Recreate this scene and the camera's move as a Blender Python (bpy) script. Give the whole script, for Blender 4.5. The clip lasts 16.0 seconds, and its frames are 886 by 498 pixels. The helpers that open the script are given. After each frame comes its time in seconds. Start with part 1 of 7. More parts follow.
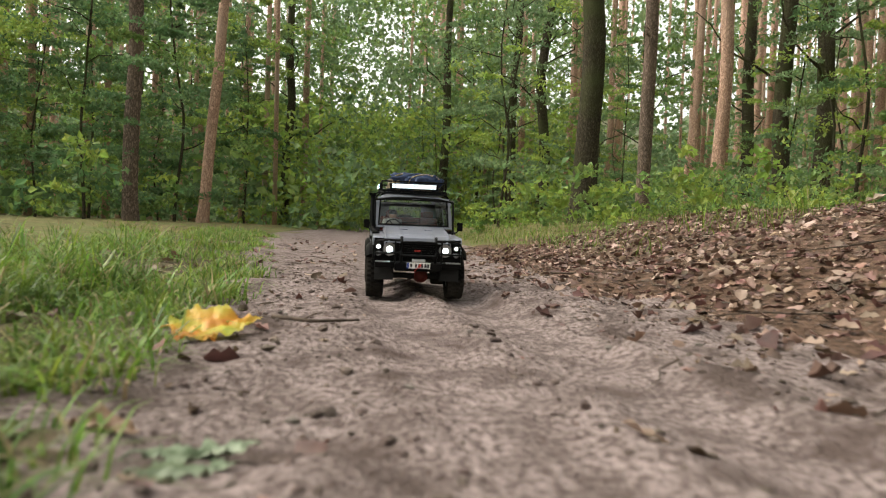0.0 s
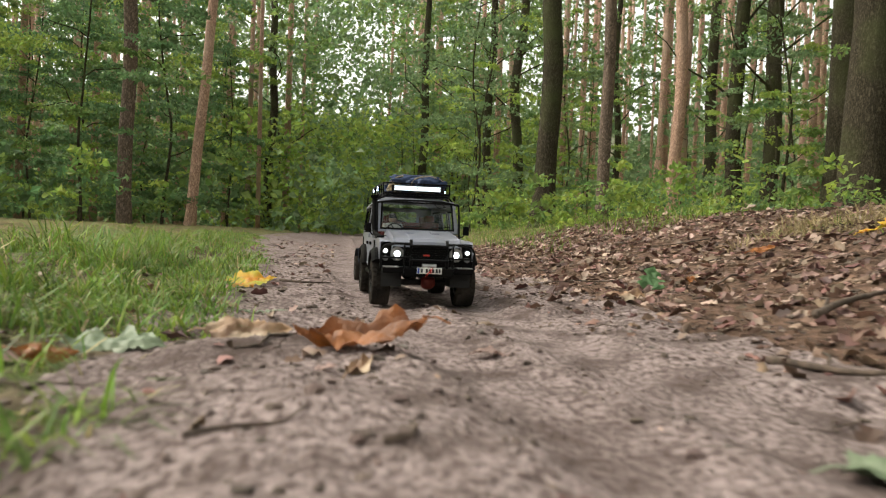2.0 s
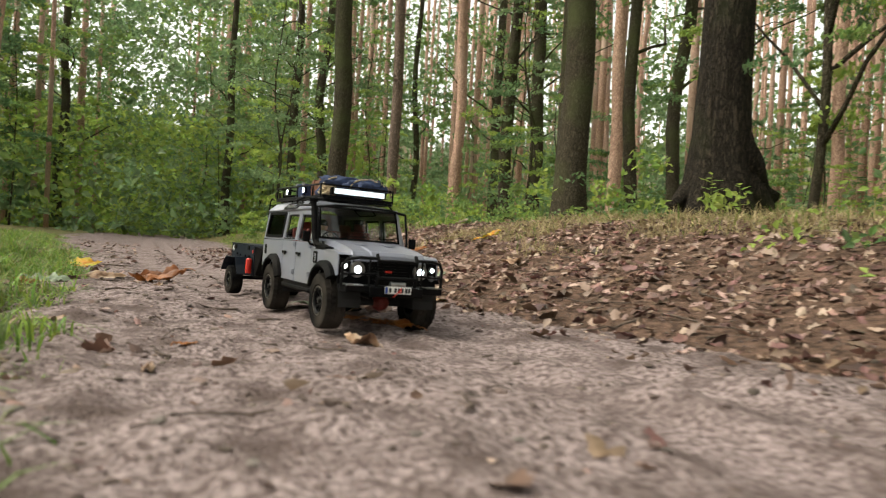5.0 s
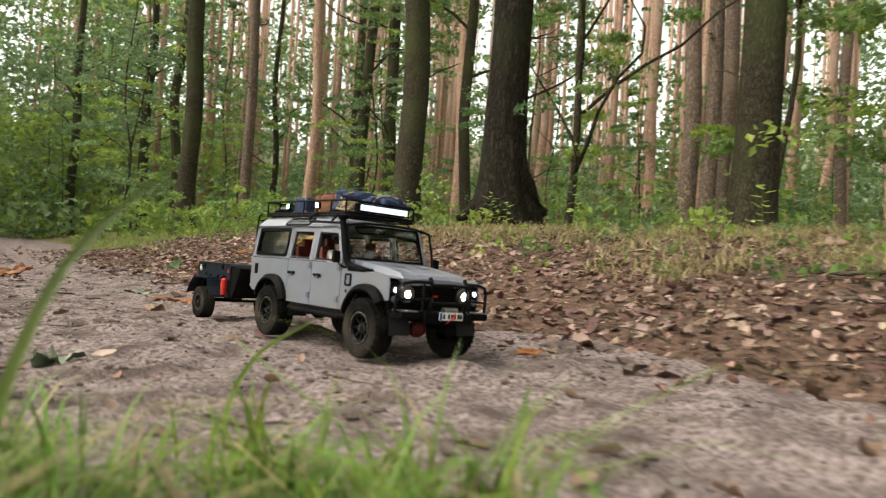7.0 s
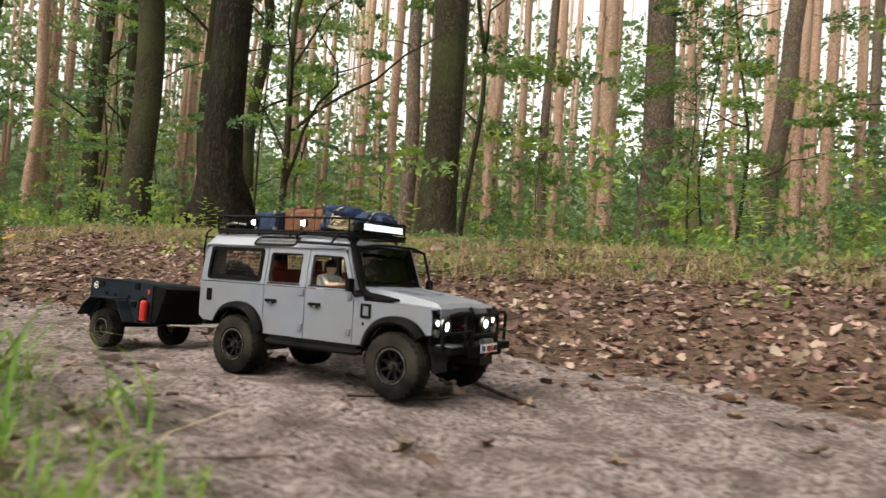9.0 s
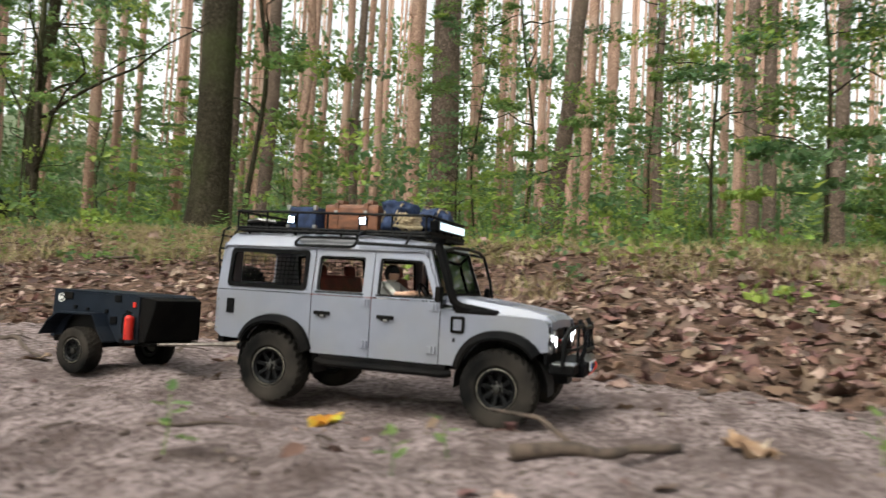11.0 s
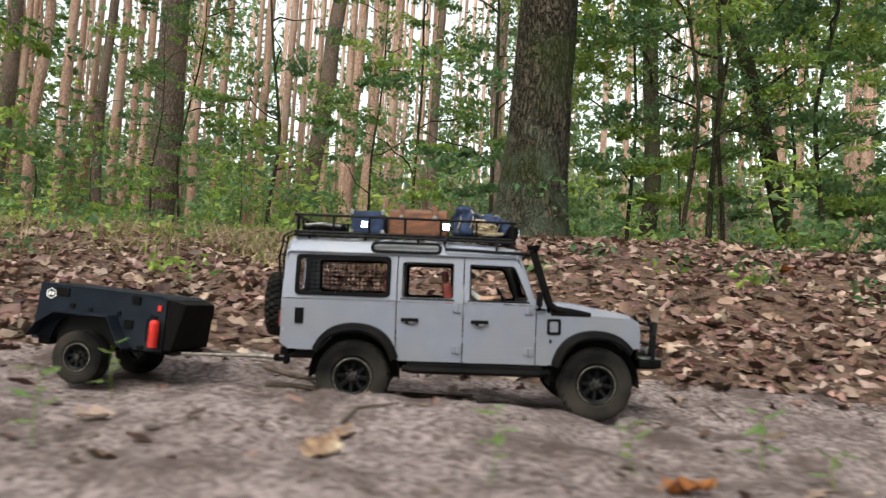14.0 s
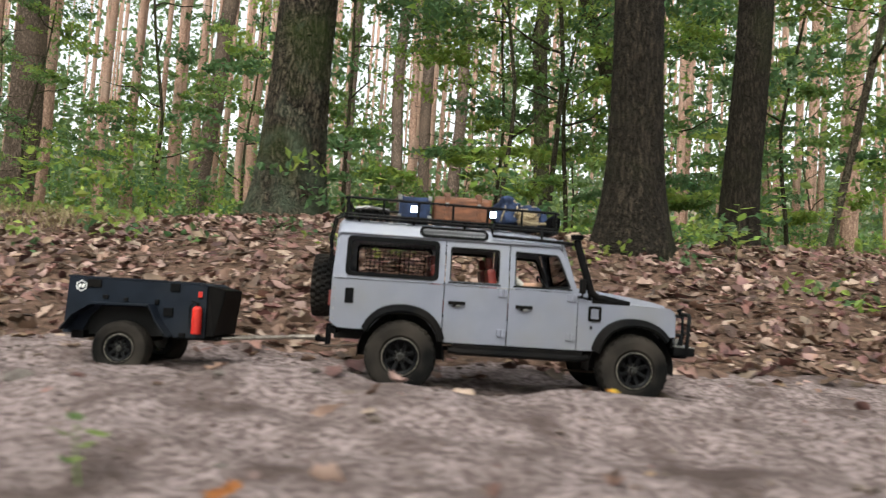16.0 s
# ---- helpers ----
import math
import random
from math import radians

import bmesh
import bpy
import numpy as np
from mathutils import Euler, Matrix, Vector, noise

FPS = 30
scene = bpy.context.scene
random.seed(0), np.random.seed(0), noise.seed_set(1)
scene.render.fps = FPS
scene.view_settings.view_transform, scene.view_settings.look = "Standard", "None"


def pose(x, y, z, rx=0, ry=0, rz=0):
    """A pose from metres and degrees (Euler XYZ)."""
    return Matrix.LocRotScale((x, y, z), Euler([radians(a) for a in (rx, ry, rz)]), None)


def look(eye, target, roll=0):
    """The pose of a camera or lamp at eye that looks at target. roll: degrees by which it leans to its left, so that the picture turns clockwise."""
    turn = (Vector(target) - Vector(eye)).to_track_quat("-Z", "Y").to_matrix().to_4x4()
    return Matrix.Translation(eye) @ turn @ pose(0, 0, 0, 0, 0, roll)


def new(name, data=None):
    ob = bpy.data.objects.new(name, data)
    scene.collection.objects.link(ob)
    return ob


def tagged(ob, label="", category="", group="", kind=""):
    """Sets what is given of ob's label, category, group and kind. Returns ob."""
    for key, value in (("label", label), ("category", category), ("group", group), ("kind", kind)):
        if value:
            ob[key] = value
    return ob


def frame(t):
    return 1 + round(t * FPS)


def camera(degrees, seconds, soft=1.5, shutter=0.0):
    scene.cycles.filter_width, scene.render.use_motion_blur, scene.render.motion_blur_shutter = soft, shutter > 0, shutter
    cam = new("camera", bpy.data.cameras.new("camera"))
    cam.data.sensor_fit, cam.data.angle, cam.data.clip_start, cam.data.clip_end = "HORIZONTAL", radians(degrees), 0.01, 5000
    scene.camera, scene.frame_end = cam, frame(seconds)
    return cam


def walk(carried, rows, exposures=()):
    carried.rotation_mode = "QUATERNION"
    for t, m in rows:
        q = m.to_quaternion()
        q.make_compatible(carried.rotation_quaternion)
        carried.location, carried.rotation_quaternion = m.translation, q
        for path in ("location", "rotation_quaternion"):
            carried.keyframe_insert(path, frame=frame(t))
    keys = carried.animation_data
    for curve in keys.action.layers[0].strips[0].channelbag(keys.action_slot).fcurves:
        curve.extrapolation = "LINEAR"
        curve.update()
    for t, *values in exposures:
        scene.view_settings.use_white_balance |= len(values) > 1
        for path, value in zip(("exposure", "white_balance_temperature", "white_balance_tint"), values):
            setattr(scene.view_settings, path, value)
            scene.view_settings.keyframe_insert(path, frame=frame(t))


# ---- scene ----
cam = camera(64.54, 16.0, soft=1.0, shutter=0.4)
cam.data.dof.use_dof = True
cam.data.dof.focus_distance, cam.data.dof.aperture_fstop = 3.0, 6.3


def facing(yaw, pitch, roll):
    """The camera's turn: yaw clockwise from +y, pitch upwards, roll to its left, in degrees."""
    return pose(0, 0, 0, 0, 0, -yaw) @ pose(0, 0, 0, 90 + pitch) @ pose(0, 0, 0, 0, 0, roll)


# seconds, eye, yaw, pitch, roll
PATH = [
    (0, -0.273, -0.786, 0.171, 6.37, -1.57, 2.14),
    (0.5, -0.274, -0.984, 0.156, 6.50, -1.42, 2.25),
    (1, -0.256, -1.204, 0.157, 6.65, -1.30, 2.30),
    (1.5, -0.240, -1.428, 0.170, 7.08, -1.25, 2.30),
    (2, -0.238, -1.646, 0.166, 7.86, -1.20, 2.33),
    (2.5, -0.250, -1.892, 0.170, 8.99, -1.09, 2.40),
    (3, -0.269, -2.150, 0.166, 11.03, -0.87, 2.55),
    (3.5, -0.272, -2.401, 0.152, 13.69, -0.69, 2.64),
    (4, -0.270, -2.630, 0.157, 16.84, -0.49, 2.81),
    (4.2, -0.273, -2.719, 0.160, 18.23, -0.39, 2.91),
    (6.3, -0.225, -3.554, 0.186, 29.41, 0.32, 3.28),
    (6.5, -0.248, -3.659, 0.187, 30.45, 0.45, 3.34),
    (7, -0.332, -3.918, 0.193, 33.74, 0.76, 3.48),
    (7.5, -0.394, -4.146, 0.202, 38.07, 1.10, 3.53),
    (8, -0.469, -4.362, 0.196, 43.35, 1.54, 3.86),
    (8.5, -0.484, -4.540, 0.199, 48.60, 1.92, 3.84),
    (8.7, -0.484, -4.601, 0.206, 50.57, 2.06, 3.94),
    (10.8, -0.402, -5.327, 0.202, 63.56, 2.26, 2.66),
    (11, -0.412, -5.412, 0.206, 65.75, 2.28, 2.81),
    (11.5, -0.386, -5.574, 0.218, 71.54, 2.55, 3.00),
    (12, -0.389, -5.793, 0.207, 76.56, 2.79, 3.00),
    (12.5, -0.395, -5.992, 0.214, 79.35, 2.87, 3.10),
    (13, -0.396, -6.228, 0.219, 79.70, 2.93, 3.42),
    (13.5, -0.364, -6.504, 0.205, 79.99, 3.00, 3.59),
    (14, -0.329, -6.756, 0.186, 80.60, 3.08, 3.82),
    (14.5, -0.292, -6.971, 0.183, 81.42, 3.18, 3.93),
    (15, -0.261, -7.215, 0.175, 82.57, 3.21, 4.04),
    (15.5, -0.243, -7.491, 0.172, 83.74, 3.17, 3.93),
    (16, -0.218, -7.762, 0.161, 85.12, 3.20, 3.97),
]
walk(cam, [(t, Matrix.Translation((x, y, z)) @ facing(a, b, c)) for t, x, y, z, a, b, c in PATH], [(0, 1.46, 7250, 3), (4.2, 1.45, 7300, 3), (8.5, 1.4, 7250, 3), (11, 1.28, 6750, 3), (16, 1.28, 6600, 3)])
# seconds, middle of the wheelbase on the ground, heading from +x, nose up, lean to the right
DRIVE = [
    (0, -0.151, 1.111, 0.005, -89.57, -1.05, -0.10),
    (0.5, -0.134, 0.905, -0.001, -89.49, -0.77, 0.54),
    (1, -0.114, 0.663, -0.002, -88.66, -1.08, 1.47),
    (1.5, -0.093, 0.412, 0.002, -87.72, -0.21, 0.58),
    (2, -0.071, 0.145, -0.001, -87.38, 0.05, 0.18),
    (2.5, -0.051, -0.135, 0.003, -86.95, -0.48, -0.42),
    (3, -0.025, -0.394, 0.005, -85.64, -0.79, -0.42),
    (3.5, 0.004, -0.669, 0.006, -84.84, -0.34, -1.19),
    (4, 0.042, -0.956, 0.005, -84.49, -0.58, -1.05),
    (4.2, 0.058, -1.069, 0.004, -84.73, -0.79, -1.83),
    (6.3, 0.294, -2.220, -0.002, -82.42, 1.12, -0.20),
    (6.5, 0.307, -2.332, -0.001, -82.81, 1.73, -0.90),
    (7, 0.329, -2.626, 0.004, -83.11, 0.31, -1.67),
    (7.5, 0.363, -2.920, 0.007, -83.31, 0.73, -1.16),
    (8, 0.377, -3.218, 0.002, -83.75, 0.80, 0.59),
    (8.5, 0.419, -3.506, 0.003, -84.07, -0.28, 1.02),
    (8.7, 0.436, -3.616, 0.006, -84.25, 0.61, 0.94),
    (10.8, 0.574, -4.805, 0.001, -86.25, -0.21, -0.58),
    (11, 0.581, -4.912, 0.004, -85.55, -0.03, -0.59),
    (11.5, 0.632, -5.140, 0.011, -84.58, -0.66, -0.02),
    (12, 0.653, -5.440, 0.010, -84.36, -0.47, -0.09),
    (12.5, 0.668, -5.735, 0.006, -84.60, -0.76, -0.96),
    (13, 0.701, -6.033, 0.000, -83.26, -0.82, -0.63),
    (13.5, 0.757, -6.339, 0.000, -81.73, -0.24, -0.19),
    (14, 0.808, -6.628, -0.001, -80.37, 1.88, 0.27),
    (14.5, 0.853, -6.905, -0.002, -81.16, 1.22, 0.07),
    (15, 0.893, -7.190, -0.004, -80.76, 1.33, 0.55),
    (15.5, 0.929, -7.486, -0.002, -80.85, 0.04, 0.34),
    (16, 0.964, -7.780, 0.001, -82.03, 0.21, -0.26),
]

# ---- light ----
world = bpy.data.worlds.new("sky")
scene.world = world
world.use_nodes = True
wn = world.node_tree.nodes
sky = wn.new("ShaderNodeTexSky")
sky.sky_type = "NISHITA"
sky.sun_disc = False
sky.sun_elevation, sky.sun_rotation = radians(50), radians(285)
sky.air_density, sky.dust_density, sky.ozone_density = 1.0, 3.0, 1.0
wn["Background"].inputs["Strength"].default_value = 0.15
pale = wn.new("ShaderNodeHueSaturation")
pale.inputs["Saturation"].default_value = 0.2
world.node_tree.links.new(sky.outputs[0], pale.inputs["Color"])
world.node_tree.links.new(pale.outputs[0], wn["Background"].inputs["Color"])
sun = new("sun", bpy.data.lights.new("sun", "SUN"))
sun.data.energy, sun.data.angle, sun.data.color = 0.9, radians(30), (1, 0.96, 0.9)
sun.matrix_world = look((0, 0, 0), (-math.sin(radians(285)) * math.cos(radians(50)), -math.cos(radians(285)) * math.cos(radians(50)), -math.sin(radians(50))))

# ---- materials ----
def mat(name, c1, c2=None, rough=0.7, metal=0.0, scale=20.0, bump=0.0, bscale=60.0, detail=6.0, dist=0.01, spec=0.5, stretch=(1, 1, 1), mid=(0.35, 0.65), rnd=0.0, coat=0.0, c3=None, scale3=2.0, trans=0.0):
    """A surface with grain at two scales: colours c1 to c2 by fine noise, c3 in broad stains, relief by bump."""
    m = bpy.data.materials.new(name)
    m.use_nodes = True
    nt = m.node_tree
    n, ln = nt.nodes, nt.links
    b = n["Principled BSDF"]
    b.inputs["Roughness"].default_value, b.inputs["Metallic"].default_value = rough, metal
    b.inputs["Specular IOR Level"].default_value = spec
    b.inputs["Coat Weight"].default_value = coat
    tc = n.new("ShaderNodeTexCoord")
    mp = n.new("ShaderNodeMapping")
    mp.inputs["Scale"].default_value = stretch
    ln.new(tc.outputs["Object"], mp.inputs["Vector"])
    c2 = c2 or tuple(v * 0.75 for v in c1)
    nz = n.new("ShaderNodeTexNoise")
    nz.inputs["Scale"].default_value, nz.inputs["Detail"].default_value = scale, detail
    ln.new(mp.outputs[0], nz.inputs["Vector"])
    cr = n.new("ShaderNodeValToRGB")
    cr.color_ramp.elements[0].position, cr.color_ramp.elements[1].position = mid
    cr.color_ramp.elements[0].color, cr.color_ramp.elements[1].color = (*c2, 1), (*c1, 1)
    ln.new(nz.outputs["Fac"], cr.inputs[0])
    col = cr.outputs[0]
    if c3:
        n3 = n.new("ShaderNodeTexNoise")
        n3.inputs["Scale"].default_value, n3.inputs["Detail"].default_value = scale3, 4
        ln.new(mp.outputs[0], n3.inputs["Vector"])
        r3 = n.new("ShaderNodeValToRGB")
        r3.color_ramp.elements[0].position, r3.color_ramp.elements[1].position = 0.45, 0.68
        ln.new(n3.outputs["Fac"], r3.inputs[0])
        mx = n.new("ShaderNodeMixRGB")
        mx.inputs[2].default_value = (*c3, 1)
        ln.new(r3.outputs[0], mx.inputs[0])
        ln.new(col, mx.inputs[1])
        col = mx.outputs[0]
    if rnd:
        geo, oi = n.new("ShaderNodeNewGeometry"), n.new("ShaderNodeObjectInfo")
        ad = n.new("ShaderNodeMath")
        ad.operation = "ADD"
        ln.new(geo.outputs["Random Per Island"], ad.inputs[0])
        ln.new(oi.outputs["Random"], ad.inputs[1])
        fr = n.new("ShaderNodeMath")
        fr.operation = "FRACT"
        ln.new(ad.outputs[0], fr.inputs[0])
        hs = n.new("ShaderNodeHueSaturation")
        for k, lo, hi in (("Hue", 0.5 - 0.045 * rnd, 0.5 + 0.03 * rnd), ("Value", 1 - 0.5 * rnd, 1 + 0.5 * rnd)):
            mr = n.new("ShaderNodeMapRange")
            mr.inputs["To Min"].default_value, mr.inputs["To Max"].default_value = lo, hi
            if k == "Value":
                mu = n.new("ShaderNodeMath")
                mu.operation = "MULTIPLY"
                mu.inputs[1].default_value = 7.31
                ln.new(fr.outputs[0], mu.inputs[0])
                f2 = n.new("ShaderNodeMath")
                f2.operation = "FRACT"
                ln.new(mu.outputs[0], f2.inputs[0])
                ln.new(f2.outputs[0], mr.inputs["Value"])
            else:
                ln.new(fr.outputs[0], mr.inputs["Value"])
            ln.new(mr.outputs[0], hs.inputs[k])
        ln.new(col, hs.inputs["Color"])
        col = hs.outputs[0]
    ln.new(col, b.inputs["Base Color"])
    if bump:
        nb = n.new("ShaderNodeTexNoise")
        nb.inputs["Scale"].default_value, nb.inputs["Detail"].default_value = bscale, 8
        ln.new(mp.outputs[0], nb.inputs["Vector"])
        bp = n.new("ShaderNodeBump")
        bp.inputs["Strength"].default_value, bp.inputs["Distance"].default_value = bump, dist
        ln.new(nb.outputs["Fac"], bp.inputs["Height"])
        ln.new(bp.outputs[0], b.inputs["Normal"])
    if trans:
        tl = n.new("ShaderNodeBsdfTranslucent")
        ln.new(col, tl.inputs["Color"])
        ms = n.new("ShaderNodeMixShader")
        ms.inputs[0].default_value = trans
        ln.new(b.outputs[0], ms.inputs[1])
        ln.new(tl.outputs[0], ms.inputs[2])
        ln.new(ms.outputs[0], n["Material Output"].inputs["Surface"])
    return m


def glow(name, col, power):
    m = bpy.data.materials.new(name)
    m.use_nodes = True
    b = m.node_tree.nodes["Principled BSDF"]
    b.inputs["Base Color"].default_value = (0.8, 0.85, 0.9, 1)
    b.inputs["Emission Color"].default_value = (*col, 1)
    b.inputs["Emission Strength"].default_value = power
    return m


def glass(name, tint, rough=0.02, ior=1.5):
    m = bpy.data.materials.new(name)
    m.use_nodes = True
    n, ln = m.node_tree.nodes, m.node_tree.links
    gl, tr, mx, lw = n.new("ShaderNodeBsdfGlossy"), n.new("ShaderNodeBsdfTransparent"), n.new("ShaderNodeMixShader"), n.new("ShaderNodeFresnel")
    gl.inputs["Roughness"].default_value = rough
    tr.inputs["Color"].default_value = (*tint, 1)
    lw.inputs["IOR"].default_value = ior
    ln.new(lw.outputs[0], mx.inputs[0])
    ln.new(tr.outputs[0], mx.inputs[1])
    ln.new(gl.outputs[0], mx.inputs[2])
    ln.new(mx.outputs[0], n["Material Output"].inputs["Surface"])
    return m


def bark(name, plate_col, crack_col, moss, cells=26.0, depth=0.02, flat=0.22, moss_scale=1.6, moss_from=0.5, lichen=None):
    """Bark in long plates parted by dark cracks, with moss or lichen in broad patches."""
    m = bpy.data.materials.new(name)
    m.use_nodes = True
    n, ln = m.node_tree.nodes, m.node_tree.links
    b = n["Principled BSDF"]
    b.inputs["Roughness"].default_value, b.inputs["Specular IOR Level"].default_value = 0.95, 0.15
    tc, mp = n.new("ShaderNodeTexCoord"), n.new("ShaderNodeMapping")
    mp.inputs["Scale"].default_value = (1, 1, flat)
    ln.new(tc.outputs["Object"], mp.inputs["Vector"])
    ds = n.new("ShaderNodeTexNoise")
    ds.inputs["Scale"].default_value, ds.inputs["Detail"].default_value = cells * 0.5, 4
    ln.new(mp.outputs[0], ds.inputs["Vector"])
    mixv = n.new("ShaderNodeMixRGB")
    mixv.blend_type, mixv.inputs[0].default_value = "ADD", 0.12
    ln.new(mp.outputs[0], mixv.inputs[1])
    ln.new(ds.outputs["Color"], mixv.inputs[2])
    vo = n.new("ShaderNodeTexVoronoi")
    vo.feature, vo.inputs["Scale"].default_value = "DISTANCE_TO_EDGE", cells
    ln.new(mixv.outputs[0], vo.inputs["Vector"])
    cr = n.new("ShaderNodeValToRGB")
    cr.color_ramp.elements[0].position, cr.color_ramp.elements[1].position = 0.0, 0.3
    cr.color_ramp.elements[0].color, cr.color_ramp.elements[1].color = (*crack_col, 1), (*plate_col, 1)
    ln.new(vo.outputs["Distance"], cr.inputs[0])
    gr = n.new("ShaderNodeTexNoise")
    gr.inputs["Scale"].default_value, gr.inputs["Detail"].default_value = cells * 3, 8
    ln.new(tc.outputs["Object"], gr.inputs["Vector"])
    hv = n.new("ShaderNodeHueSaturation")
    mr = n.new("ShaderNodeMapRange")
    mr.inputs["From Min"].default_value, mr.inputs["From Max"].default_value = 0.3, 0.7
    mr.inputs["To Min"].default_value, mr.inputs["To Max"].default_value = 0.55, 1.5
    ln.new(gr.outputs["Fac"], mr.inputs["Value"])
    ln.new(mr.outputs[0], hv.inputs["Value"])
    ln.new(cr.outputs[0], hv.inputs["Color"])
    ms = n.new("ShaderNodeTexNoise")
    ms.inputs["Scale"].default_value, ms.inputs["Detail"].default_value = moss_scale, 9
    ln.new(tc.outputs["Object"], ms.inputs["Vector"])
    rp = n.new("ShaderNodeValToRGB")
    rp.color_ramp.elements[0].position, rp.color_ramp.elements[1].position = moss_from, moss_from + 0.22
    ln.new(ms.outputs["Fac"], rp.inputs[0])
    mx = n.new("ShaderNodeMixRGB")
    mx.inputs[2].default_value = (*moss, 1)
    ln.new(rp.outputs[0], mx.inputs[0])
    ln.new(hv.outputs[0], mx.inputs[1])
    skin = mx.outputs[0]
    if lichen:
        # pale lichen that grows in patches up from the roots
        sp, lz, lr = n.new("ShaderNodeSeparateXYZ"), n.new("ShaderNodeTexNoise"), n.new("ShaderNodeMapRange")
        ln.new(tc.outputs["Object"], sp.inputs[0])
        lz.inputs["Scale"].default_value, lz.inputs["Detail"].default_value = 7.0, 9
        ln.new(tc.outputs["Object"], lz.inputs["Vector"])
        up = n.new("ShaderNodeMath")
        up.operation, up.inputs[1].default_value = "MULTIPLY_ADD", -0.3
        ln.new(sp.outputs["Z"], up.inputs[0])
        ln.new(lz.outputs["Fac"], up.inputs[2])
        lr.inputs["From Min"].default_value, lr.inputs["From Max"].default_value, lr.inputs["To Max"].default_value = 0.33, 0.56, 0.6
        ln.new(up.outputs[0], lr.inputs["Value"])
        m2 = n.new("ShaderNodeMixRGB")
        m2.inputs[2].default_value = (*lichen, 1)
        ln.new(lr.outputs[0], m2.inputs[0])
        ln.new(skin, m2.inputs[1])
        skin = m2.outputs[0]
    ln.new(skin, b.inputs["Base Color"])
    ad = n.new("ShaderNodeMath")
    ad.operation = "MULTIPLY_ADD"
    ad.inputs[1].default_value = 0.25
    ln.new(gr.outputs["Fac"], ad.inputs[0])
    cl = n.new("ShaderNodeMath")
    cl.operation = "MINIMUM"
    cl.inputs[1].default_value = 0.25
    ln.new(vo.outputs["Distance"], cl.inputs[0])
    ln.new(cl.outputs[0], ad.inputs[2])
    bp = n.new("ShaderNodeBump")
    bp.inputs["Strength"].default_value, bp.inputs["Distance"].default_value = 1.0, depth
    ln.new(ad.outputs[0], bp.inputs["Height"])
    ln.new(bp.outputs[0], b.inputs["Normal"])
    return m


SAND = mat("sandy soil", (0.312, 0.25, 0.246), (0.1, 0.073, 0.069), 0.97, scale=105, bump=1.0, bscale=120, dist=0.012, spec=0.1, c3=(0.086, 0.063, 0.058), scale3=10.0, detail=15, mid=(0.36, 0.62))
VERGE = mat("verge soil", (0.15, 0.115, 0.08), (0.05, 0.042, 0.025), 0.95, scale=30, bump=1.0, bscale=60, dist=0.015, spec=0.1, c3=(0.06, 0.08, 0.025), scale3=6.0, detail=12)
MOULD = mat("leaf mould", (0.15, 0.092, 0.068), (0.05, 0.031, 0.022), 0.95, scale=40, bump=1.0, bscale=70, dist=0.02, spec=0.15, detail=12)
FLOOR = mat("forest floor", (0.2, 0.16, 0.08), (0.08, 0.07, 0.03), 0.95, scale=9, bump=1.0, bscale=30, dist=0.03, spec=0.15, c3=(0.1, 0.13, 0.04), scale3=0.8, detail=12)
BARK_OAK = bark("oak bark", (0.085, 0.07, 0.048), (0.022, 0.018, 0.012), (0.066, 0.076, 0.03), 48, 0.025, 0.25, 1.3, 0.46)
BARK_DARK = bark("dark oak bark", (0.042, 0.033, 0.024), (0.009, 0.007, 0.005), (0.032, 0.037, 0.014), 46, 0.04, 0.18, 1.5, 0.5)
BARK_MOSS = bark("mossy oak bark", (0.095, 0.076, 0.054), (0.006, 0.005, 0.004), (0.03, 0.044, 0.009), 40, 0.05, 0.28, 2.2, 0.44, (0.09, 0.115, 0.08))
BARK_PINE = bark("pine bark", (0.52, 0.335, 0.26), (0.27, 0.168, 0.127), (0.43, 0.32, 0.26), 26, 0.015, 0.35, 0.6, 0.5)
BARK_GREY = bark("grey bark", (0.215, 0.158, 0.13), (0.075, 0.055, 0.044), (0.2, 0.14, 0.11), 30, 0.015, 0.35, 0.9, 0.5)
FOLIAGE = mat("green leaves", (0.19, 0.29, 0.09), (0.125, 0.205, 0.062), 0.5, scale=3, rnd=0.7, trans=0.6, spec=0.4)
FOLIAGE_DARK = mat("dark leaves", (0.13, 0.225, 0.095), (0.085, 0.16, 0.068), 0.5, scale=3, rnd=0.7, trans=0.56, spec=0.4)
# bluer leaf green with the haze of distance mixed into its colour
FOLIAGE_HAZE = mat("haze-tinted green leaves", (0.19, 0.28, 0.135), (0.13, 0.205, 0.095), 0.5, scale=3, rnd=0.6, trans=0.6, spec=0.4)
# light leaf tone; at the track's end it also stands in for hazy brightness
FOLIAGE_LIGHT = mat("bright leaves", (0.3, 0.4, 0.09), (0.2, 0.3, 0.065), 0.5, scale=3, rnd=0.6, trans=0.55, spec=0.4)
GRASS = mat("grass blades", (0.175, 0.275, 0.045), (0.085, 0.155, 0.026), 0.45, scale=9, rnd=0.9, trans=0.42, spec=0.4)
STRAW = mat("dry grass", (0.4, 0.33, 0.18), (0.24, 0.19, 0.1), 0.7, scale=9, rnd=0.6, trans=0.3)
RINGMETAL = mat("scuffed metal ring", (0.17, 0.152, 0.122), (0.06, 0.053, 0.044), 0.5, metal=0.4, scale=90)
# backdrop colour, paled so that distance haze is part of the base tone
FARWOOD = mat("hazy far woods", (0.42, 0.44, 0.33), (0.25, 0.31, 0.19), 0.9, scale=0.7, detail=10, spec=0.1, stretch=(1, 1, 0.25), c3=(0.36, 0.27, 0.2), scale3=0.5)
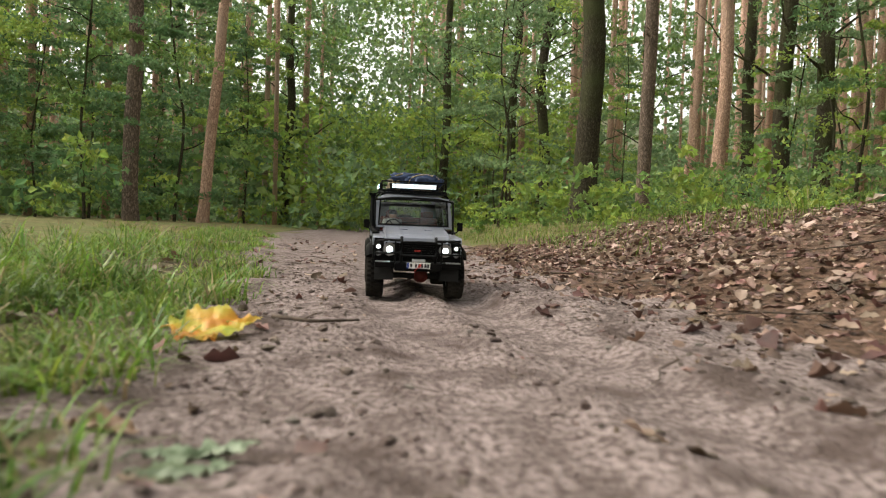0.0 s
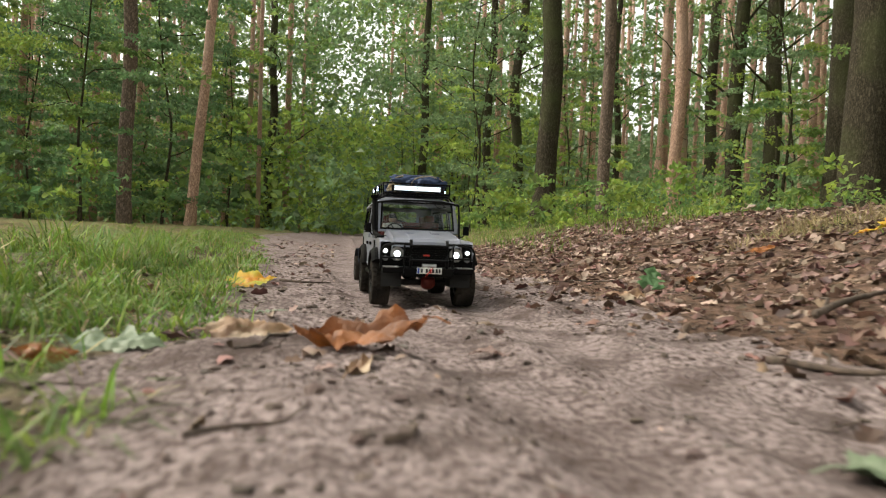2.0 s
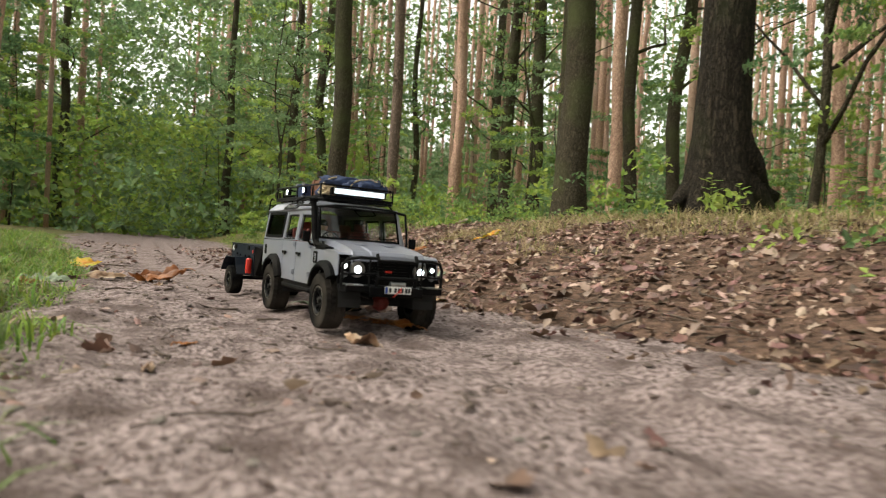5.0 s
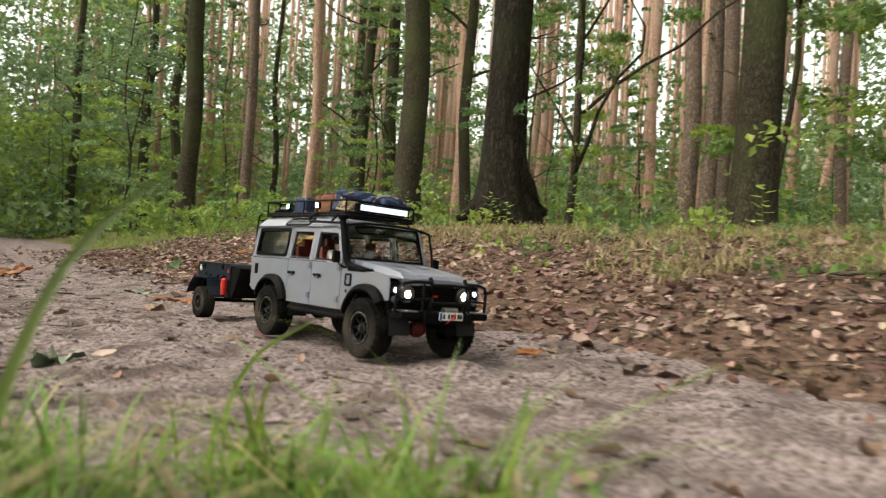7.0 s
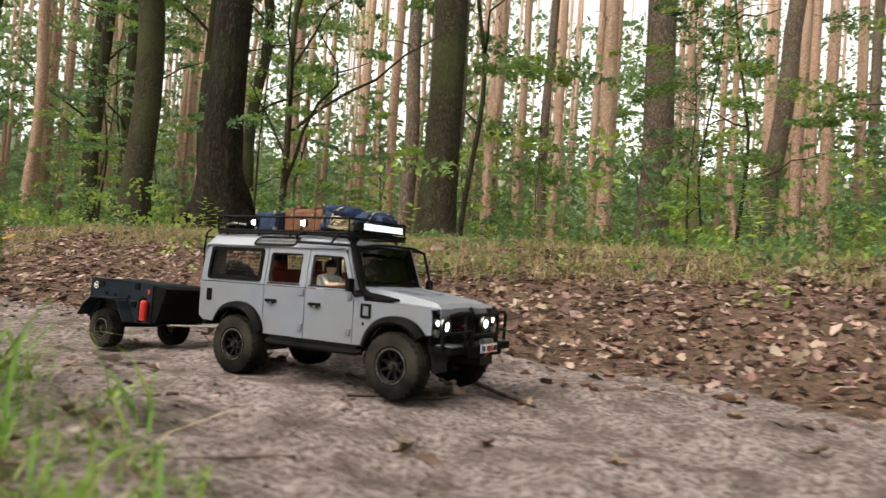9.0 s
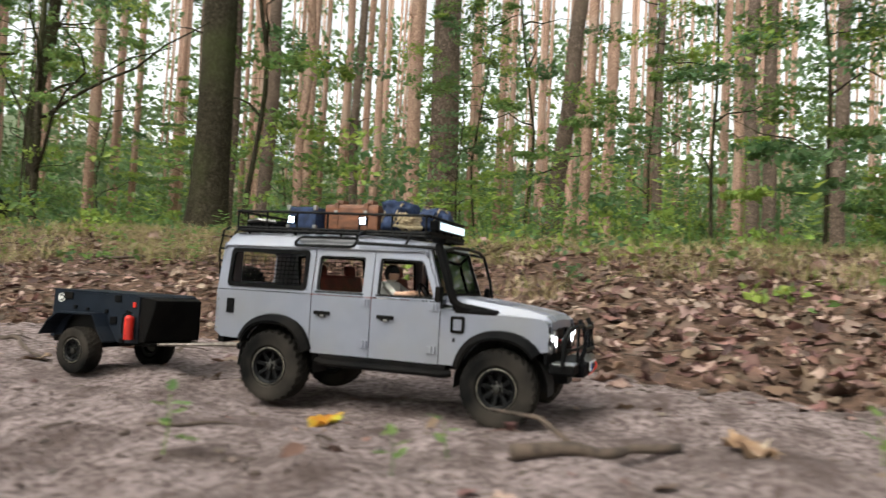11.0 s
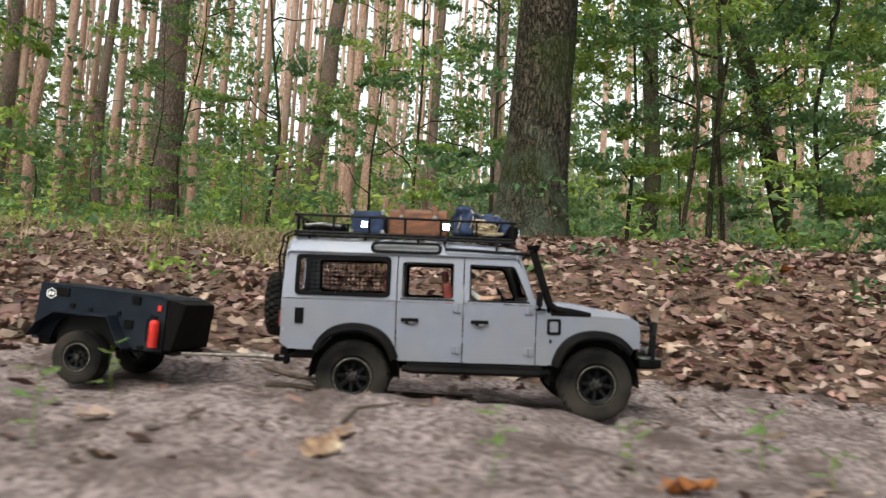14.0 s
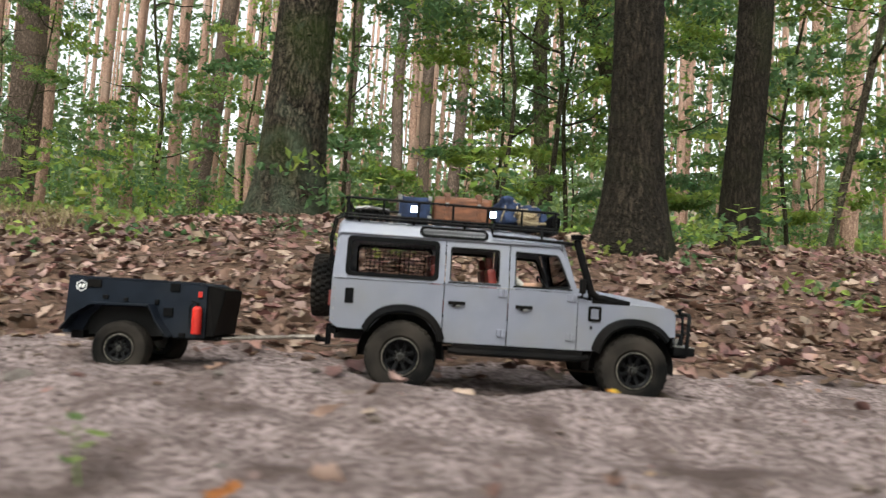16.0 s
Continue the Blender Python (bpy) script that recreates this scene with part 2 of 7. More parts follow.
LITTER = mat("dry leaves", (0.265, 0.16, 0.12), (0.09, 0.05, 0.036), 0.6, scale=14, rnd=0.9, bump=0.4, bscale=90, dist=0.004, trans=0.15)
LITTER_DARK = mat("rotting leaves", (0.165, 0.092, 0.064), (0.058, 0.033, 0.024), 0.65, scale=14, rnd=0.9, bump=0.4, bscale=90, dist=0.004, trans=0.1)
LITTER_PALE = mat("pale dry leaves", (0.39, 0.28, 0.23), (0.22, 0.145, 0.112), 0.55, scale=14, rnd=0.6, bump=0.4, bscale=90, dist=0.004, trans=0.15)
RUST = mat("rust-brown leaf", (0.36, 0.115, 0.02), (0.11, 0.035, 0.013), 0.5, scale=26, bump=0.9, bscale=120, dist=0.004, trans=0.1, c3=(0.07, 0.025, 0.013), scale3=14)
ORANGE = mat("orange leaf", (0.45, 0.17, 0.025), (0.16, 0.045, 0.015), 0.5, scale=24, bump=0.7, bscale=120, dist=0.003, trans=0.1, c3=(0.1, 0.035, 0.015), scale3=11)
YELLOW = mat("yellow leaf", (0.62, 0.42, 0.035), (0.5, 0.16, 0.02), 0.5, scale=22, bump=0.5, bscale=120, dist=0.002, trans=0.2, c3=(0.3, 0.33, 0.03), scale3=16)
GREENLEAF = mat("fallen green leaf", (0.17, 0.215, 0.135), (0.085, 0.12, 0.065), 0.5, scale=30, bump=0.5, bscale=120, dist=0.002, c3=(0.25, 0.275, 0.205), scale3=14)
BROWNLEAF = mat("fallen brown leaf", (0.34, 0.21, 0.12), (0.14, 0.075, 0.045), 0.6, scale=30, bump=0.6, bscale=110, dist=0.003, c3=(0.42, 0.35, 0.27), scale3=12)
TWIG = mat("twig bark", (0.1, 0.07, 0.053), (0.04, 0.028, 0.021), 0.9, scale=60, bump=0.8, bscale=150, dist=0.002)
STONE = mat("pebble", (0.17, 0.145, 0.13), (0.085, 0.07, 0.062), 0.85, scale=40, bump=0.6, bscale=90, dist=0.003)
CLOD = mat("soil clod", (0.14, 0.103, 0.088), (0.06, 0.043, 0.036), 0.95, scale=50, bump=1.0, bscale=120, dist=0.004, rnd=0.7)
PAINT = mat("silver grey paint", (0.21, 0.219, 0.273), (0.192, 0.2, 0.25), 0.36, metal=0.25, scale=30, coat=0.2, c3=(0.205, 0.204, 0.222), scale3=9, bump=0.05, bscale=300, dist=0.0005)
PAINT_ROOF = mat("pale roof paint", (0.262, 0.276, 0.34), (0.24, 0.253, 0.312), 0.4, scale=30, c3=(0.3, 0.302, 0.335), scale3=9)
BLACK = mat("black plastic", (0.0055, 0.0056, 0.006), (0.0035, 0.0035, 0.004), 0.55, scale=50, bump=0.1, bscale=400, dist=0.0005, spec=0.03, c3=(0.009, 0.008, 0.0075), scale3=14)
RUBBER = mat("dusty tyre rubber", (0.0125, 0.0115, 0.011), (0.006, 0.006, 0.006), 0.85, scale=30, bump=0.3, bscale=200, dist=0.001, spec=0.02, c3=(0.046, 0.039, 0.033), scale3=9)
STEEL = mat("black steel", (0.006, 0.006, 0.0065), (0.004, 0.004, 0.0045), 0.42, scale=60, spec=0.08)
RUSTY = mat("worn bare steel", (0.24, 0.21, 0.185), (0.11, 0.09, 0.078), 0.5, metal=0.5, scale=70)
CHROME = mat("worn metal", (0.36, 0.36, 0.36), (0.18, 0.175, 0.17), 0.35, metal=1.0, scale=50)
TRAILER = mat("charcoal paint", (0.0115, 0.0155, 0.024), (0.0075, 0.0105, 0.0165), 0.55, spec=0.08, scale=25, c3=(0.018, 0.02, 0.024), scale3=8, bump=0.1, bscale=250, dist=0.0005)
RED = mat("red paint", (0.55, 0.025, 0.015), (0.4, 0.015, 0.01), 0.35, scale=40)
REDSEAT = mat("red seat leather", (0.2, 0.026, 0.018), (0.11, 0.014, 0.011), 0.5, scale=60)
LEATHER = mat("brown leather", (0.21, 0.076, 0.032), (0.075, 0.026, 0.012), 0.5, scale=45, bump=0.4, bscale=220, dist=0.001, c3=(0.1, 0.037, 0.016), scale3=16, stretch=(1, 1, 3))
NAVY = mat("navy cloth", (0.019, 0.038, 0.1), (0.008, 0.016, 0.045), 0.85, scale=90, bump=0.7, bscale=60, dist=0.004)
ROPE = mat("rope", (0.42, 0.34, 0.22), (0.24, 0.18, 0.11), 0.9, scale=200, bump=0.6, bscale=400, dist=0.001)
WHITE = mat("white plate", (0.78, 0.78, 0.76), (0.7, 0.7, 0.68), 0.4, scale=60)
BAR = mat("dark lettering", (0.02, 0.02, 0.025), None, 0.5)
BLUEBAR = mat("blue strip", (0.02, 0.06, 0.3), None, 0.5)
SKIN = mat("doll plastic", (0.55, 0.33, 0.24), (0.5, 0.29, 0.2), 0.5, scale=60)
SHIRT = mat("pale doll clothes", (0.6, 0.58, 0.55), (0.45, 0.43, 0.4), 0.8, scale=80)
DARKIN = mat("dark trim", (0.008, 0.008, 0.0085), (0.005, 0.005, 0.005), 0.8, scale=60)
GLASS = glass("window glass", (0.75, 0.77, 0.77), 0.02, 1.45)
SMOKED = glass("smoked glass", (0.86, 0.84, 0.84), 0.05, 1.12)
DARKMETAL = mat("dull dark metal", (0.06, 0.057, 0.054), (0.025, 0.024, 0.022), 0.45, metal=0.7, scale=60)
LENS = mat("clear lens", (0.17, 0.17, 0.18), (0.05, 0.05, 0.053), 0.2, scale=50, stretch=(0.2, 1, 4))
LED = glow("white leds", (0.68, 0.83, 1.0), 0.6)
LEDBLUE = glow("cold leds", (0.5, 0.66, 1.0), 9.0)
HEADLIGHT = glow("headlight bulb", (0.72, 0.84, 1.0), 8.0)

# ---- ground ----
def rise(a, b, v):
    v = min(1.0, max(0.0, (v - a) / (b - a)))
    return v * v * (3 - 2 * v)


LANE = sorted((y, x, z) for t, x, y, z, *_ in DRIVE)
TRAILER_LEAN = -1.5


def lane(y, k):
    """The wheel lane's middle (1) or height (2) at y."""
    if y <= LANE[0][0]:
        return LANE[0][k]
    if y >= LANE[-1][0]:
        return LANE[-1][k] * math.exp(-(y - LANE[-1][0])) if k == 2 else LANE[-1][1]
    for a, b in zip(LANE, LANE[1:]):
        if a[0] <= y <= b[0]:
            return a[k] + (b[k] - a[k]) * rise(0, 1, (y - a[0]) / (b[0] - a[0] + 1e-9))


def lane_z(y):
    return lane(y, 2)


FOOT = [(-12, 1.4), (-8.3, 1.32), (-7.3, 1.18), (-6, 1.12), (-5, 1.05), (-3.8, 1.0), (-2.6, 0.78), (-1, 0.48), (0.5, 0.36), (3, 0.45), (9, 1.0), (40, 2)]


def bank_edge(y):
    """Where the leaf bank starts to rise."""
    for (a, p), (b, q) in zip(FOOT, FOOT[1:]):
        if a <= y <= b:
            return p + (q - p) * (y - a) / (b - a) + 0.04 * math.sin(y * 2.7)
    return FOOT[0][1] if y < 0 else FOOT[-1][1]


def plain(x, y):
    """The lie of the ground without its fine lumps."""
    e = bank_edge(y)
    top = 0.37
    z = top * (0.55 * rise(e - 0.1, e + 1.9, x) + 0.45 * min(1, max(0, (x - e) / 1.8))) + 0.12 * rise(e + 1.5, e + 6, x)
    z += 0.07 * rise(-5.7, -7.0, y) * rise(e + 0.35, e + 1.7, x)
    z += 0.05 * rise(-0.55, -1.3, x) * rise(-3.5, -1.0, y) + 0.08 * rise(-1.4, -3, x)
    return z + lane_z(y) * (1 - rise(0.3, 1.2, abs(x - lane(y, 1))))


def height(x, y):
    d = x - lane(y, 1)
    rut = min(rise(0.03, 0.09, abs(d - 0.094)), rise(0.03, 0.09, abs(d + 0.094)))
    p = Vector((x, y, 0))
    z = plain(x, y)
    fade = rise(14, 6, abs(x)) * rise(14, 8, abs(y + 3))
    lump = 0.022 * noise.noise(p * 1.9) + 0.014 * noise.noise(p * 6.3) + 0.01 * noise.noise(p * 15) + 0.004 * noise.noise(p * 31) + 0.012 * max(0, noise.noise(p * 21 + Vector((5, 5, 0))) - 0.22) - 0.01 * max(0, noise.noise(p * 12 + Vector((2, 7, 0))) - 0.3)
    z += 0.02 * rise(-0.13, -0.2, d) * rise(-0.5, -0.28, d) * rise(-4.9, -5.4, y) * rise(-8.6, -8.1, y) * (0.8 + 0.9 * noise.noise(p * 7))
    return z + fade * (0.2 + 0.8 * rut) * lump - 0.004 * (1 - rut) + 0.008 * rut * rise(1.2, 0.5, abs(d))


def axis(lo, hi, step, far):
    v = [lo + step * i for i in range(int((hi - lo) / step) + 1)]
    grow, k = step, v[-1]
    while k < far:
        grow *= 1.25
        k += grow
        v.append(k)
    grow, k = step, v[0]
    while k > -far:
        grow *= 1.25
        k -= grow
        v.insert(0, k)
    return v


def sheet(xs, ys, fn):
    nx, ny = len(xs), len(ys)
    vs = [(x, y, fn(x, y)) for x in xs for y in ys]
    fs = [(i * ny + j, (i + 1) * ny + j, (i + 1) * ny + j + 1, i * ny + j + 1) for i in range(nx - 1) for j in range(ny - 1)]
    me = bpy.data.meshes.new("ground")
    me.from_pydata(vs, [], fs)
    me.shade_smooth()
    return me


me = sheet(axis(-1.3, 1.5, 0.018, 160), axis(-9.6, 1.2, 0.018, 160), height)
for mm in (SAND, MOULD, FLOOR):
    me.materials.append(mm)
for p in me.polygons:
    x, y, _ = p.center
    e = bank_edge(y) + 0.12 * noise.noise(Vector((x * 3, y * 3, 7)))
    wave = 0.5 * noise.noise(Vector((x * 0.9, y * 0.9, 3))) + 0.3 * noise.noise(Vector((x * 4, y * 4, 9)))
    p.material_index = 1 if e <= x < e + 2.0 + wave and -14 + wave < y < 6 + 2 * wave else 2 if x >= e or x < -1.5 + 1.2 * wave or y > 12 and abs(x) > 2 else 0
ground = tagged(new("ground", me), "pale sandy forest track between leaf bank and grass verge", "ground", kind="structure")

# ---- building helpers ----
def part(name, bm, material, parent=None, label="", smooth=False):
    me = bpy.data.meshes.new(name)
    bmesh.ops.recalc_face_normals(bm, faces=bm.faces)
    bm.to_mesh(me)
    bm.free()
    for m in material if isinstance(material, (list, tuple)) else [material]:
        me.materials.append(m)
    if smooth:
        me.shade_smooth()
    ob = new(name, me)
    ob.parent = parent
    if label:
        tagged(ob, label)
    return ob


def box(bm, c, s, bevel=0.0, turn=None):
    m = Matrix.Translation(c) @ (turn or Matrix()) @ Matrix.Diagonal((*s, 1))
    r = bmesh.ops.create_cube(bm, size=1, matrix=m)
    if bevel:
        es = list({e for v in r["verts"] for e in v.link_edges})
        bmesh.ops.bevel(bm, geom=es, offset=bevel, segments=2, affect="EDGES", profile=0.6)
    return bm


def tube(bm, pts, r, seg=8, r2=None, close=False):
    """A round bar along the points."""
    pts = [Vector(p) for p in pts]
    k = len(pts)
    rings = []
    for i, p in enumerate(pts):
        a = pts[(i - 1) % k] if close or i else p
        b = pts[(i + 1) % k] if close or i < k - 1 else p
        d = (b - a).normalized()
        u = d.cross(Vector((0, 0, 1)))
        if u.length < 0.05:
            u = d.cross(Vector((0, 1, 0)))
        u.normalize()
        v = d.cross(u)
        rr = r + ((r2 - r) * i / max(1, k - 1) if r2 is not None else 0)
        rings.append([bm.verts.new(p + (u * math.cos(2 * math.pi * j / seg) + v * math.sin(2 * math.pi * j / seg)) * rr) for j in range(seg)])
    for i in range(k if close else k - 1):
        a, b = rings[i], rings[(i + 1) % k]
        for j in range(seg):
            bm.faces.new((a[j], a[(j + 1) % seg], b[(j + 1) % seg], b[j]))
    if not close:
        bm.faces.new(rings[0])
        bm.faces.new(rings[-1])
    return bm


def arc(c, r, a0, a1, n):
    return [(c[0] + r * math.cos(radians(a0 + (a1 - a0) * i / n)), c[1] + r * math.sin(radians(a0 + (a1 - a0) * i / n))) for i in range(n + 1)]


def plate(bm, outer, holes, place, inward, thick=0.0022):
    """A sheet with holes: outlines in (a, b), put into space by place(a, b), thickened along inward."""
    vs, es = [], []
    for loop in [outer, *holes]:
        ring = [bm.verts.new((a, b, 0)) for a, b in loop]
        vs += ring
        es += [bm.edges.new((ring[i], ring[(i + 1) % len(ring)])) for i in range(len(ring))]
    fs = [f for f in bmesh.ops.triangle_fill(bm, use_beauty=True, use_dissolve=False, edges=es, normal=(0, 0, 1))["geom"] if isinstance(f, bmesh.types.BMFace)]
    for v in vs:
        v.co = Vector(place(v.co.x, v.co.y))
    ext = bmesh.ops.extrude_face_region(bm, geom=fs)["geom"]
    for v in ext:
        if isinstance(v, bmesh.types.BMVert):
            v.co += Vector(inward) * thick
    return bm


def rounded(x0, z0, x1, z1, r=0.005, n=3):
    return arc((x1 - r, z1 - r), r, 0, 90, n) + arc((x0 + r, z1 - r), r, 90, 180, n) + arc((x0 + r, z0 + r), r, 180, 270, n) + arc((x1 - r, z0 + r), r, 270, 360, n)


def lathe(bm, profile, seg=32, close=False):
    """Turns (radius, y) round the y axis."""
    rings = [[bm.verts.new((r * math.cos(2 * math.pi * j / seg), y, r * math.sin(2 * math.pi * j / seg))) for j in range(seg)] for r, y in profile]
    k = len(rings)
    for i in range(k if close else k - 1):
        a, b = rings[i], rings[(i + 1) % k]
        for j in range(seg):
            bm.faces.new((a[j], a[(j + 1) % seg], b[(j + 1) % seg], b[j]))
    return bm


def ball(bm, c, s, u=12, v=8):
    bmesh.ops.create_uvsphere(bm, u_segments=u, v_segments=v, radius=1, matrix=Matrix.Translation(c) @ Matrix.Diagonal((*s, 1)))
    return bm


# ---- wheels ----
def wheel_mesh(r=0.054, w=0.042, rim=None):
    """Meshes of a hub, a lugged tyre and a dished eight-spoke rim; the outer face looks to -y."""
    h = w / 2
    rim = 0.52 * r
    t = bmesh.new()
    n, seg = 28, 112
    wall = [(rim, -0.8), (rim + 0.004, -0.97), (r * 0.8, -1.0), (r * 0.88, -0.97)]
    tread = [(-0.92, 0), (-0.5, 0), (-0.45, 0.5), (-0.03, 0.5), (0.03, 0), (0.45, 0), (0.5, 0.5), (0.92, 0.5)]
    rows = [(q, y, None) for q, y in wall] + [(r, y, off) for y, off in tread] + [(q, -y, None) for q, y in reversed(wall)]
    rings = []
    for q, y, off in rows:
        ring = []
        for j in range(seg):
            a = 2 * math.pi * j / seg
            low = off is not None and (n * j / seg + off + 0.12 * y) % 1 > 0.6
            rr = q * ((0.94 if low else 1.0) - (0.025 if off is not None and abs(y) > 0.9 else 0))
            ring.append(t.verts.new((rr * math.cos(a), y * h, rr * math.sin(a))))
        rings.append(ring)
    for i, g in enumerate(rings):
        o = rings[(i + 1) % len(rings)]
        for j in range(seg):
            t.faces.new((g[j], g[(j + 1) % seg], o[(j + 1) % seg], o[j]))
    m = bmesh.new()
    lathe(m, [(rim, -h * 0.78), (rim + 0.001, -h * 0.9), (rim - 0.003, -h * 0.92), (rim - 0.006, -h * 0.8), (rim - 0.006, h * 0.8), (rim, h * 0.8)], 32, close=True)
    for i in range(16):
        a = 2 * math.pi * i / 16
        ball(m, ((rim - 0.0015) * math.cos(a), -h * 0.93, (rim - 0.0015) * math.sin(a)), (0.0012, 0.001, 0.0012), 6, 4)
    for i in range(8):
        a = 2 * math.pi * i / 8
        box(m, ((rim * 0.52) * math.cos(a), -h * 0.55, (rim * 0.52) * math.sin(a)), (rim * 0.62, 0.004, 0.0055), 0.0008, pose(0, 0, 0, 0, -math.degrees(a), 0) @ pose(0, 0, 0, 0, 0, -10))
    lathe(m, [(0.0005, -h * 0.15), (rim - 0.007, -h * 0.15), (rim - 0.007, -h * 0.05), (0.0005, -h * 0.05)], 24)
    hb = bmesh.new()
    lathe(hb, [(0.0005, -h * 0.92), (0.0045, -h * 0.9), (0.005, -h * 0.6), (0.01, -h * 0.55), (0.011, -h * 0.4), (0.011, h * 0.5), (0.0005, h * 0.5)], 20)
    for i in range(6):
        a = 2 * math.pi * i / 6
        ball(hb, (0.0078 * math.cos(a), -h * 0.6, 0.0078 * math.sin(a)), (0.0016, 0.002, 0.0016), 6, 4)
    return hb, t, m


def wheel(parent, x, y, z, name="wheel", r=0.054, w=0.042):
    hb, t, m = wheel_mesh(r, w)
    ob = part(name, hb, DARKMETAL, parent, "worn metal hub with wheel nuts")
    part("tyre", t, RUBBER, ob, "dusty black lugged off-road tyre")
    rm = part("rim", m, STEEL, ob, "black eight-spoke bead-lock rim")
    g = bmesh.new()
    q = 0.52 * r
    lathe(g, [(q, -w * 0.463), (q - 0.0007, -w * 0.469), (q - 0.0014, -w * 0.466), (q - 0.0014, -w * 0.45)], 32)
    part("bead_ring", g, RINGMETAL, rm, "worn bare metal bead ring")
    ob.matrix_basis = pose(x, y, z, 0, 0, 180 if y > 0 else 0)
    return ob


# ---- the model truck: x forward, y to its left, the middle of its wheelbase on the ground at 0 ----
def carpose(x, y, z, h, p, r):
    return Matrix.Translation((x, y, z)) @ pose(0, 0, 0, 0, 0, h) @ pose(0, 0, 0, 0, -p, 0) @ pose(0, 0, 0, r, 0, 0)


HUB, TYRE, AXLE = 0.1775, 0.054, 0.097
truck = tagged(new("model_truck"), "silver grey model off-road station wagon with roof rack, on sandy track", "model truck")


def side_y(z):
    return 0.105 if z < 0.166 else 0.105 - 0.14 * (z - 0.166)


def narrow(pts, hub):
    """An arch drawn in towards its hub's upright line."""
    return [(hub + (x - hub) * 0.87, z) for x, z in pts]


def side_at(s, off=0.0):
    return lambda a, b: (a, s * (side_y(b) + off), b)


for s in (-1, 1):
    inn = (0, -s, 0)
    # rear quarter with its long window
    bm = bmesh.new()
    plate(bm, [(-0.287, 0.1), (-0.287, 0.165), (-0.1185, 0.165), (-0.1185, 0.087)] + narrow(arc((-HUB, TYRE), 0.068, 30, 146, 10), -HUB) + [(-0.25, 0.091), (-0.275, 0.092)], [], side_at(s), inn)
    plate(bm, [(-0.286, 0.1665), (-0.1185, 0.1665), (-0.1185, 0.237), (-0.28, 0.237)], [rounded(-0.266, 0.173, -0.13, 0.229, 0.006)], side_at(s), inn)
    q = part("rear_quarter", bm, PAINT, truck)
    bm = bmesh.new()
    plate(bm, rounded(-0.2685, 0.1705, -0.1275, 0.2315, 0.007), [rounded(-0.262, 0.177, -0.134, 0.225, 0.006)], side_at(s, 0.002), inn, 0.004)
    fr = part("window_frame", bm, BLACK, q, "black rubber window frame")
    bm = bmesh.new()
    plate(bm, rounded(-0.264, 0.175, -0.132, 0.227, 0.005), [], side_at(s, -0.001), inn, 0.0008)
    part("pane", bm, SMOKED, q, "smoked window pane")
    bm = bmesh.new()
    for i in range(15):
        x = -0.248 + 0.0075 * i
        tube(bm, [(x, s * (side_y(0.178) - 0.006), 0.178), (x, s * (side_y(0.222) - 0.006), 0.222)], 0.0005, 4)
    for i in range(7):
        z = 0.18 + 0.0065 * i
        tube(bm, [(-0.25, s * (side_y(z) - 0.006), z), (-0.138, s * (side_y(z) - 0.006), z)], 0.0005, 4)
    part("window_guard", bm, BLACK, q, "wire mesh window guard")
    bm = bmesh.new()
    box(bm, (-0.26, s * 0.1055, 0.1405), (0.013, 0.003, 0.023), 0.001)
    part("fuel_flap", bm, BLACK, q, "black recessed fuel flap")
    bm = bmesh.new()
    for z in (0.15, 0.135, 0.12, 0.105):
        box(bm, (-0.283, s * 0.1055, z), (0.003, 0.002, 0.003), 0.0005)
    part("rivet", bm, CHROME, q)
    # doors
    for nm, lower, upper, hole, hx, hinge in (
        ("rear_door", [(-0.1168, 0.165), (-0.0198, 0.165), (-0.0198, 0.079), (-0.1125, 0.079)] + arc((-HUB, TYRE), 0.0685, 22, 27.5, 2),
         [(-0.1168, 0.1665), (-0.0198, 0.1665), (-0.0198, 0.2365), (-0.1168, 0.2365)], rounded(-0.1105, 0.1715, -0.034, 0.2245, 0.004), -0.0975, -0.028),
        ("front_door", [(-0.0182, 0.165), (0.088, 0.165), (0.088, 0.079), (-0.0182, 0.079)],
         [(-0.0182, 0.1665), (0.0885, 0.1665), (0.062, 0.231), (0.055, 0.2345), (-0.0182, 0.2365)],
         [(-0.008, 0.1705), (0.0745, 0.1705), (0.0772, 0.174), (0.0585, 0.219), (0.0545, 0.2225), (-0.008, 0.224), (-0.0105, 0.2215), (-0.0105, 0.173)], 0.0055, 0.078),
    ):
        bm = bmesh.new()
        plate(bm, lower, [], side_at(s), inn)
        plate(bm, upper, [hole], side_at(s), inn)
        d = part(nm, bm, PAINT, truck)
        bm = bmesh.new()
        cx, cz = sum(p[0] for p in hole) / len(hole), sum(p[1] for p in hole) / len(hole)
        plate(bm, [(cx + (a - cx) * 1.04, cz + (b - cz) * 1.05) for a, b in hole], [[(cx + (a - cx) * 0.95 + 0.0005, cz + (b - cz) * 0.92 - 0.001) for a, b in hole]], side_at(s, -0.0035), inn, 0.002)
        part("door_trim", bm, DARKIN, d, "black inner window surround")
        bm = bmesh.new()
        box(bm, (hx, s * 0.1075, 0.139), (0.026, 0.004, 0.0055), 0.0012)
        box(bm, (hx, s * 0.1072, 0.1365), (0.012, 0.004, 0.006), 0.001)
        part("handle", bm, BLACK, d, "black door handle")
        bm = bmesh.new()
        box(bm, (hx + 0.002, s * 0.109, 0.135), (0.007, 0.002, 0.003), 0.0006)
        part("latch", bm, CHROME, d)
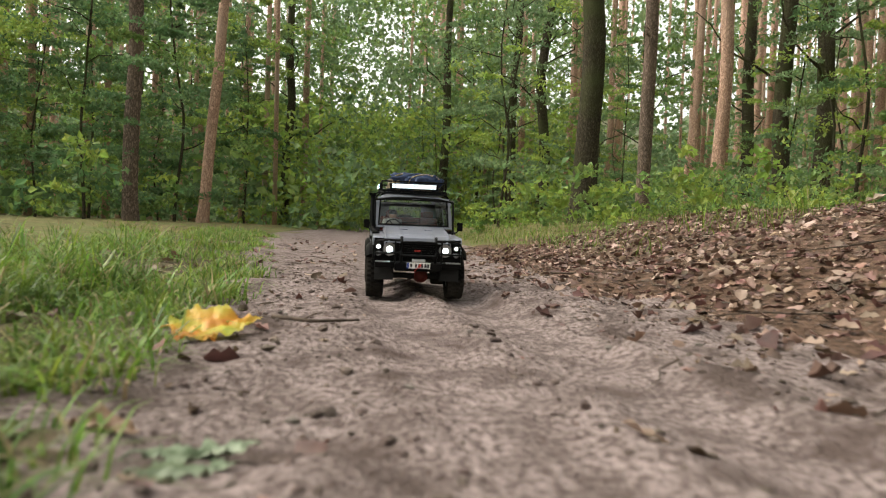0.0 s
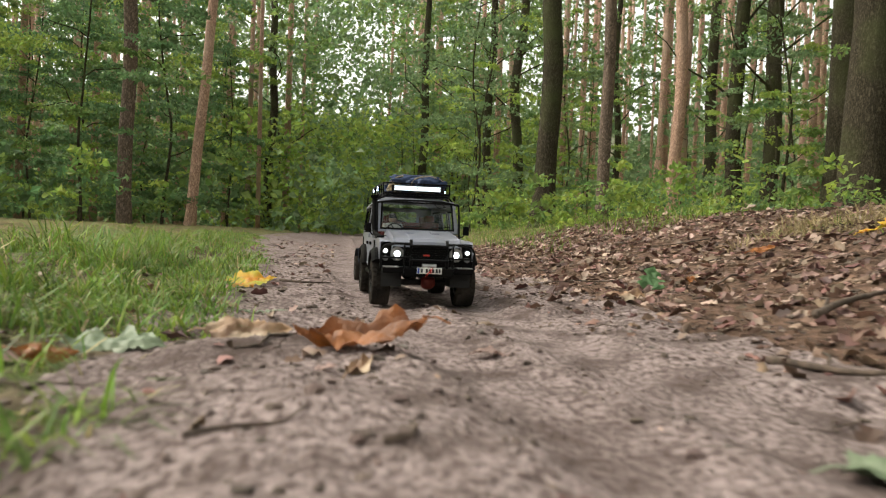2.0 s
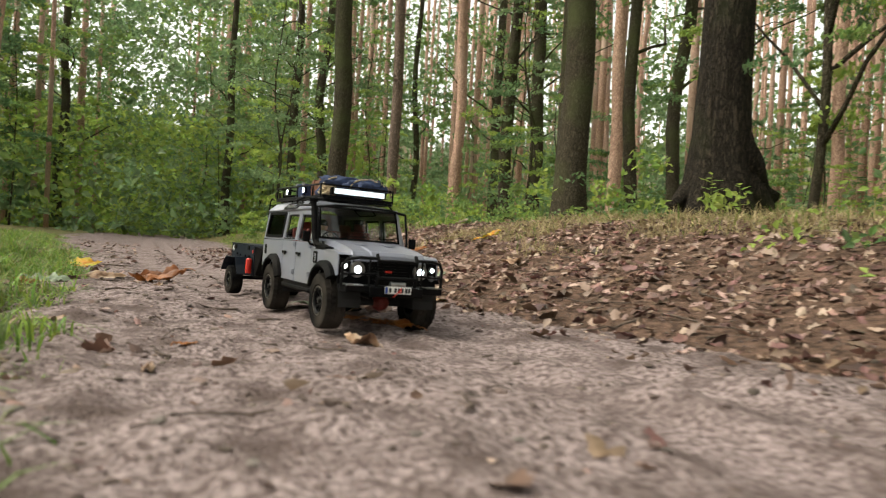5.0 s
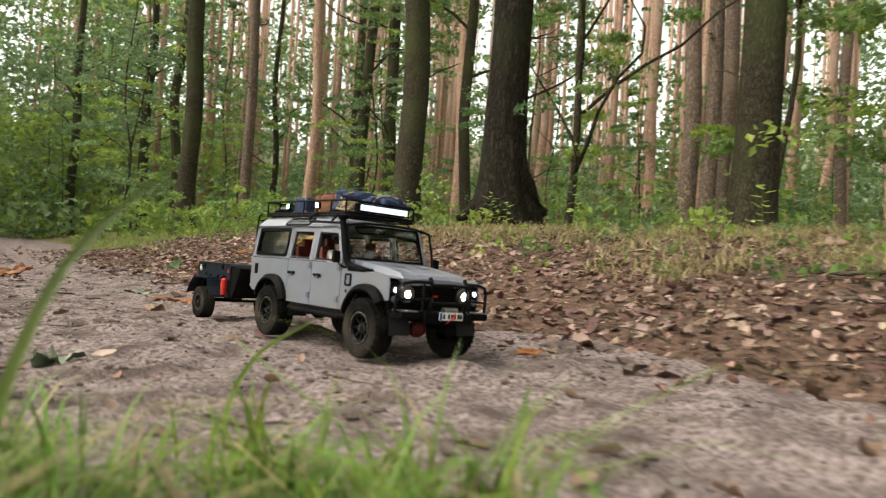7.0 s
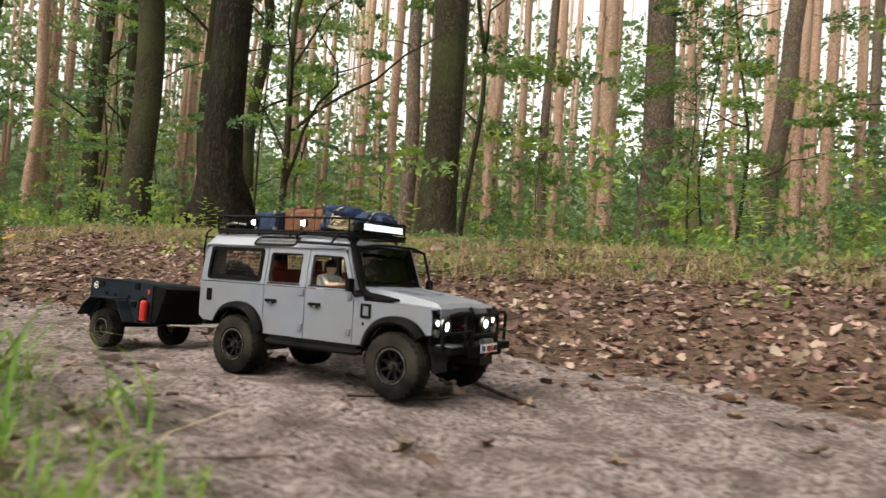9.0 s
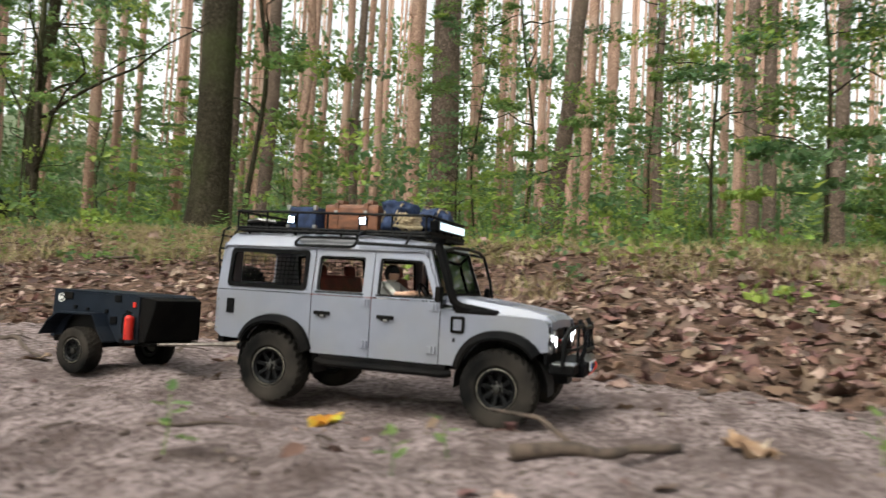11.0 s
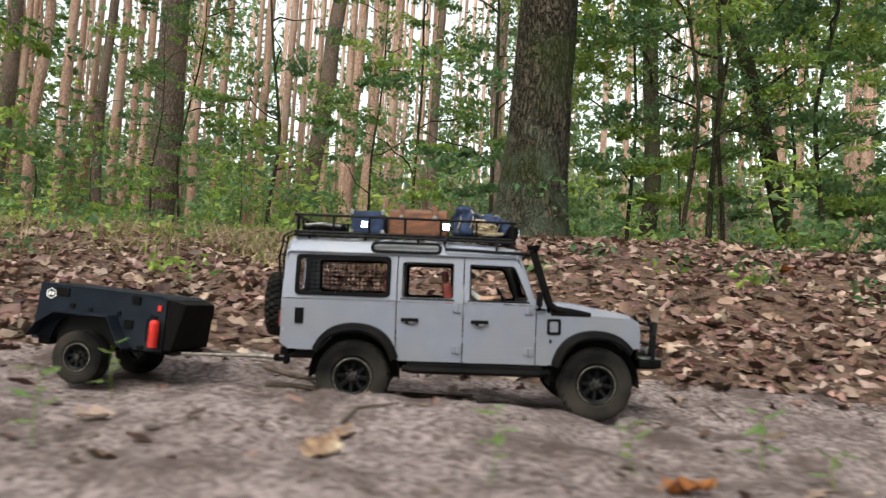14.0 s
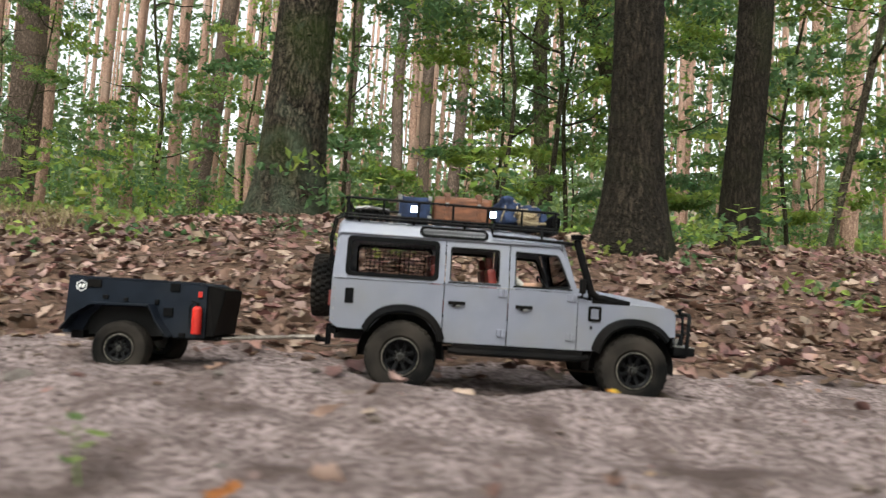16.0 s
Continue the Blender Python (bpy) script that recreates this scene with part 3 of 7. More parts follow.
        for z in (0.158, 0.098):
            bm = bmesh.new()
            box(bm, (hinge, s * 0.1065, z), (0.013, 0.003, 0.011), 0.001)
            tube(bm, [(hinge + 0.001, s * 0.108, z - 0.0055), (hinge + 0.001, s * 0.108, z + 0.0055)], 0.0016, 6)
            part("hinge", bm, PAINT, d)
        bm = bmesh.new()
        x0, x1 = (-0.1125, -0.032) if nm == "rear_door" else (-0.0125, 0.079)
        tube(bm, [(x0, s * 0.1035, 0.1695), (x1, s * 0.1035, 0.1695)], 0.0018, 6)
        part("window_seal", bm, BLACK, d, "black rubber window seal")
    # front wing
    bm = bmesh.new()
    plate(bm, [(0.0895, 0.156), (0.232, 0.151), (0.24, 0.146), (0.2425, 0.137), (0.2425, 0.108)] + narrow(arc((HUB, TYRE), 0.068, 48, 158, 12), HUB) + [(0.0895, 0.079)], [], side_at(s), inn)
    verts = [(0.0895, 0.105, 0.156), (0.232, 0.105, 0.151), (0.24, 0.103, 0.146), (0.24, 0.07, 0.1465), (0.232, 0.07, 0.152), (0.0895, 0.07, 0.159)]
    bm.faces.new([bm.verts.new((x, s * y, z)) for x, y, z in verts])
    w = part("front_wing", bm, PAINT, truck)
    bm = bmesh.new()
    plate(bm, rounded(0.105, 0.124, 0.1255, 0.1475, 0.003), [rounded(0.109, 0.128, 0.1215, 0.1435, 0.002)], side_at(s, 0.002), inn, 0.004)
    vent = part("air_vent", bm, BLACK, w, "black rounded air intake surround")
    bm = bmesh.new()
    for i in range(4):
        box(bm, (0.115, s * 0.1055, 0.1295 + 0.0042 * i), (0.0125, 0.002, 0.0026), 0.0005)
    part("vent_slats", bm, PAINT, vent, "silver slats in the air intake")
    bm = bmesh.new()
    box(bm, (0.1105, s * 0.106, 0.1145), (0.003, 0.002, 0.0055), 0.0004)
    part("badge", bm, BLACK, w)
    # wheel arch flares and inner arches
    for hx, a0, a1, nm in ((HUB, 40, 160, "front_arch"), (-HUB, 22, 150, "rear_arch")):
        bm = bmesh.new()
        n = 14
        ring = []
        for i in range(n + 1):
            a = radians(a0 + (a1 - a0) * i / n)
            sq = 1 + 0.05 * abs(math.sin(2 * a)) ** 2
            row = []
            for r, y in ((0.0655, 0.096), (0.0655, 0.119), (0.069, 0.1205), (0.0775, 0.113), (0.0785, 0.1045), (0.074, 0.1)):
                row.append(bm.verts.new((hx + 0.87 * r * sq * math.cos(a), s * y, TYRE + r * sq * math.sin(a))))
            ring.append(row)
        for i in range(n):
            for j in range(5):
                bm.faces.new((ring[i][j], ring[i + 1][j], ring[i + 1][j + 1], ring[i][j + 1]))
        bm.faces.new(ring[0])
        bm.faces.new(ring[-1])
        part(nm, bm, BLACK, truck, "black plastic wheel arch flare")
        bm = bmesh.new()
        pr = arc((hx, TYRE), 0.0665, -5, 185, 14)
        lo = [bm.verts.new((x, s * 0.1, z)) for x, z in pr]
        hi = [bm.verts.new((x, s * 0.055, z)) for x, z in pr]
        for i in range(len(pr) - 1):
            bm.faces.new((lo[i], lo[i + 1], hi[i + 1], hi[i]))
        bm.faces.new(hi)
        part("arch_liner", bm, DARKIN, truck, "dark inner wheel arch")
    # sill bar and side step
    bm = bmesh.new()
    tube(bm, [(-0.105, s * 0.101, 0.068), (-0.09, s * 0.106, 0.066), (0.095, s * 0.106, 0.066), (0.108, s * 0.101, 0.068)], 0.005, 8)
    box(bm, (0, s * 0.094, 0.071), (0.2, 0.02, 0.012), 0.002)
    for x in (-0.07, 0, 0.07):
        tube(bm, [(x, s * 0.105, 0.066), (x, s * 0.05, 0.062)], 0.003, 6)
    part("rock_slider", bm, BLACK, truck, "black side step bar")
    # mirror
    bm = bmesh.new()
    tube(bm, [(0.088, s * 0.103, 0.16), (0.093, s * 0.111, 0.161), (0.092, s * 0.117, 0.168)], 0.0018, 6)
    box(bm, (0.091, s * 0.12, 0.1765), (0.008, 0.015, 0.022), 0.0025)
    part("wing_mirror", bm, BLACK, truck, "black wing mirror")
    # roof window strip in the curved roof edge
    bm = bmesh.new()
    edge = lambda z: 0.066 + 0.032 * max(0.0, (0.258 - z) / 0.021) ** 0.588
    pth = lambda a, b: (a, s * (edge(b) + 0.002), b)
    plate(bm, rounded(-0.16, 0.2368, -0.053, 0.2546, 0.0085), [rounded(-0.1555, 0.241, -0.0575, 0.251, 0.0048)], pth, (0, -s * 0.9, -0.4), 0.005)
    fr = part("roof_window", bm, BLACK, truck, "long narrow roof window with rubber frame")
    bm = bmesh.new()
    plate(bm, rounded(-0.157, 0.2395, -0.056, 0.2523, 0.006), [], lambda a, b: (a, s * (edge(b) + 0.0012), b), (0, -s * 0.9, -0.4), 0.001)
    part("pane", bm, LENS, fr, "pale roof window pane")


def roof_z(x, y):
    y = abs(y)
    drop = 0.009 * max(0.0, min(1.0, (x + 0.035) / 0.1)) ** 1.3
    side = max(0.0, (y - 0.066) / 0.032)
    return 0.2585 - drop - 0.06 * y * y - (0.021 - drop) * min(1, side) ** 1.7


bm = bmesh.new()
rx = [-0.284, -0.279, -0.27] + [-0.25 + 0.03 * i for i in range(10)] + [0.045, 0.057, 0.0625]
ry = [-0.0985, -0.097, -0.094, -0.089, -0.083, -0.076, -0.066, -0.04, 0, 0.04, 0.066, 0.076, 0.083, 0.089, 0.094, 0.097, 0.0985]
g = [[bm.verts.new((x, y, roof_z(x, y) - (0.006 if i in (0, len(rx) - 1) else 0))) for y in ry] for i, x in enumerate(rx)]
for i in range(len(rx) - 1):
    for j in range(len(ry) - 1):
        bm.faces.new((g[i][j], g[i + 1][j], g[i + 1][j + 1], g[i][j + 1]))
ext = bmesh.ops.extrude_face_region(bm, geom=bm.faces[:])["geom"]
for v in ext:
    if isinstance(v, bmesh.types.BMVert):
        v.co.z -= 0.003
part("roof", bm, PAINT_ROOF, truck, "pale painted roof", smooth=True)

# bonnet
bm = bmesh.new()
bx = [(0.086, 0.1745), (0.13, 0.1705), (0.18, 0.1645), (0.215, 0.1592), (0.233, 0.155), (0.2405, 0.148), (0.242, 0.137)]
by = [-0.079, -0.075, -0.069, -0.04, -0.036, 0.036, 0.04, 0.069, 0.075, 0.079]
g = [[bm.verts.new((x, y, z - (0.012 if abs(y) > 0.077 else 0) - (0.0015 if 0.037 < abs(y) < 0.072 else 0))) for y in by] for x, z in bx]
for i in range(len(bx) - 1):
    for j in range(len(by) - 1):
        bm.faces.new((g[i][j], g[i + 1][j], g[i + 1][j + 1], g[i][j + 1]))
part("bonnet", bm, PAINT, truck)
for y in (-0.03, 0.03):
    bm = bmesh.new()
    box(bm, (0.15, y, 0.1693), (0.05, 0.018, 0.0012), 0.0004, pose(0, 0, 0, 0, 6.5, 0))
    part("bonnet_tread_plate", bm, PAINT, truck, "ribbed tread plate on the bonnet")

# windscreen frame, glass and wipers
wv = lambda a, b: (0.0885 - 0.026 * b, a, 0.169 + 0.0785 * b)
bm = bmesh.new()
plate(bm, [(-0.1, 0), (0.1, 0), (0.093, 1), (-0.093, 1)], [[(-0.09, 0.09), (0.09, 0.09), (0.087, 0.9), (0.084, 0.93), (-0.084, 0.93), (-0.087, 0.9)]], wv, (-0.95, 0, -0.3), 0.004)
ws = part("windscreen_frame", bm, PAINT, truck)
bm = bmesh.new()
plate(bm, [(-0.0915, 0.07), (0.0915, 0.07), (0.0885, 0.9), (0.085, 0.95), (-0.085, 0.95), (-0.0885, 0.9)], [[(-0.0875, 0.12), (0.0875, 0.12), (0.0845, 0.89), (0.082, 0.91), (-0.082, 0.91), (-0.0845, 0.89)]], lambda a, b: (0.0897 - 0.026 * b, a, 0.169 + 0.0785 * b), (-0.95, 0, -0.3), 0.002)
part("windscreen_seal", bm, BLACK, ws, "black rubber windscreen seal")
bm = bmesh.new()
plate(bm, [(-0.09, 0.08), (0.09, 0.08), (0.086, 0.94), (-0.086, 0.94)], [], lambda a, b: (0.0873 - 0.026 * b, a, 0.169 + 0.0785 * b), (-0.95, 0, -0.3), 0.0008)
part("windscreen", bm, GLASS, ws, "clear windscreen")
for y in (-0.04, 0.03):
    bm = bmesh.new()
    tube(bm, [wv(y, 0.08), wv(y + 0.008, 0.16), wv(y + 0.05, 0.19)], 0.001, 5)
    for v in bm.verts:
        v.co.x += 0.002
    part("wiper", bm, BLACK, ws, "black wiper")

# nose: grille panel, lamps
bm = bmesh.new()
plate(bm, [(-0.103, 0.092), (0.103, 0.092), (0.103, 0.139), (0.07, 0.1405), (-0.07, 0.1405), (-0.103, 0.139)], [rounded(-0.044, 0.1, 0.044, 0.136, 0.003)], lambda a, b: (0.2405, a, b), (-1, 0, 0), 0.003)
part("front_panel", bm, BLACK, truck, "black front panel")
bm = bmesh.new()
box(bm, (0.234, 0, 0.118), (0.004, 0.09, 0.038))
for i in range(7):
    box(bm, (0.2375, 0, 0.1025 + 0.0052 * i), (0.004, 0.088, 0.0016))
part("grille", bm, STEEL, truck, "black slatted grille")
bm = bmesh.new()
box(bm, (0.2395, 0, 0.118), (0.002, 0.014, 0.0035), 0.0005)
part("grille_badge", bm, RED, truck, "small red badge on the grille")
for s in (-1, 1):
    bm = bmesh.new()
    bmesh.ops.create_cone(bm, segments=24, cap_ends=True, radius1=0.0155, radius2=0.0145, depth=0.006, matrix=pose(0.243, s * 0.066, 0.12, 0, 90, 0))
    hl = part("headlight", bm, CHROME, truck, "round headlight with bright bulb")
    bm = bmesh.new()
    ball(bm, (0.2452, s * 0.066, 0.12), (0.0014, 0.0088, 0.0088))
    part("bulb", bm, HEADLIGHT, hl, "glowing white bulb")
    bm = bmesh.new()
    bmesh.ops.create_cone(bm, segments=16, cap_ends=True, radius1=0.0065, radius2=0.006, depth=0.005, matrix=pose(0.243, s * 0.092, 0.126, 0, 90, 0))
    il = part("side_light", bm, CHROME, truck, "small round side light")
    bm = bmesh.new()
    ball(bm, (0.245, s * 0.092, 0.126), (0.0015, 0.0044, 0.0044))
    part("bulb", bm, HEADLIGHT, il, "glowing white bulb")
    bm = bmesh.new()
    bmesh.ops.create_cone(bm, segments=16, cap_ends=True, radius1=0.0065, radius2=0.006, depth=0.005, matrix=pose(0.243, s * 0.092, 0.11, 0, 90, 0))
    part("indicator", bm, LENS, truck, "clear round indicator")
    bm = bmesh.new()
    box(bm, (0.262, s * 0.082, 0.0925), (0.03, 0.034, 0.002), 0.0005)
    part("bumper_step", bm, CHROME, truck, "metal tread plate on the bumper end")

# bumper, bull bar, winch, number plate
bm = bmesh.new()
box(bm, (0.26, 0, 0.086), (0.034, 0.2, 0.014), 0.003)
box(bm, (0.262, 0, 0.082), (0.044, 0.11, 0.019), 0.003)
bmp = part("front_bumper", bm, BLACK, truck, "black winch bumper")
bm = bmesh.new()
for s in (-1, 1):
    tube(bm, [(0.274, s * 0.04, 0.088), (0.281, s * 0.04, 0.11), (0.279, s * 0.04, 0.14), (0.272, s * 0.04, 0.151)], 0.0036, 8)
    tube(bm, [(0.277, s * 0.04, 0.143), (0.275, s * 0.075, 0.143), (0.268, s * 0.095, 0.139), (0.264, s * 0.103, 0.128), (0.262, s * 0.104, 0.09)], 0.003, 8)
    tube(bm, [(0.279, s * 0.04, 0.115), (0.277, s * 0.07, 0.113), (0.266, s * 0.103, 0.112)], 0.0022, 8)
    tube(bm, [(0.274, s * 0.054, 0.143), (0.274, s * 0.054, 0.09)], 0.0022, 8)
tube(bm, [(0.279, -0.04, 0.139), (0.28, 0, 0.14), (0.279, 0.04, 0.139)], 0.003, 8)
tube(bm, [(0.281, -0.04, 0.108), (0.282, 0.04, 0.108)], 0.003, 8)
part("bull_bar", bm, STEEL, truck, "black tubular bull bar")
bm = bmesh.new()
box(bm, (0.288, 0.0, 0.0865), (0.002, 0.054, 0.0135), 0.0006)
np_ = part("number_plate", bm, WHITE, bmp, "white number plate with dark lettering")
bm = bmesh.new()
box(bm, (0.2895, -0.0245, 0.0865), (0.001, 0.0045, 0.012))
part("plate_strip", bm, BLUEBAR, np_)
bm = bmesh.new()
for y in (-0.017, -0.006, 0.001, 0.008, 0.016, 0.022):
    box(bm, (0.2895, y, 0.0865), (0.001, 0.0045, 0.0085))
part("plate_bars", bm, BAR, np_, "dark bars on the number plate")
bm = bmesh.new()
bmesh.ops.create_cone(bm, segments=16, cap_ends=True, radius1=0.0055, radius2=0.0055, depth=0.03, matrix=pose(0.283, 0, 0.0965, 90))
box(bm, (0.286, 0, 0.0955), (0.005, 0.03, 0.004), 0.001)
part("winch_fairlead", bm, CHROME, bmp, "worn metal winch fairlead")
bm = bmesh.new()
tube(bm, [(0.291, 0.006, 0.092), (0.293, 0.002, 0.087), (0.29, -0.004, 0.079), (0.284, -0.008, 0.073)], 0.0009, 6)
tube(bm, [(0.291, 0.002, 0.09), (0.293, 0.005, 0.086), (0.292, 0.003, 0.082), (0.29, -0.001, 0.084)], 0.0012, 6)
part("winch_hook", bm, RED, bmp, "red winch strap and hook")

# snorkel on the right side
bm = bmesh.new()
tube(bm, [(0.168, -0.094, 0.153), (0.14, -0.099, 0.158), (0.118, -0.103, 0.161), (0.108, -0.106, 0.168), (0.1, -0.107, 0.19), (0.0835, -0.106, 0.24), (0.082, -0.106, 0.247)], 0.0058, 10)
box(bm, (0.14, -0.097, 0.155), (0.06, 0.018, 0.007), 0.002)
bmesh.ops.create_cone(bm, segments=16, cap_ends=True, radius1=0.0085, radius2=0.0105, depth=0.007, matrix=Matrix.Translation((0.082, -0.106, 0.251)))
part("snorkel", bm, BLACK, truck, "black air intake snorkel")

# roof rack with outer cage bars
bm = bmesh.new()
lo, hi = 0.266, 0.2915
for z in (lo - 0.0045, lo, hi):
    tube(bm, [(-0.272, -0.083, z), (0.052, -0.083, z - 0.003), (0.057, -0.078, z - 0.003), (0.057, 0.078, z - 0.003), (0.052, 0.083, z - 0.003), (-0.272, 0.083, z), (-0.277, 0.078, z), (-0.277, -0.078, z)], 0.0022, 6, close=True)
for x in [-0.272 + 0.054 * i for i in range(7)]:
    for s in (-1, 1):
        tube(bm, [(x, s * 0.083, lo - 0.002), (x, s * 0.083, hi - 0.001)], 0.0018, 6)
for y in (-0.05, -0.017, 0.017, 0.05):
    for x in (-0.277, 0.057):
        tube(bm, [(x, y, lo - 0.002), (x, y, hi - 0.002)], 0.0016, 6)
for i in range(15):
    x = -0.27 + 0.0232 * i
    box(bm, (x, 0, lo - 0.001), (0.007, 0.164, 0.0035))
for s in (-1, 1):
    for x in (-0.255, -0.17, -0.09):
        tube(bm, [(x, s * 0.076, lo), (x, s * 0.074, 0.252)], 0.0022, 6)
part("roof_rack", bm, STEEL, truck, "black tubular roof rack")
bm = bmesh.new()
for s in (-1, 1):
    tube(bm, [(-0.045, s * 0.085, 0.264), (-0.05, s * 0.1, 0.255), (-0.048, s * 0.101, 0.245), (0.07, s * 0.101, 0.2415), (0.088, s * 0.1, 0.238), (0.1, s * 0.1, 0.2), (0.107, s * 0.1, 0.165), (0.108, s * 0.099, 0.15)], 0.0026, 8)
    tube(bm, [(0.03, s * 0.084, 0.261), (0.028, s * 0.1, 0.243)], 0.0022, 6)
tube(bm, [(0.088, -0.1, 0.238), (0.0905, -0.06, 0.2445), (0.091, 0, 0.246), (0.0905, 0.06, 0.2445), (0.088, 0.1, 0.238)], 0.0026, 8)
part("cage_bar", bm, STEEL, truck, "black outer cage bars")
bm = bmesh.new()
box(bm, (0.057, 0, 0.2765), (0.014, 0.126, 0.0155), 0.002)
lb = part("light_bar", bm, BLACK, truck, "roof light bar with white leds")
bm = bmesh.new()
box(bm, (0.0642, 0, 0.2765), (0.0008, 0.117, 0.0118), 0.0003)
part("reflector", bm, CHROME, lb, "bright metal reflector")
for i in range(14):
    bm = bmesh.new()
    for dz in (-0.0029, 0.0029):
        box(bm, (0.0648, -0.0533 + 0.0082 * i, 0.2765 + dz), (0.001, 0.0073, 0.005), 0.0003)
    part("led", bm, LED, lb, "glowing white leds")
for x in (-0.171, -0.048):
    for s in (-1, 1):
        bm = bmesh.new()
        box(bm, (x, s * 0.0855, 0.279), (0.013, 0.006, 0.013), 0.0015)
        wl = part("work_light", bm, BLACK, truck, "small square work light")
        bm = bmesh.new()
        for dx in (-0.0026, 0.0026):
            for dz in (-0.0026, 0.0026):
                ball(bm, (x + dx, s * 0.0888, 0.279 + dz), (0.0023, 0.0008, 0.0023), 10, 6)
        part("led", bm, LEDBLUE, wl, "glowing cold white leds")

# back: door panel, spare wheel, ladder, hitch
bm = bmesh.new()
plate(bm, [(-0.104, 0.1), (0.104, 0.1), (0.104, 0.166), (0.096, 0.24), (-0.096, 0.24), (-0.104, 0.166)], [rounded(-0.05, 0.178, 0.05, 0.228, 0.005)], lambda a, b: (-0.2872 + 0.05 * max(0, b - 0.166), a, b), (1, 0, 0), 0.003)
part("tailgate", bm, PAINT, truck)
bm = bmesh.new()
box(bm, (-0.292, 0, 0.15), (0.012, 0.03, 0.03), 0.002)
part("spare_carrier", bm, STEEL, truck)
sw = wheel(truck, -0.31, 0.0, 0.153, "spare_wheel", 0.0515, 0.032)
sw.matrix_basis = pose(-0.3105, 0.0, 0.153, 0, 0, -90)
tagged(sw, "spare wheel with black lugged tyre on the tailgate")
bm = bmesh.new()
for y in (-0.095, -0.065):
    tube(bm, [(-0.291, y, 0.18), (-0.295, y, 0.225), (-0.289, y, 0.258), (-0.277, y, 0.264)], 0.0018, 6)
for z in (0.19, 0.21, 0.23, 0.25):
    tube(bm, [(-0.293, -0.095, z), (-0.293, -0.065, z)], 0.0016, 6)
part("ladder", bm, STEEL, truck, "black roof ladder")
bm = bmesh.new()
box(bm, (-0.282, 0, 0.087), (0.012, 0.19, 0.012), 0.002)
box(bm, (-0.297, 0, 0.074), (0.008, 0.016, 0.034), 0.001)
tube(bm, [(-0.297, 0, 0.064), (-0.312, 0, 0.064)], 0.004, 8)
ball(bm, (-0.314, 0, 0.066), (0.005, 0.005, 0.006))
part("tow_hitch", bm, BLACK, truck, "black tow hitch")
for s in (-1, 1):
    bm = bmesh.new()
    box(bm, (-0.289, s * 0.095, 0.135), (0.004, 0.01, 0.024), 0.001)
    part("tail_light", bm, REDSEAT, truck, "dark red tail light")

# underside: chassis, axles, springs
bm = bmesh.new()
for s in (-1, 1):
    box(bm, (-0.02, s * 0.035, 0.078), (0.53, 0.012, 0.014), 0.001)
box(bm, (-0.02, 0, 0.088), (0.2, 0.18, 0.006))
box(bm, (-0.23, 0, 0.1), (0.11, 0.13, 0.006))
box(bm, (0.02, 0, 0.07), (0.06, 0.04, 0.024), 0.003)
part("chassis", bm, DARKIN, truck, "dark chassis rails")
for x, m in ((HUB, RED), (-HUB, STEEL)):
    bm = bmesh.new()
    tube(bm, [(x, -0.085, TYRE), (x, 0.085, TYRE)], 0.007, 10)
    part("axle", bm, DARKIN, truck)
    bm = bmesh.new()
    ball(bm, (x, 0.015, TYRE), (0.017, 0.019, 0.017))
    part("differential", bm, REDSEAT if m == RED else STEEL, truck, "dusty differential housing")
    for s in (-1, 1):
        bm = bmesh.new()
        tube(bm, [(x - 0.01, s * 0.06, TYRE + 0.005), (x - 0.015, s * 0.052, 0.115)], 0.006, 8)
        part("shock_absorber", bm, STEEL, truck)
bm = bmesh.new()
tube(bm, [(HUB, 0.01, TYRE + 0.004), (0.02, 0, 0.068), (-HUB, 0.01, TYRE + 0.004)], 0.004, 8)
part("drive_shaft", bm, STEEL, truck)

# cabin: floor, dashboard, seats, steering wheel
bm = bmesh.new()
box(bm, (-0.1, 0, 0.118), (0.37, 0.2, 0.004))
box(bm, (0.086, 0, 0.137), (0.012, 0.195, 0.034))
box(bm, (0.072, 0, 0.15), (0.03, 0.19, 0.02), 0.004)
part("dashboard", bm, DARKIN, truck, "dark dashboard and floor")
bm = bmesh.new()
tw = pose(0.044, -0.05, 0.172, 0, 62, 0)
ring = [tw @ Vector((0.0195 * math.cos(2 * math.pi * i / 20), 0.0195 * math.sin(2 * math.pi * i / 20), 0)) for i in range(20)]
tube(bm, ring, 0.0018, 6, close=True)
for a in (90, 210, 330):
    tube(bm, [tw @ Vector((0, 0, 0)), tw @ Vector((0.0195 * math.cos(radians(a)), 0.0195 * math.sin(radians(a)), 0))], 0.0014, 5)
tube(bm, [tw @ Vector((0, 0, 0)), (0.07, -0.05, 0.156)], 0.003, 6)
part("steering_wheel", bm, BLACK, truck, "black steering wheel")
for x, ys, w in ((-0.012, (-0.05, 0.05), 0.05), (-0.102, (0.0,), 0.16)):
    for y in ys:
        bm = bmesh.new()
        box(bm, (x, y, 0.132), (0.05, w, 0.022), 0.005)
        box(bm, (x - 0.027, y, 0.165), (0.014, w, 0.062), 0.005, pose(0, 0, 0, 0, -10, 0))
        if w < 0.1:
            box(bm, (x - 0.034, y, 0.205), (0.01, 0.026, 0.018), 0.004, pose(0, 0, 0, 0, -10, 0))
        else:
            for dy in (-0.05, 0.05):
                box(bm, (x - 0.034, dy, 0.203), (0.01, 0.028, 0.018), 0.004, pose(0, 0, 0, 0, -10, 0))
        part("seat", bm, REDSEAT, truck, "red leather seat")

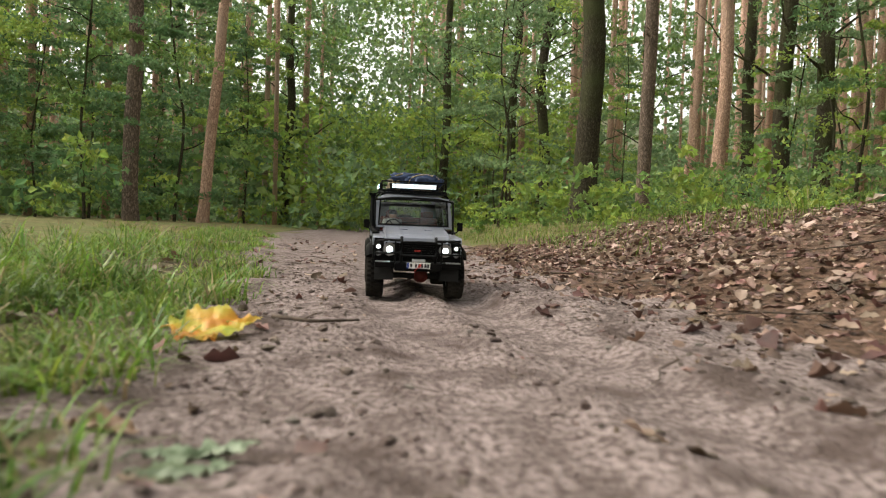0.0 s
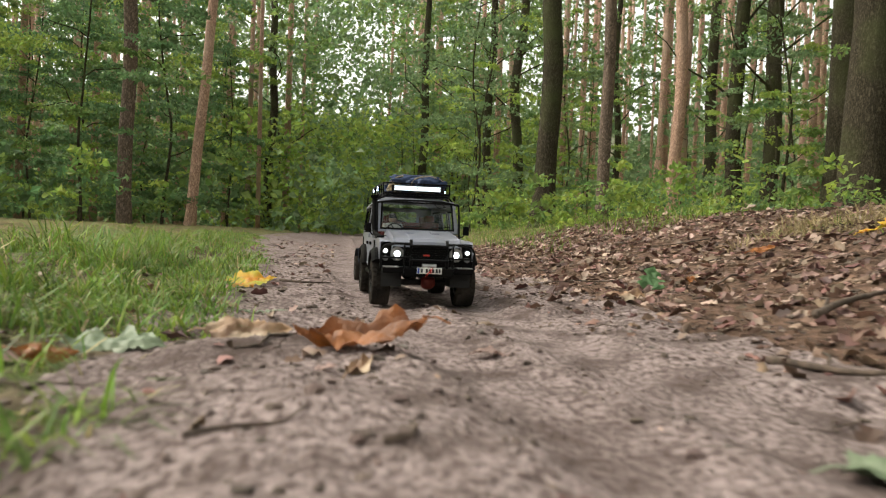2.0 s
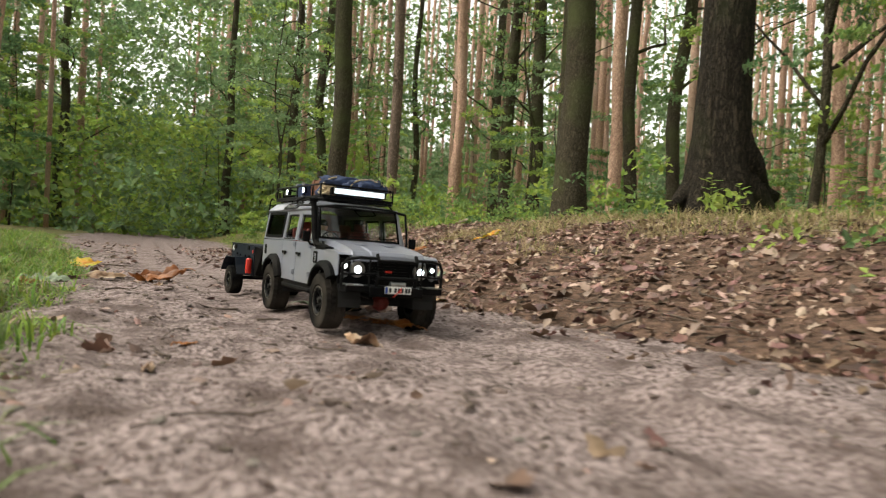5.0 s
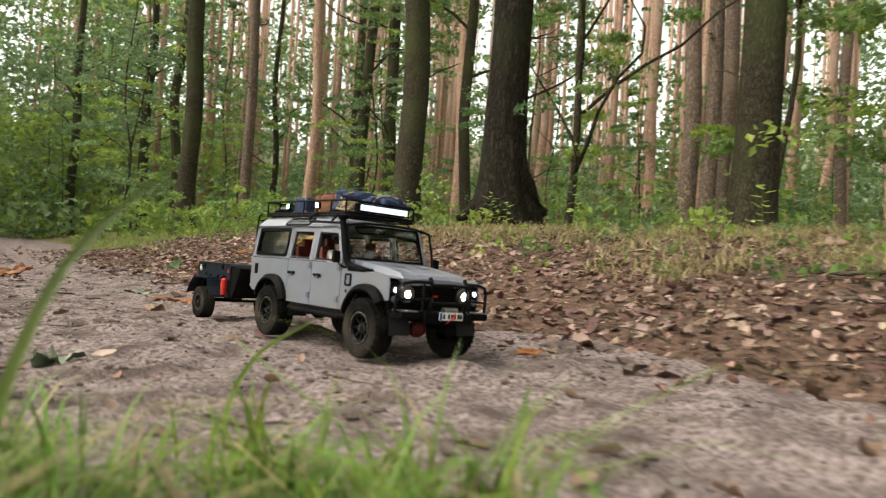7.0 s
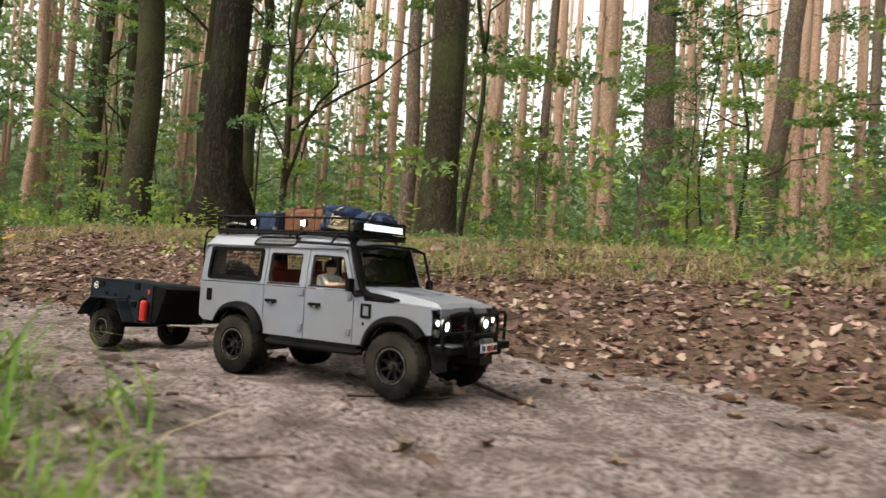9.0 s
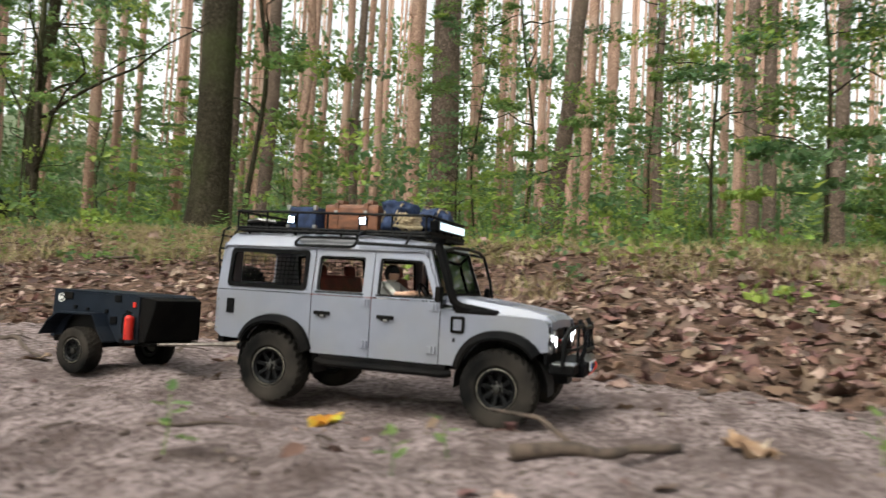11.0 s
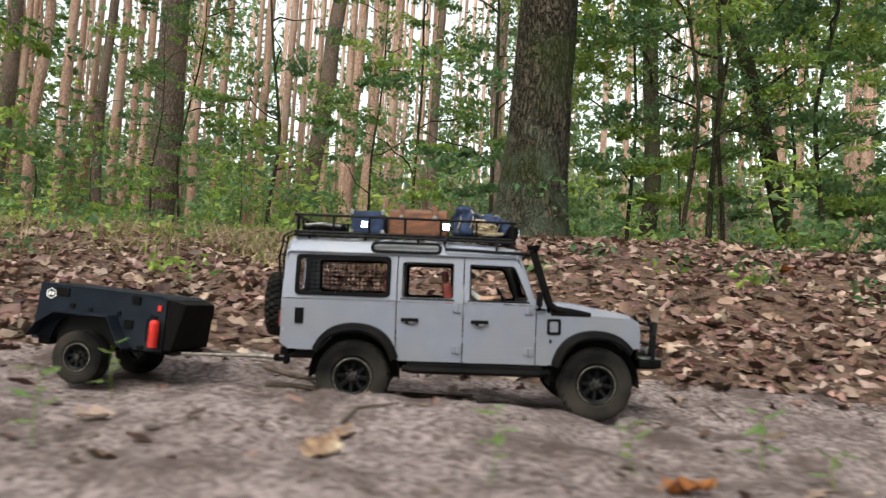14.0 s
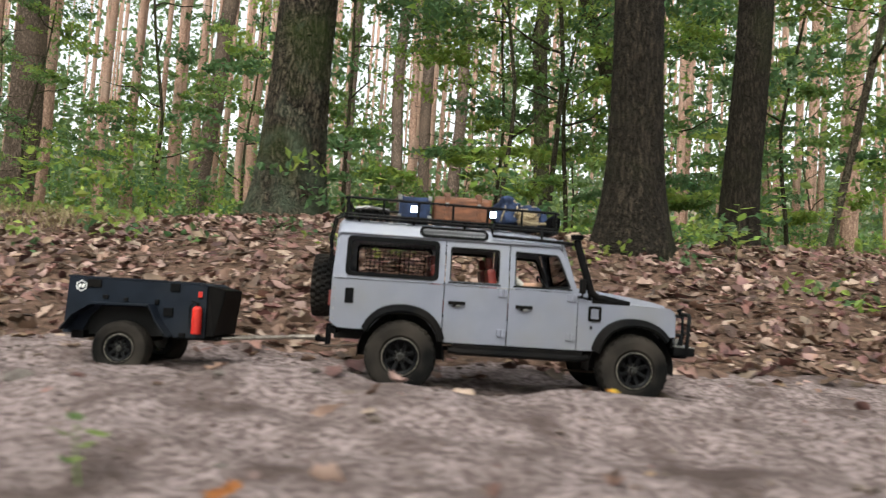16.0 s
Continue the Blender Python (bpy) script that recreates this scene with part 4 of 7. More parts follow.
wheels = [wheel(truck, x, y, TYRE) for x in (HUB, -HUB) for y in (-AXLE, AXLE)]

# ---- what rides on and in the truck: each thing with its own frame at the truck's ----
def load(name, label, category):
    return tagged(new(name), label, category)


CARGO = []
case = load("leather_suitcase", "brown leather suitcase with straps on the roof rack", "suitcase")
bm = bmesh.new()
box(bm, (-0.092, 0.0, 0.2835), (0.094, 0.085, 0.031), 0.004)
part("case_body", bm, LEATHER, case)
for x in (-0.118, -0.066):
    bm = bmesh.new()
    box(bm, (x, 0, 0.2838), (0.008, 0.088, 0.0335), 0.001)
    st = part("strap", bm, LEATHER, case, "dark leather strap")
    bm = bmesh.new()
    box(bm, (x, -0.0445, 0.289), (0.006, 0.002, 0.005), 0.0005)
    part("buckle", bm, CHROME, st, "metal buckle")
for x in (-0.118, -0.066):
    bm = bmesh.new()
    box(bm, (x, -0.02, 0.302), (0.011, 0.02, 0.006), 0.002)
    part("corner_pad", bm, LEATHER, case)
CARGO.append(case)

trunk = load("travel_box", "dark blue travel box with metal corners on roof rack", "box")
bm = bmesh.new()
box(bm, (-0.17, -0.01, 0.281), (0.05, 0.1, 0.026), 0.003)
part("box_body", bm, NAVY, trunk)
for x in (-0.194, -0.146):
    for y in (-0.059, 0.039):
        for z in (0.2695, 0.2925):
            bm = bmesh.new()
            box(bm, (x, y, z), (0.006, 0.006, 0.006), 0.001)
            part("metal_corner", bm, CHROME, trunk, "metal corner")
CARGO.append(trunk)


def bundle(name, c, s, seed, label):
    """A lumpy rolled cloth bundle with a rope round it."""
    ob = load(name, label, "bundle")
    bm = bmesh.new()
    bmesh.ops.create_icosphere(bm, subdivisions=4, radius=1)
    for v in bm.verts:
        d = v.co.normalized()
        k = 1 + 0.4 * noise.noise(d * 1.7 + Vector((seed, 0, 0))) + 0.3 * (0.35 - abs(noise.noise(d * 2.9 + Vector((0, seed, 0))))) + 0.12 * noise.noise(d * 7 + Vector((0, seed, 3)))
        p = Vector([math.copysign(abs(q) ** 0.7, q) for q in d]) * k
        v.co = Vector((c[0] + p.x * s[0], c[1] + p.y * s[1], max(c[2] + p.z * s[2], 0.2675)))
    part("cloth", bm, NAVY, ob, smooth=True)
    for q in (-0.45, 0.45):
        bm = bmesh.new()
        tube(bm, [(c[0] + q * s[0] + 0.003 * math.sin(3 * a), c[1] + 1.02 * s[1] * math.cos(a), max(0.2685, c[2] + 1.06 * s[2] * math.sin(a))) for a in [2 * math.pi * i / 24 for i in range(24)]], 0.0014, 5, close=True)
        part("lashing", bm, ROPE, ob, "pale rope lashing")
    CARGO.append(ob)


bundle("cloth_bundle", (-0.018, -0.01, 0.2835), (0.021, 0.05, 0.018), 3.1, "navy blue rolled cloth bundle on roof rack")
bundle("cloth_bundle", (0.026, 0.03, 0.283), (0.024, 0.042, 0.016), 8.4, "navy blue cloth bundle behind the light bar")
coil = load("rope_coil", "coil of pale rope on the roof rack", "rope")
bm = bmesh.new()
pts = []
for i in range(90):
    a = 2 * math.pi * i / 18
    rr = 0.012 + 0.002 * math.sin(i * 1.3)
    pts.append((0.012 + rr * 1.3 * math.cos(a), -0.05 + rr * 1.2 * math.sin(a), 0.2705 + 0.00018 * i + 0.0015 * math.sin(i * 0.7)))
tube(bm, pts, 0.0018, 5)
tube(bm, [(0.01, -0.06, 0.288), (0.0, -0.065, 0.281), (-0.006, -0.069, 0.274), (0.02, -0.07, 0.271), (0.04, -0.066, 0.272)], 0.0018, 5)
part("rope_strand", bm, ROPE, coil)
CARGO.append(coil)
mat_ = load("recovery_gear", "dark recovery gear lying on the rack", "gear")
bm = bmesh.new()
for i in range(5):
    tube(bm, [(-0.262 + 0.011 * i, -0.07, 0.2705), (-0.258 + 0.011 * i, 0.0, 0.277), (-0.26 + 0.011 * i, 0.07, 0.2705)], 0.004, 6)
part("hose", bm, BLACK, mat_)
bm = bmesh.new()
tube(bm, [(-0.262, -0.07, 0.2745), (-0.24, -0.074, 0.2765), (-0.21, -0.07, 0.2745)], 0.0022, 6)
part("shackle", bm, CHROME, mat_, "worn metal shackle")
CARGO.append(mat_)

def settle(ob):
    """Lets the load stand on the rack's floor at its full height."""
    for v in ob.data.vertices:
        v.co.z = 0.2665 + (v.co.z - 0.2675) * 1.35


for thing in CARGO:
    for ob in thing.children_recursive:
        settle(ob)

# the doll at the wheel, one plain shape
bm = bmesh.new()
box(bm, (-0.016, -0.05, 0.166), (0.026, 0.04, 0.05), 0.009)
ball(bm, (-0.012, -0.05, 0.203), (0.012, 0.011, 0.014))
tube(bm, [(-0.012, -0.03, 0.186), (0.01, -0.028, 0.172), (0.036, -0.043, 0.174)], 0.005, 8, 0.004)
tube(bm, [(-0.012, -0.07, 0.186), (0.006, -0.076, 0.172), (0.022, -0.072, 0.173), (0.038, -0.06, 0.175)], 0.0058, 8, 0.004)
tube(bm, [(-0.012, -0.042, 0.147), (0.03, -0.042, 0.15), (0.048, -0.042, 0.128)], 0.008, 8)
tube(bm, [(-0.012, -0.06, 0.147), (0.03, -0.06, 0.15), (0.048, -0.06, 0.128)], 0.008, 8)
bm.faces.ensure_lookup_table()
doll = part("driver_doll", bm, [SHIRT, SKIN, DARKIN], None, smooth=True)
for p in doll.data.polygons:
    c = p.center
    p.material_index = 2 if c.z > 0.203 or (c.z > 0.192 and c.x < -0.014) else 1 if c.z > 0.192 or (c.x > 0.004 and c.z > 0.16) else 0
tagged(doll, "plain doll in pale clothes at the steering wheel", "doll")
CARGO.append(doll)

# ---- trailer: x forward, its axle over 0 ----
trailer = tagged(new("box_trailer"), "charcoal model box trailer with red extinguisher behind the truck", "trailer")
side = [(-0.092, 0.062), (-0.088, 0.146), (0.128, 0.1415), (0.142, 0.137), (0.142, 0.06), (0.085, 0.06), (0.058, 0.082), (0.045, 0.104), (-0.04, 0.104), (-0.054, 0.09), (-0.066, 0.062)]
for s in (-1, 1):
    bm = bmesh.new()
    plate(bm, side, [], lambda a, b, s=s: (a, s * 0.076, b), (0, -s, 0), 0.003)
    part("side_panel", bm, TRAILER, trailer)
bm = bmesh.new()
box(bm, (-0.0885, 0, 0.105), (0.003, 0.15, 0.084), 0, pose(0, 0, 0, 0, 3.2, 0))
part("tail_panel", bm, TRAILER, trailer)
bm = bmesh.new()
box(bm, (0.1405, 0, 0.099), (0.003, 0.15, 0.076))
part("front_wall", bm, TRAILER, trailer)
bm = bmesh.new()
box(bm, (0.03, 0, 0.066), (0.21, 0.1, 0.004))
part("trailer_floor", bm, TRAILER, trailer)
bm = bmesh.new()
top = [(-0.09, 0.0765, 0.1467), (0.13, 0.0765, 0.142), (0.143, 0.0765, 0.1375)]
for i in range(2):
    a, b = top[i], top[i + 1]
    vs = [bm.verts.new((x, y, z)) for x, y, z in (a, b, (b[0], -b[1], b[2]), (a[0], -a[1], a[2]))]
    f = bm.faces.new(vs)
ext = bmesh.ops.extrude_face_region(bm, geom=bm.faces[:])["geom"]
for v in ext:
    if isinstance(v, bmesh.types.BMVert):
        v.co.z += 0.003
part("lid", bm, TRAILER, trailer, "charcoal lid")
bm = bmesh.new()
prof = [(0.1425, 0.062), (0.1425, 0.139), (0.148, 0.14), (0.172, 0.135), (0.171, 0.122), (0.158, 0.062)]
lo = [bm.verts.new((x, -(0.074 if x < 0.16 else 0.06), z)) for x, z in prof]
hi = [bm.verts.new((x, (0.074 if x < 0.16 else 0.06), z)) for x, z in prof]
bm.faces.new(lo)
bm.faces.new(hi[::-1])
for i in range(len(prof)):
    j = (i + 1) % len(prof)
    bm.faces.new((lo[i], lo[j], hi[j], hi[i]))
bmesh.ops.bevel(bm, geom=bm.edges[:], offset=0.0015, segments=1, affect="EDGES")
part("front_box", bm, BLACK, trailer, "black sloping front box")
for s in (-1, 1):
    bm = bmesh.new()
    fp = [(-0.085, 0.067), (-0.069, 0.09), (-0.046, 0.1065), (0.046, 0.1065), (0.06, 0.084), (0.082, 0.06)]
    for i in range(len(fp) - 1):
        (x0, z0), (x1, z1) = fp[i], fp[i + 1]
        vs = [bm.verts.new(p) for p in ((x0, s * 0.074, z0), (x1, s * 0.074, z1), (x1, s * 0.108, z1), (x0, s * 0.108, z0))]
        bm.faces.new(vs)
    bmesh.ops.remove_doubles(bm, verts=bm.verts, dist=1e-5)
    ext = bmesh.ops.extrude_face_region(bm, geom=bm.faces[:])["geom"]
    for v in ext:
        if isinstance(v, bmesh.types.BMVert):
            v.co.z += 0.003
    part("mudguard", bm, TRAILER, trailer, "angular charcoal mudguard")
    bm = bmesh.new()
    box(bm, (0.004, s * 0.06, 0.086), (0.148, 0.003, 0.052))
    part("wheel_arch_liner", bm, DARKIN, trailer, "dark inner wheel arch")
    for x, z, w, h in ((-0.052, 0.138, 0.02, 0.012), (0.082, 0.136, 0.018, 0.012), (-0.035, 0.118, 0.008, 0.006), (0.05, 0.113, 0.008, 0.007), (0.072, 0.098, 0.018, 0.013), (0.07, 0.064, 0.012, 0.006), (0.1, 0.064, 0.012, 0.006), (-0.006, 0.115, 0.006, 0.005)):
        bm = bmesh.new()
        box(bm, (x, s * 0.0775, z), (w, 0.003, h), 0.0008)
        part("latch", bm, BLACK, trailer, "black latch")
    bm = bmesh.new()
    hexo, hexi = [(-0.07 + 0.0085 * math.cos(radians(60 * i + 30)), 0.1335 + 0.0085 * math.sin(radians(60 * i + 30))) for i in range(6)], [(-0.07 + 0.0072 * math.cos(radians(60 * i + 30)), 0.1335 + 0.0072 * math.sin(radians(60 * i + 30))) for i in range(6)]
    plate(bm, hexo, [hexi], lambda a, b, s=s: (a, s * 0.0775, b), (0, -s, 0), 0.001)
    for dx in (-0.0025, 0.0025):
        box(bm, (-0.07 + dx, s * 0.0775, 0.1335), (0.0032, 0.001, 0.006), 0, pose(0, 0, 0, 0, 25, 0))
    part("emblem", bm, WHITE, trailer, "white hexagon emblem")
    bm = bmesh.new()
    box(bm, (-0.0915, s * 0.066, 0.09), (0.003, 0.008, 0.026), 0.001)
    part("tail_light", bm, RED, trailer, "red tail light")
bm = bmesh.new()
ball(bm, (0.129, -0.087, 0.103), (0.009, 0.009, 0.006))
tube(bm, [(0.129, -0.087, 0.067), (0.129, -0.087, 0.069), (0.129, -0.087, 0.102)], 0.009, 14)
ex = part("fire_extinguisher", bm, RED, trailer, "small red fire extinguisher", smooth=False)
bm = bmesh.new()
tube(bm, [(0.129, -0.087, 0.107), (0.129, -0.087, 0.113)], 0.003, 8)
box(bm, (0.126, -0.087, 0.1145), (0.016, 0.004, 0.002), 0, pose(0, 0, 0, 0, 12, 0))
tube(bm, [(0.122, -0.087, 0.113), (0.117, -0.092, 0.108), (0.1175, -0.094, 0.09), (0.119, -0.094, 0.075)], 0.0014, 6)
part("valve_and_hose", bm, BLACK, ex, "black valve and hose")
bm = bmesh.new()
box(bm, (0.13, -0.0775, 0.1265), (0.008, 0.002, 0.009), 0.0004)
part("warning_label", bm, RED, trailer, "small red label")
bm = bmesh.new()
for s in (-1, 1):
    tube(bm, [(0.165, s * 0.045, 0.0585), (0.262, s * 0.004, 0.0635)], 0.0026, 8)
tube(bm, [(0.25, 0, 0.0635), (0.3, 0, 0.065)], 0.004, 8)
part("drawbar", bm, RUSTY, trailer, "worn metal drawbar")
bm = bmesh.new()
box(bm, (-0.07, 0, 0.06), (0.018, 0.16, 0.012), 0.002)
tube(bm, [(0, -0.08, 0.05), (0, 0.08, 0.05)], 0.005, 8)
box(bm, (0.12, 0, 0.058), (0.09, 0.13, 0.005), 0.001)
part("trailer_chassis", bm, BLACK, trailer, "black trailer chassis")
def resize(ob):
    for v in ob.data.vertices:
        v.co = Vector((v.co.x * (1.06 if v.co.x < 0 else 0.81 if v.co.x < 0.2 else 0.93), v.co.y * 0.92, v.co.z - 0.002))


for ob in trailer.children_recursive:
    resize(ob)
trailer_wheels = [wheel(trailer, 0.0, y, 0.041, "wheel", 0.041, 0.033) for y in (-0.087, 0.087)]

# ---- trees and plants ----
def leaf_mesh(name, sets, materials, small=False):
    """Many leaves as small folded quads, or as pointed triangles when small. sets: (places n x 3, size, droop, material index)."""
    vs, fs, mi, base = [], [], [], 0
    for P, size, droop, k in sets:
        n = len(P)
        if not n:
            continue
        nrm = np.random.normal(0, 1, (n, 3)) * (0.75, 0.75, 0.5) + (0, 0, 0.9 - droop)
        nrm /= np.linalg.norm(nrm, axis=1, keepdims=True)
        d = np.random.normal(0, 1, (n, 3)) + (0, 0, -droop)
        d -= nrm * np.sum(d * nrm, axis=1, keepdims=True)
        d /= np.linalg.norm(d, axis=1, keepdims=True)
        w = np.cross(nrm, d)
        s = size * np.random.uniform(0.6, 1.35, (n, 1))
        if small:
            q = np.stack([P - d * s * 0.5 - w * s * 0.2, P - d * s * 0.3 + w * s * 0.34, P + d * s * 0.55], 1)
            vs.append(q.reshape(-1, 3))
            fs.append(base + np.arange(3 * n).reshape(-1, 3))
            mi.append(np.full(n, k))
            base += 3 * n
            continue
        q = np.stack([P - d * s * 0.5, P + w * s * 0.3 + nrm * s * 0.1 + d * s * 0.05, P + d * s * 0.5 - nrm * s * 0.06, P - w * s * 0.3 + nrm * s * 0.1 + d * s * 0.05], 1)
        vs.append(q.reshape(-1, 3))
        i = base + 4 * np.arange(n)[:, None]
        fs.append(np.concatenate([i + (0, 1, 2), i + (0, 2, 3)], 1).reshape(-1, 3))
        mi.append(np.full(2 * n, k))
        base += 4 * n
    me = bpy.data.meshes.new(name)
    me.from_pydata(np.concatenate(vs), [], np.concatenate(fs))
    for m in materials:
        me.materials.append(m)
    me.polygons.foreach_set("material_index", np.concatenate(mi).astype(np.int32))
    me.update()
    return me


def blob(c, r, n, flat=0.5):
    """n places in a loose flattened cloud round c."""
    p = np.random.normal(0, 1, (n, 3))
    p /= np.linalg.norm(p, axis=1, keepdims=True)
    p *= np.random.uniform(0.15, 1, (n, 1)) ** 0.6
    return np.array(c) + p * r * (1, 1, flat)


def trunk_mesh(name, r, h, material, seed, lean=(0, 0), seg=18, flare=0.35, bend=0.15, taper=0.5, limbs=(), rough=0.06):
    """A tapered trunk with flared roots, ridged bark, a slight bend and limbs (height, direction, length, radius, rise)."""
    bm = bmesh.new()
    zs = [-0.25, 0.0, 0.06, 0.14, 0.25, 0.4, 0.6, 0.85, 1.15, 1.5, 1.9, 2.4, 3, 3.7, 4.5]
    zs = [z for z in zs if z < h * 0.9] + [h * (0.45 + 0.55 * i / 6) for i in range(7) if h * (0.45 + 0.55 * i / 6) > 5]
    rings = []

    def mid(z):
        k = Vector((seed * 3.7, z * 0.35, 0))
        e = min(1.0, z / 2.0) if z > 0 else 0
        return Vector((lean[0] * z + bend * e * noise.noise(k), lean[1] * z + bend * e * noise.noise(k + Vector((9, 0, 4))), z))

    for z in zs:
        rr = r * (1 - taper * max(0, z) / h) * (1 + flare * math.exp(-max(0, z) / (1.6 * r + 0.05)))
        ring = []
        for j in range(seg):
            a = 2 * math.pi * j / seg
            root = 1 + 0.45 * flare * math.exp(-max(0, z) / (1.1 * r + 0.03)) * noise.noise(Vector((math.cos(a) * 1.6, math.sin(a) * 1.6, seed)))
            k = 1 + rough * noise.noise(Vector((math.cos(a) * 5, math.sin(a) * 5, z * 1.4 + seed * 5))) + rough * 0.6 * noise.noise(Vector((math.cos(a) * 14, math.sin(a) * 14, z * 2.5 + seed)))
            ring.append(bm.verts.new(mid(z) + Vector((math.cos(a), math.sin(a), 0)) * rr * root * k))
        rings.append(ring)
    for a, b in zip(rings, rings[1:]):
        for j in range(seg):
            bm.faces.new((a[j], a[(j + 1) % seg], b[(j + 1) % seg], b[j]))
    bm.faces.new(rings[-1])
    for z, az, ln, rad, up in limbs:
        p = mid(z)
        pts = []
        for i in range(7):
            u = i / 6
            a = radians(az) + 0.7 * noise.noise(Vector((seed, z, u * 2)))
            pts.append(p + Vector((math.cos(a) * ln * u, math.sin(a) * ln * u, up * ln * (u - 0.25 * u * u) + 0.12 * ln * noise.noise(Vector((u * 3, seed, z))))))
        tube(bm, pts, rad, 6, rad * 0.25)
    me = bpy.data.meshes.new(name)
    bmesh.ops.recalc_face_normals(bm, faces=bm.faces)
    bm.to_mesh(me)
    bm.free()
    me.materials.append(material)
    me.shade_smooth()
    return me


def spray(c, a, reach, n, droop):
    """n places on a flat leafy twig that fans out from c in the direction a."""
    u = np.random.uniform(0.05, 1, n) ** 0.75
    side = np.random.normal(0, 0.2, n) * reach * (0.25 + np.sin(math.pi * u))
    lift = np.random.normal(0, 0.032, n) * reach - droop * reach * u * u + 0.1 * reach * u
    return np.array(c) + np.stack([math.cos(a) * reach * u - math.sin(a) * side, math.sin(a) * reach * u + math.cos(a) * side, lift], 1)


def crown_mesh(name, seed, lo, hi, spread, clumps, per, size, mats, droop=0.3, gaps=0.0):
    """A crown of leafy sprays that fan out from the stem between two heights, wider in the middle, with gaps."""
    np.random.seed(seed)
    sets = []
    for i in range(clumps):
        u = np.random.uniform(0, 1)
        z = lo + (hi - lo) * u
        wide = spread * (0.4 + 0.6 * math.sin(math.pi * min(1, 0.2 + 0.75 * u)))
        a = np.random.uniform(0, 2 * math.pi)
        r0 = wide * np.random.uniform(0.0, 0.6)
        if gaps and noise.noise(Vector((math.cos(a) * 1.3, math.sin(a) * 1.3, z * 0.8 + seed))) < gaps - 0.5:
            continue
        sets.append((spray((r0 * math.cos(a), r0 * math.sin(a), z), a + np.random.normal(0, 0.5), wide * np.random.uniform(0.3, 0.6), int(per * np.random.uniform(0.5, 1.5)), droop), size, 0.3, int(np.random.uniform(0, len(mats) - 0.01))))
    return leaf_mesh(name, sets, mats, True)


CROWNS = {
    "oak": [crown_mesh("crown", 10 + i, 4.0, 11, 3.4, 36, 100, 0.12, [FOLIAGE, FOLIAGE_DARK], 0.2) for i in range(2)],
    "pine": [crown_mesh("crown", 20 + i, 12, 18, 2.0, 11, 50, 0.24, [FOLIAGE_DARK]) for i in range(2)],
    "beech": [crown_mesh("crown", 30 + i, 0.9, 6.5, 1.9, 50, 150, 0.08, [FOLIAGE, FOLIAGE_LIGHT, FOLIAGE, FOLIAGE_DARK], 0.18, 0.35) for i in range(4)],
    # crowns along the corridor: its bright haze is put into their paler leaf colours
    "birch": [crown_mesh("crown", 50 + i, 0.8, 6.8, 1.8, 50, 110, 0.09, [FOLIAGE_HAZE, FOLIAGE_LIGHT, FOLIAGE_HAZE], 0.3, 0.4) for i in range(3)],
    "dense": [crown_mesh("crown", 40 + i, 0.5, 7.5, 2.3, 66, 190, 0.096, [FOLIAGE, FOLIAGE_DARK, FOLIAGE_DARK, FOLIAGE_LIGHT], 0.22, 0.3) for i in range(3)],
}


def tree(name, x, y, r, h, bark, kind, seed, label, lean=(0, 0), limbs=(), flare=0.35, seg=18, taper=0.5, turn=0.0, size=1.0, group="", bend=0.15):
    t = tagged(new(name), label, "tree", group=group)
    t.matrix_basis = pose(x, y, plain(x, y) - 0.02)
    tr = new("trunk", trunk_mesh("trunk", r, h, bark, seed, lean, seg, flare, bend, taper, limbs))
    tr.parent = t
    c = new("crown", CROWNS[kind][seed % len(CROWNS[kind])])
    c.parent = t
    c.matrix_basis = pose(lean[0] * h * 0.6, lean[1] * h * 0.6, 0, 0, 0, turn or seed * 47) @ Matrix.Diagonal((size, size, max(size, h / (12 if kind == "oak" else 18 if kind == "pine" else 7.5)), 1))
    return t


# trees: x, y, radius, height
OAKS = [(-3.15, 24.8, 0.17, 14), (2.25, 22.4, 0.16, 10.5), (4.17, 20.7, 0.15, 13), (4.9, 19.8, 0.17, 14), (2.45, 7.85, 0.15, 13), (8.9, 21.9, 0.13, 12), (7.75, 12.1, 0.16, 14), (8.2, 11.6, 0.17, 14), (5.35, 5.8, 0.15, 14), (4.55, 4.35, 0.19, 15), (7.9, 6.4, 0.12, 13), (4.6, -0.74, 0.16, 15), (6.36, 5.5, 0.1, 11), (10.9, 19.0, 0.19, 14), (13.0, -8.3, 0.16, 14)]
PINES = [(6.5, 22.6, 0.12, 18), (7.7, 22.0, 0.11, 18), (9.3, 19.0, 0.12, 18), (18.9, 34.0, 0.24, 20), (8.3, 8.6, 0.14, 17), (6.0, 11.3, 0.12, 16), (14.8, 19.5, 0.24, 19), (12.45, 1.2, 0.15, 19), (16.8, 6.9, 0.15, 18), (22.8, 9.5, 0.18, 19), (11.5, 3.3, 0.1, 17), (28.8, 6.6, 0.2, 19), (24.5, -0.4, 0.18, 18), (23.1, 6.5, 0.17, 18), (26.6, 7.4, 0.2, 19), (25.5, 5.1, 0.18, 18), (10.3, -12.7, 0.12, 16)]
GREYS = [(8.5, -1.3, 0.205, 17), (13.2, 5.5, 0.17, 17), (17.6, -5.6, 0.16, 18), (15.5, -5.2, 0.14, 17), (14.0, -6.7, 0.13, 16), (23.0, -2.3, 0.17, 17), (7.2, 1.85, 0.11, 15), (8.2, 2.25, 0.11, 15), (4.15, 10.15, 0.11, 15), (12.6, 2.6, 0.1, 16)]
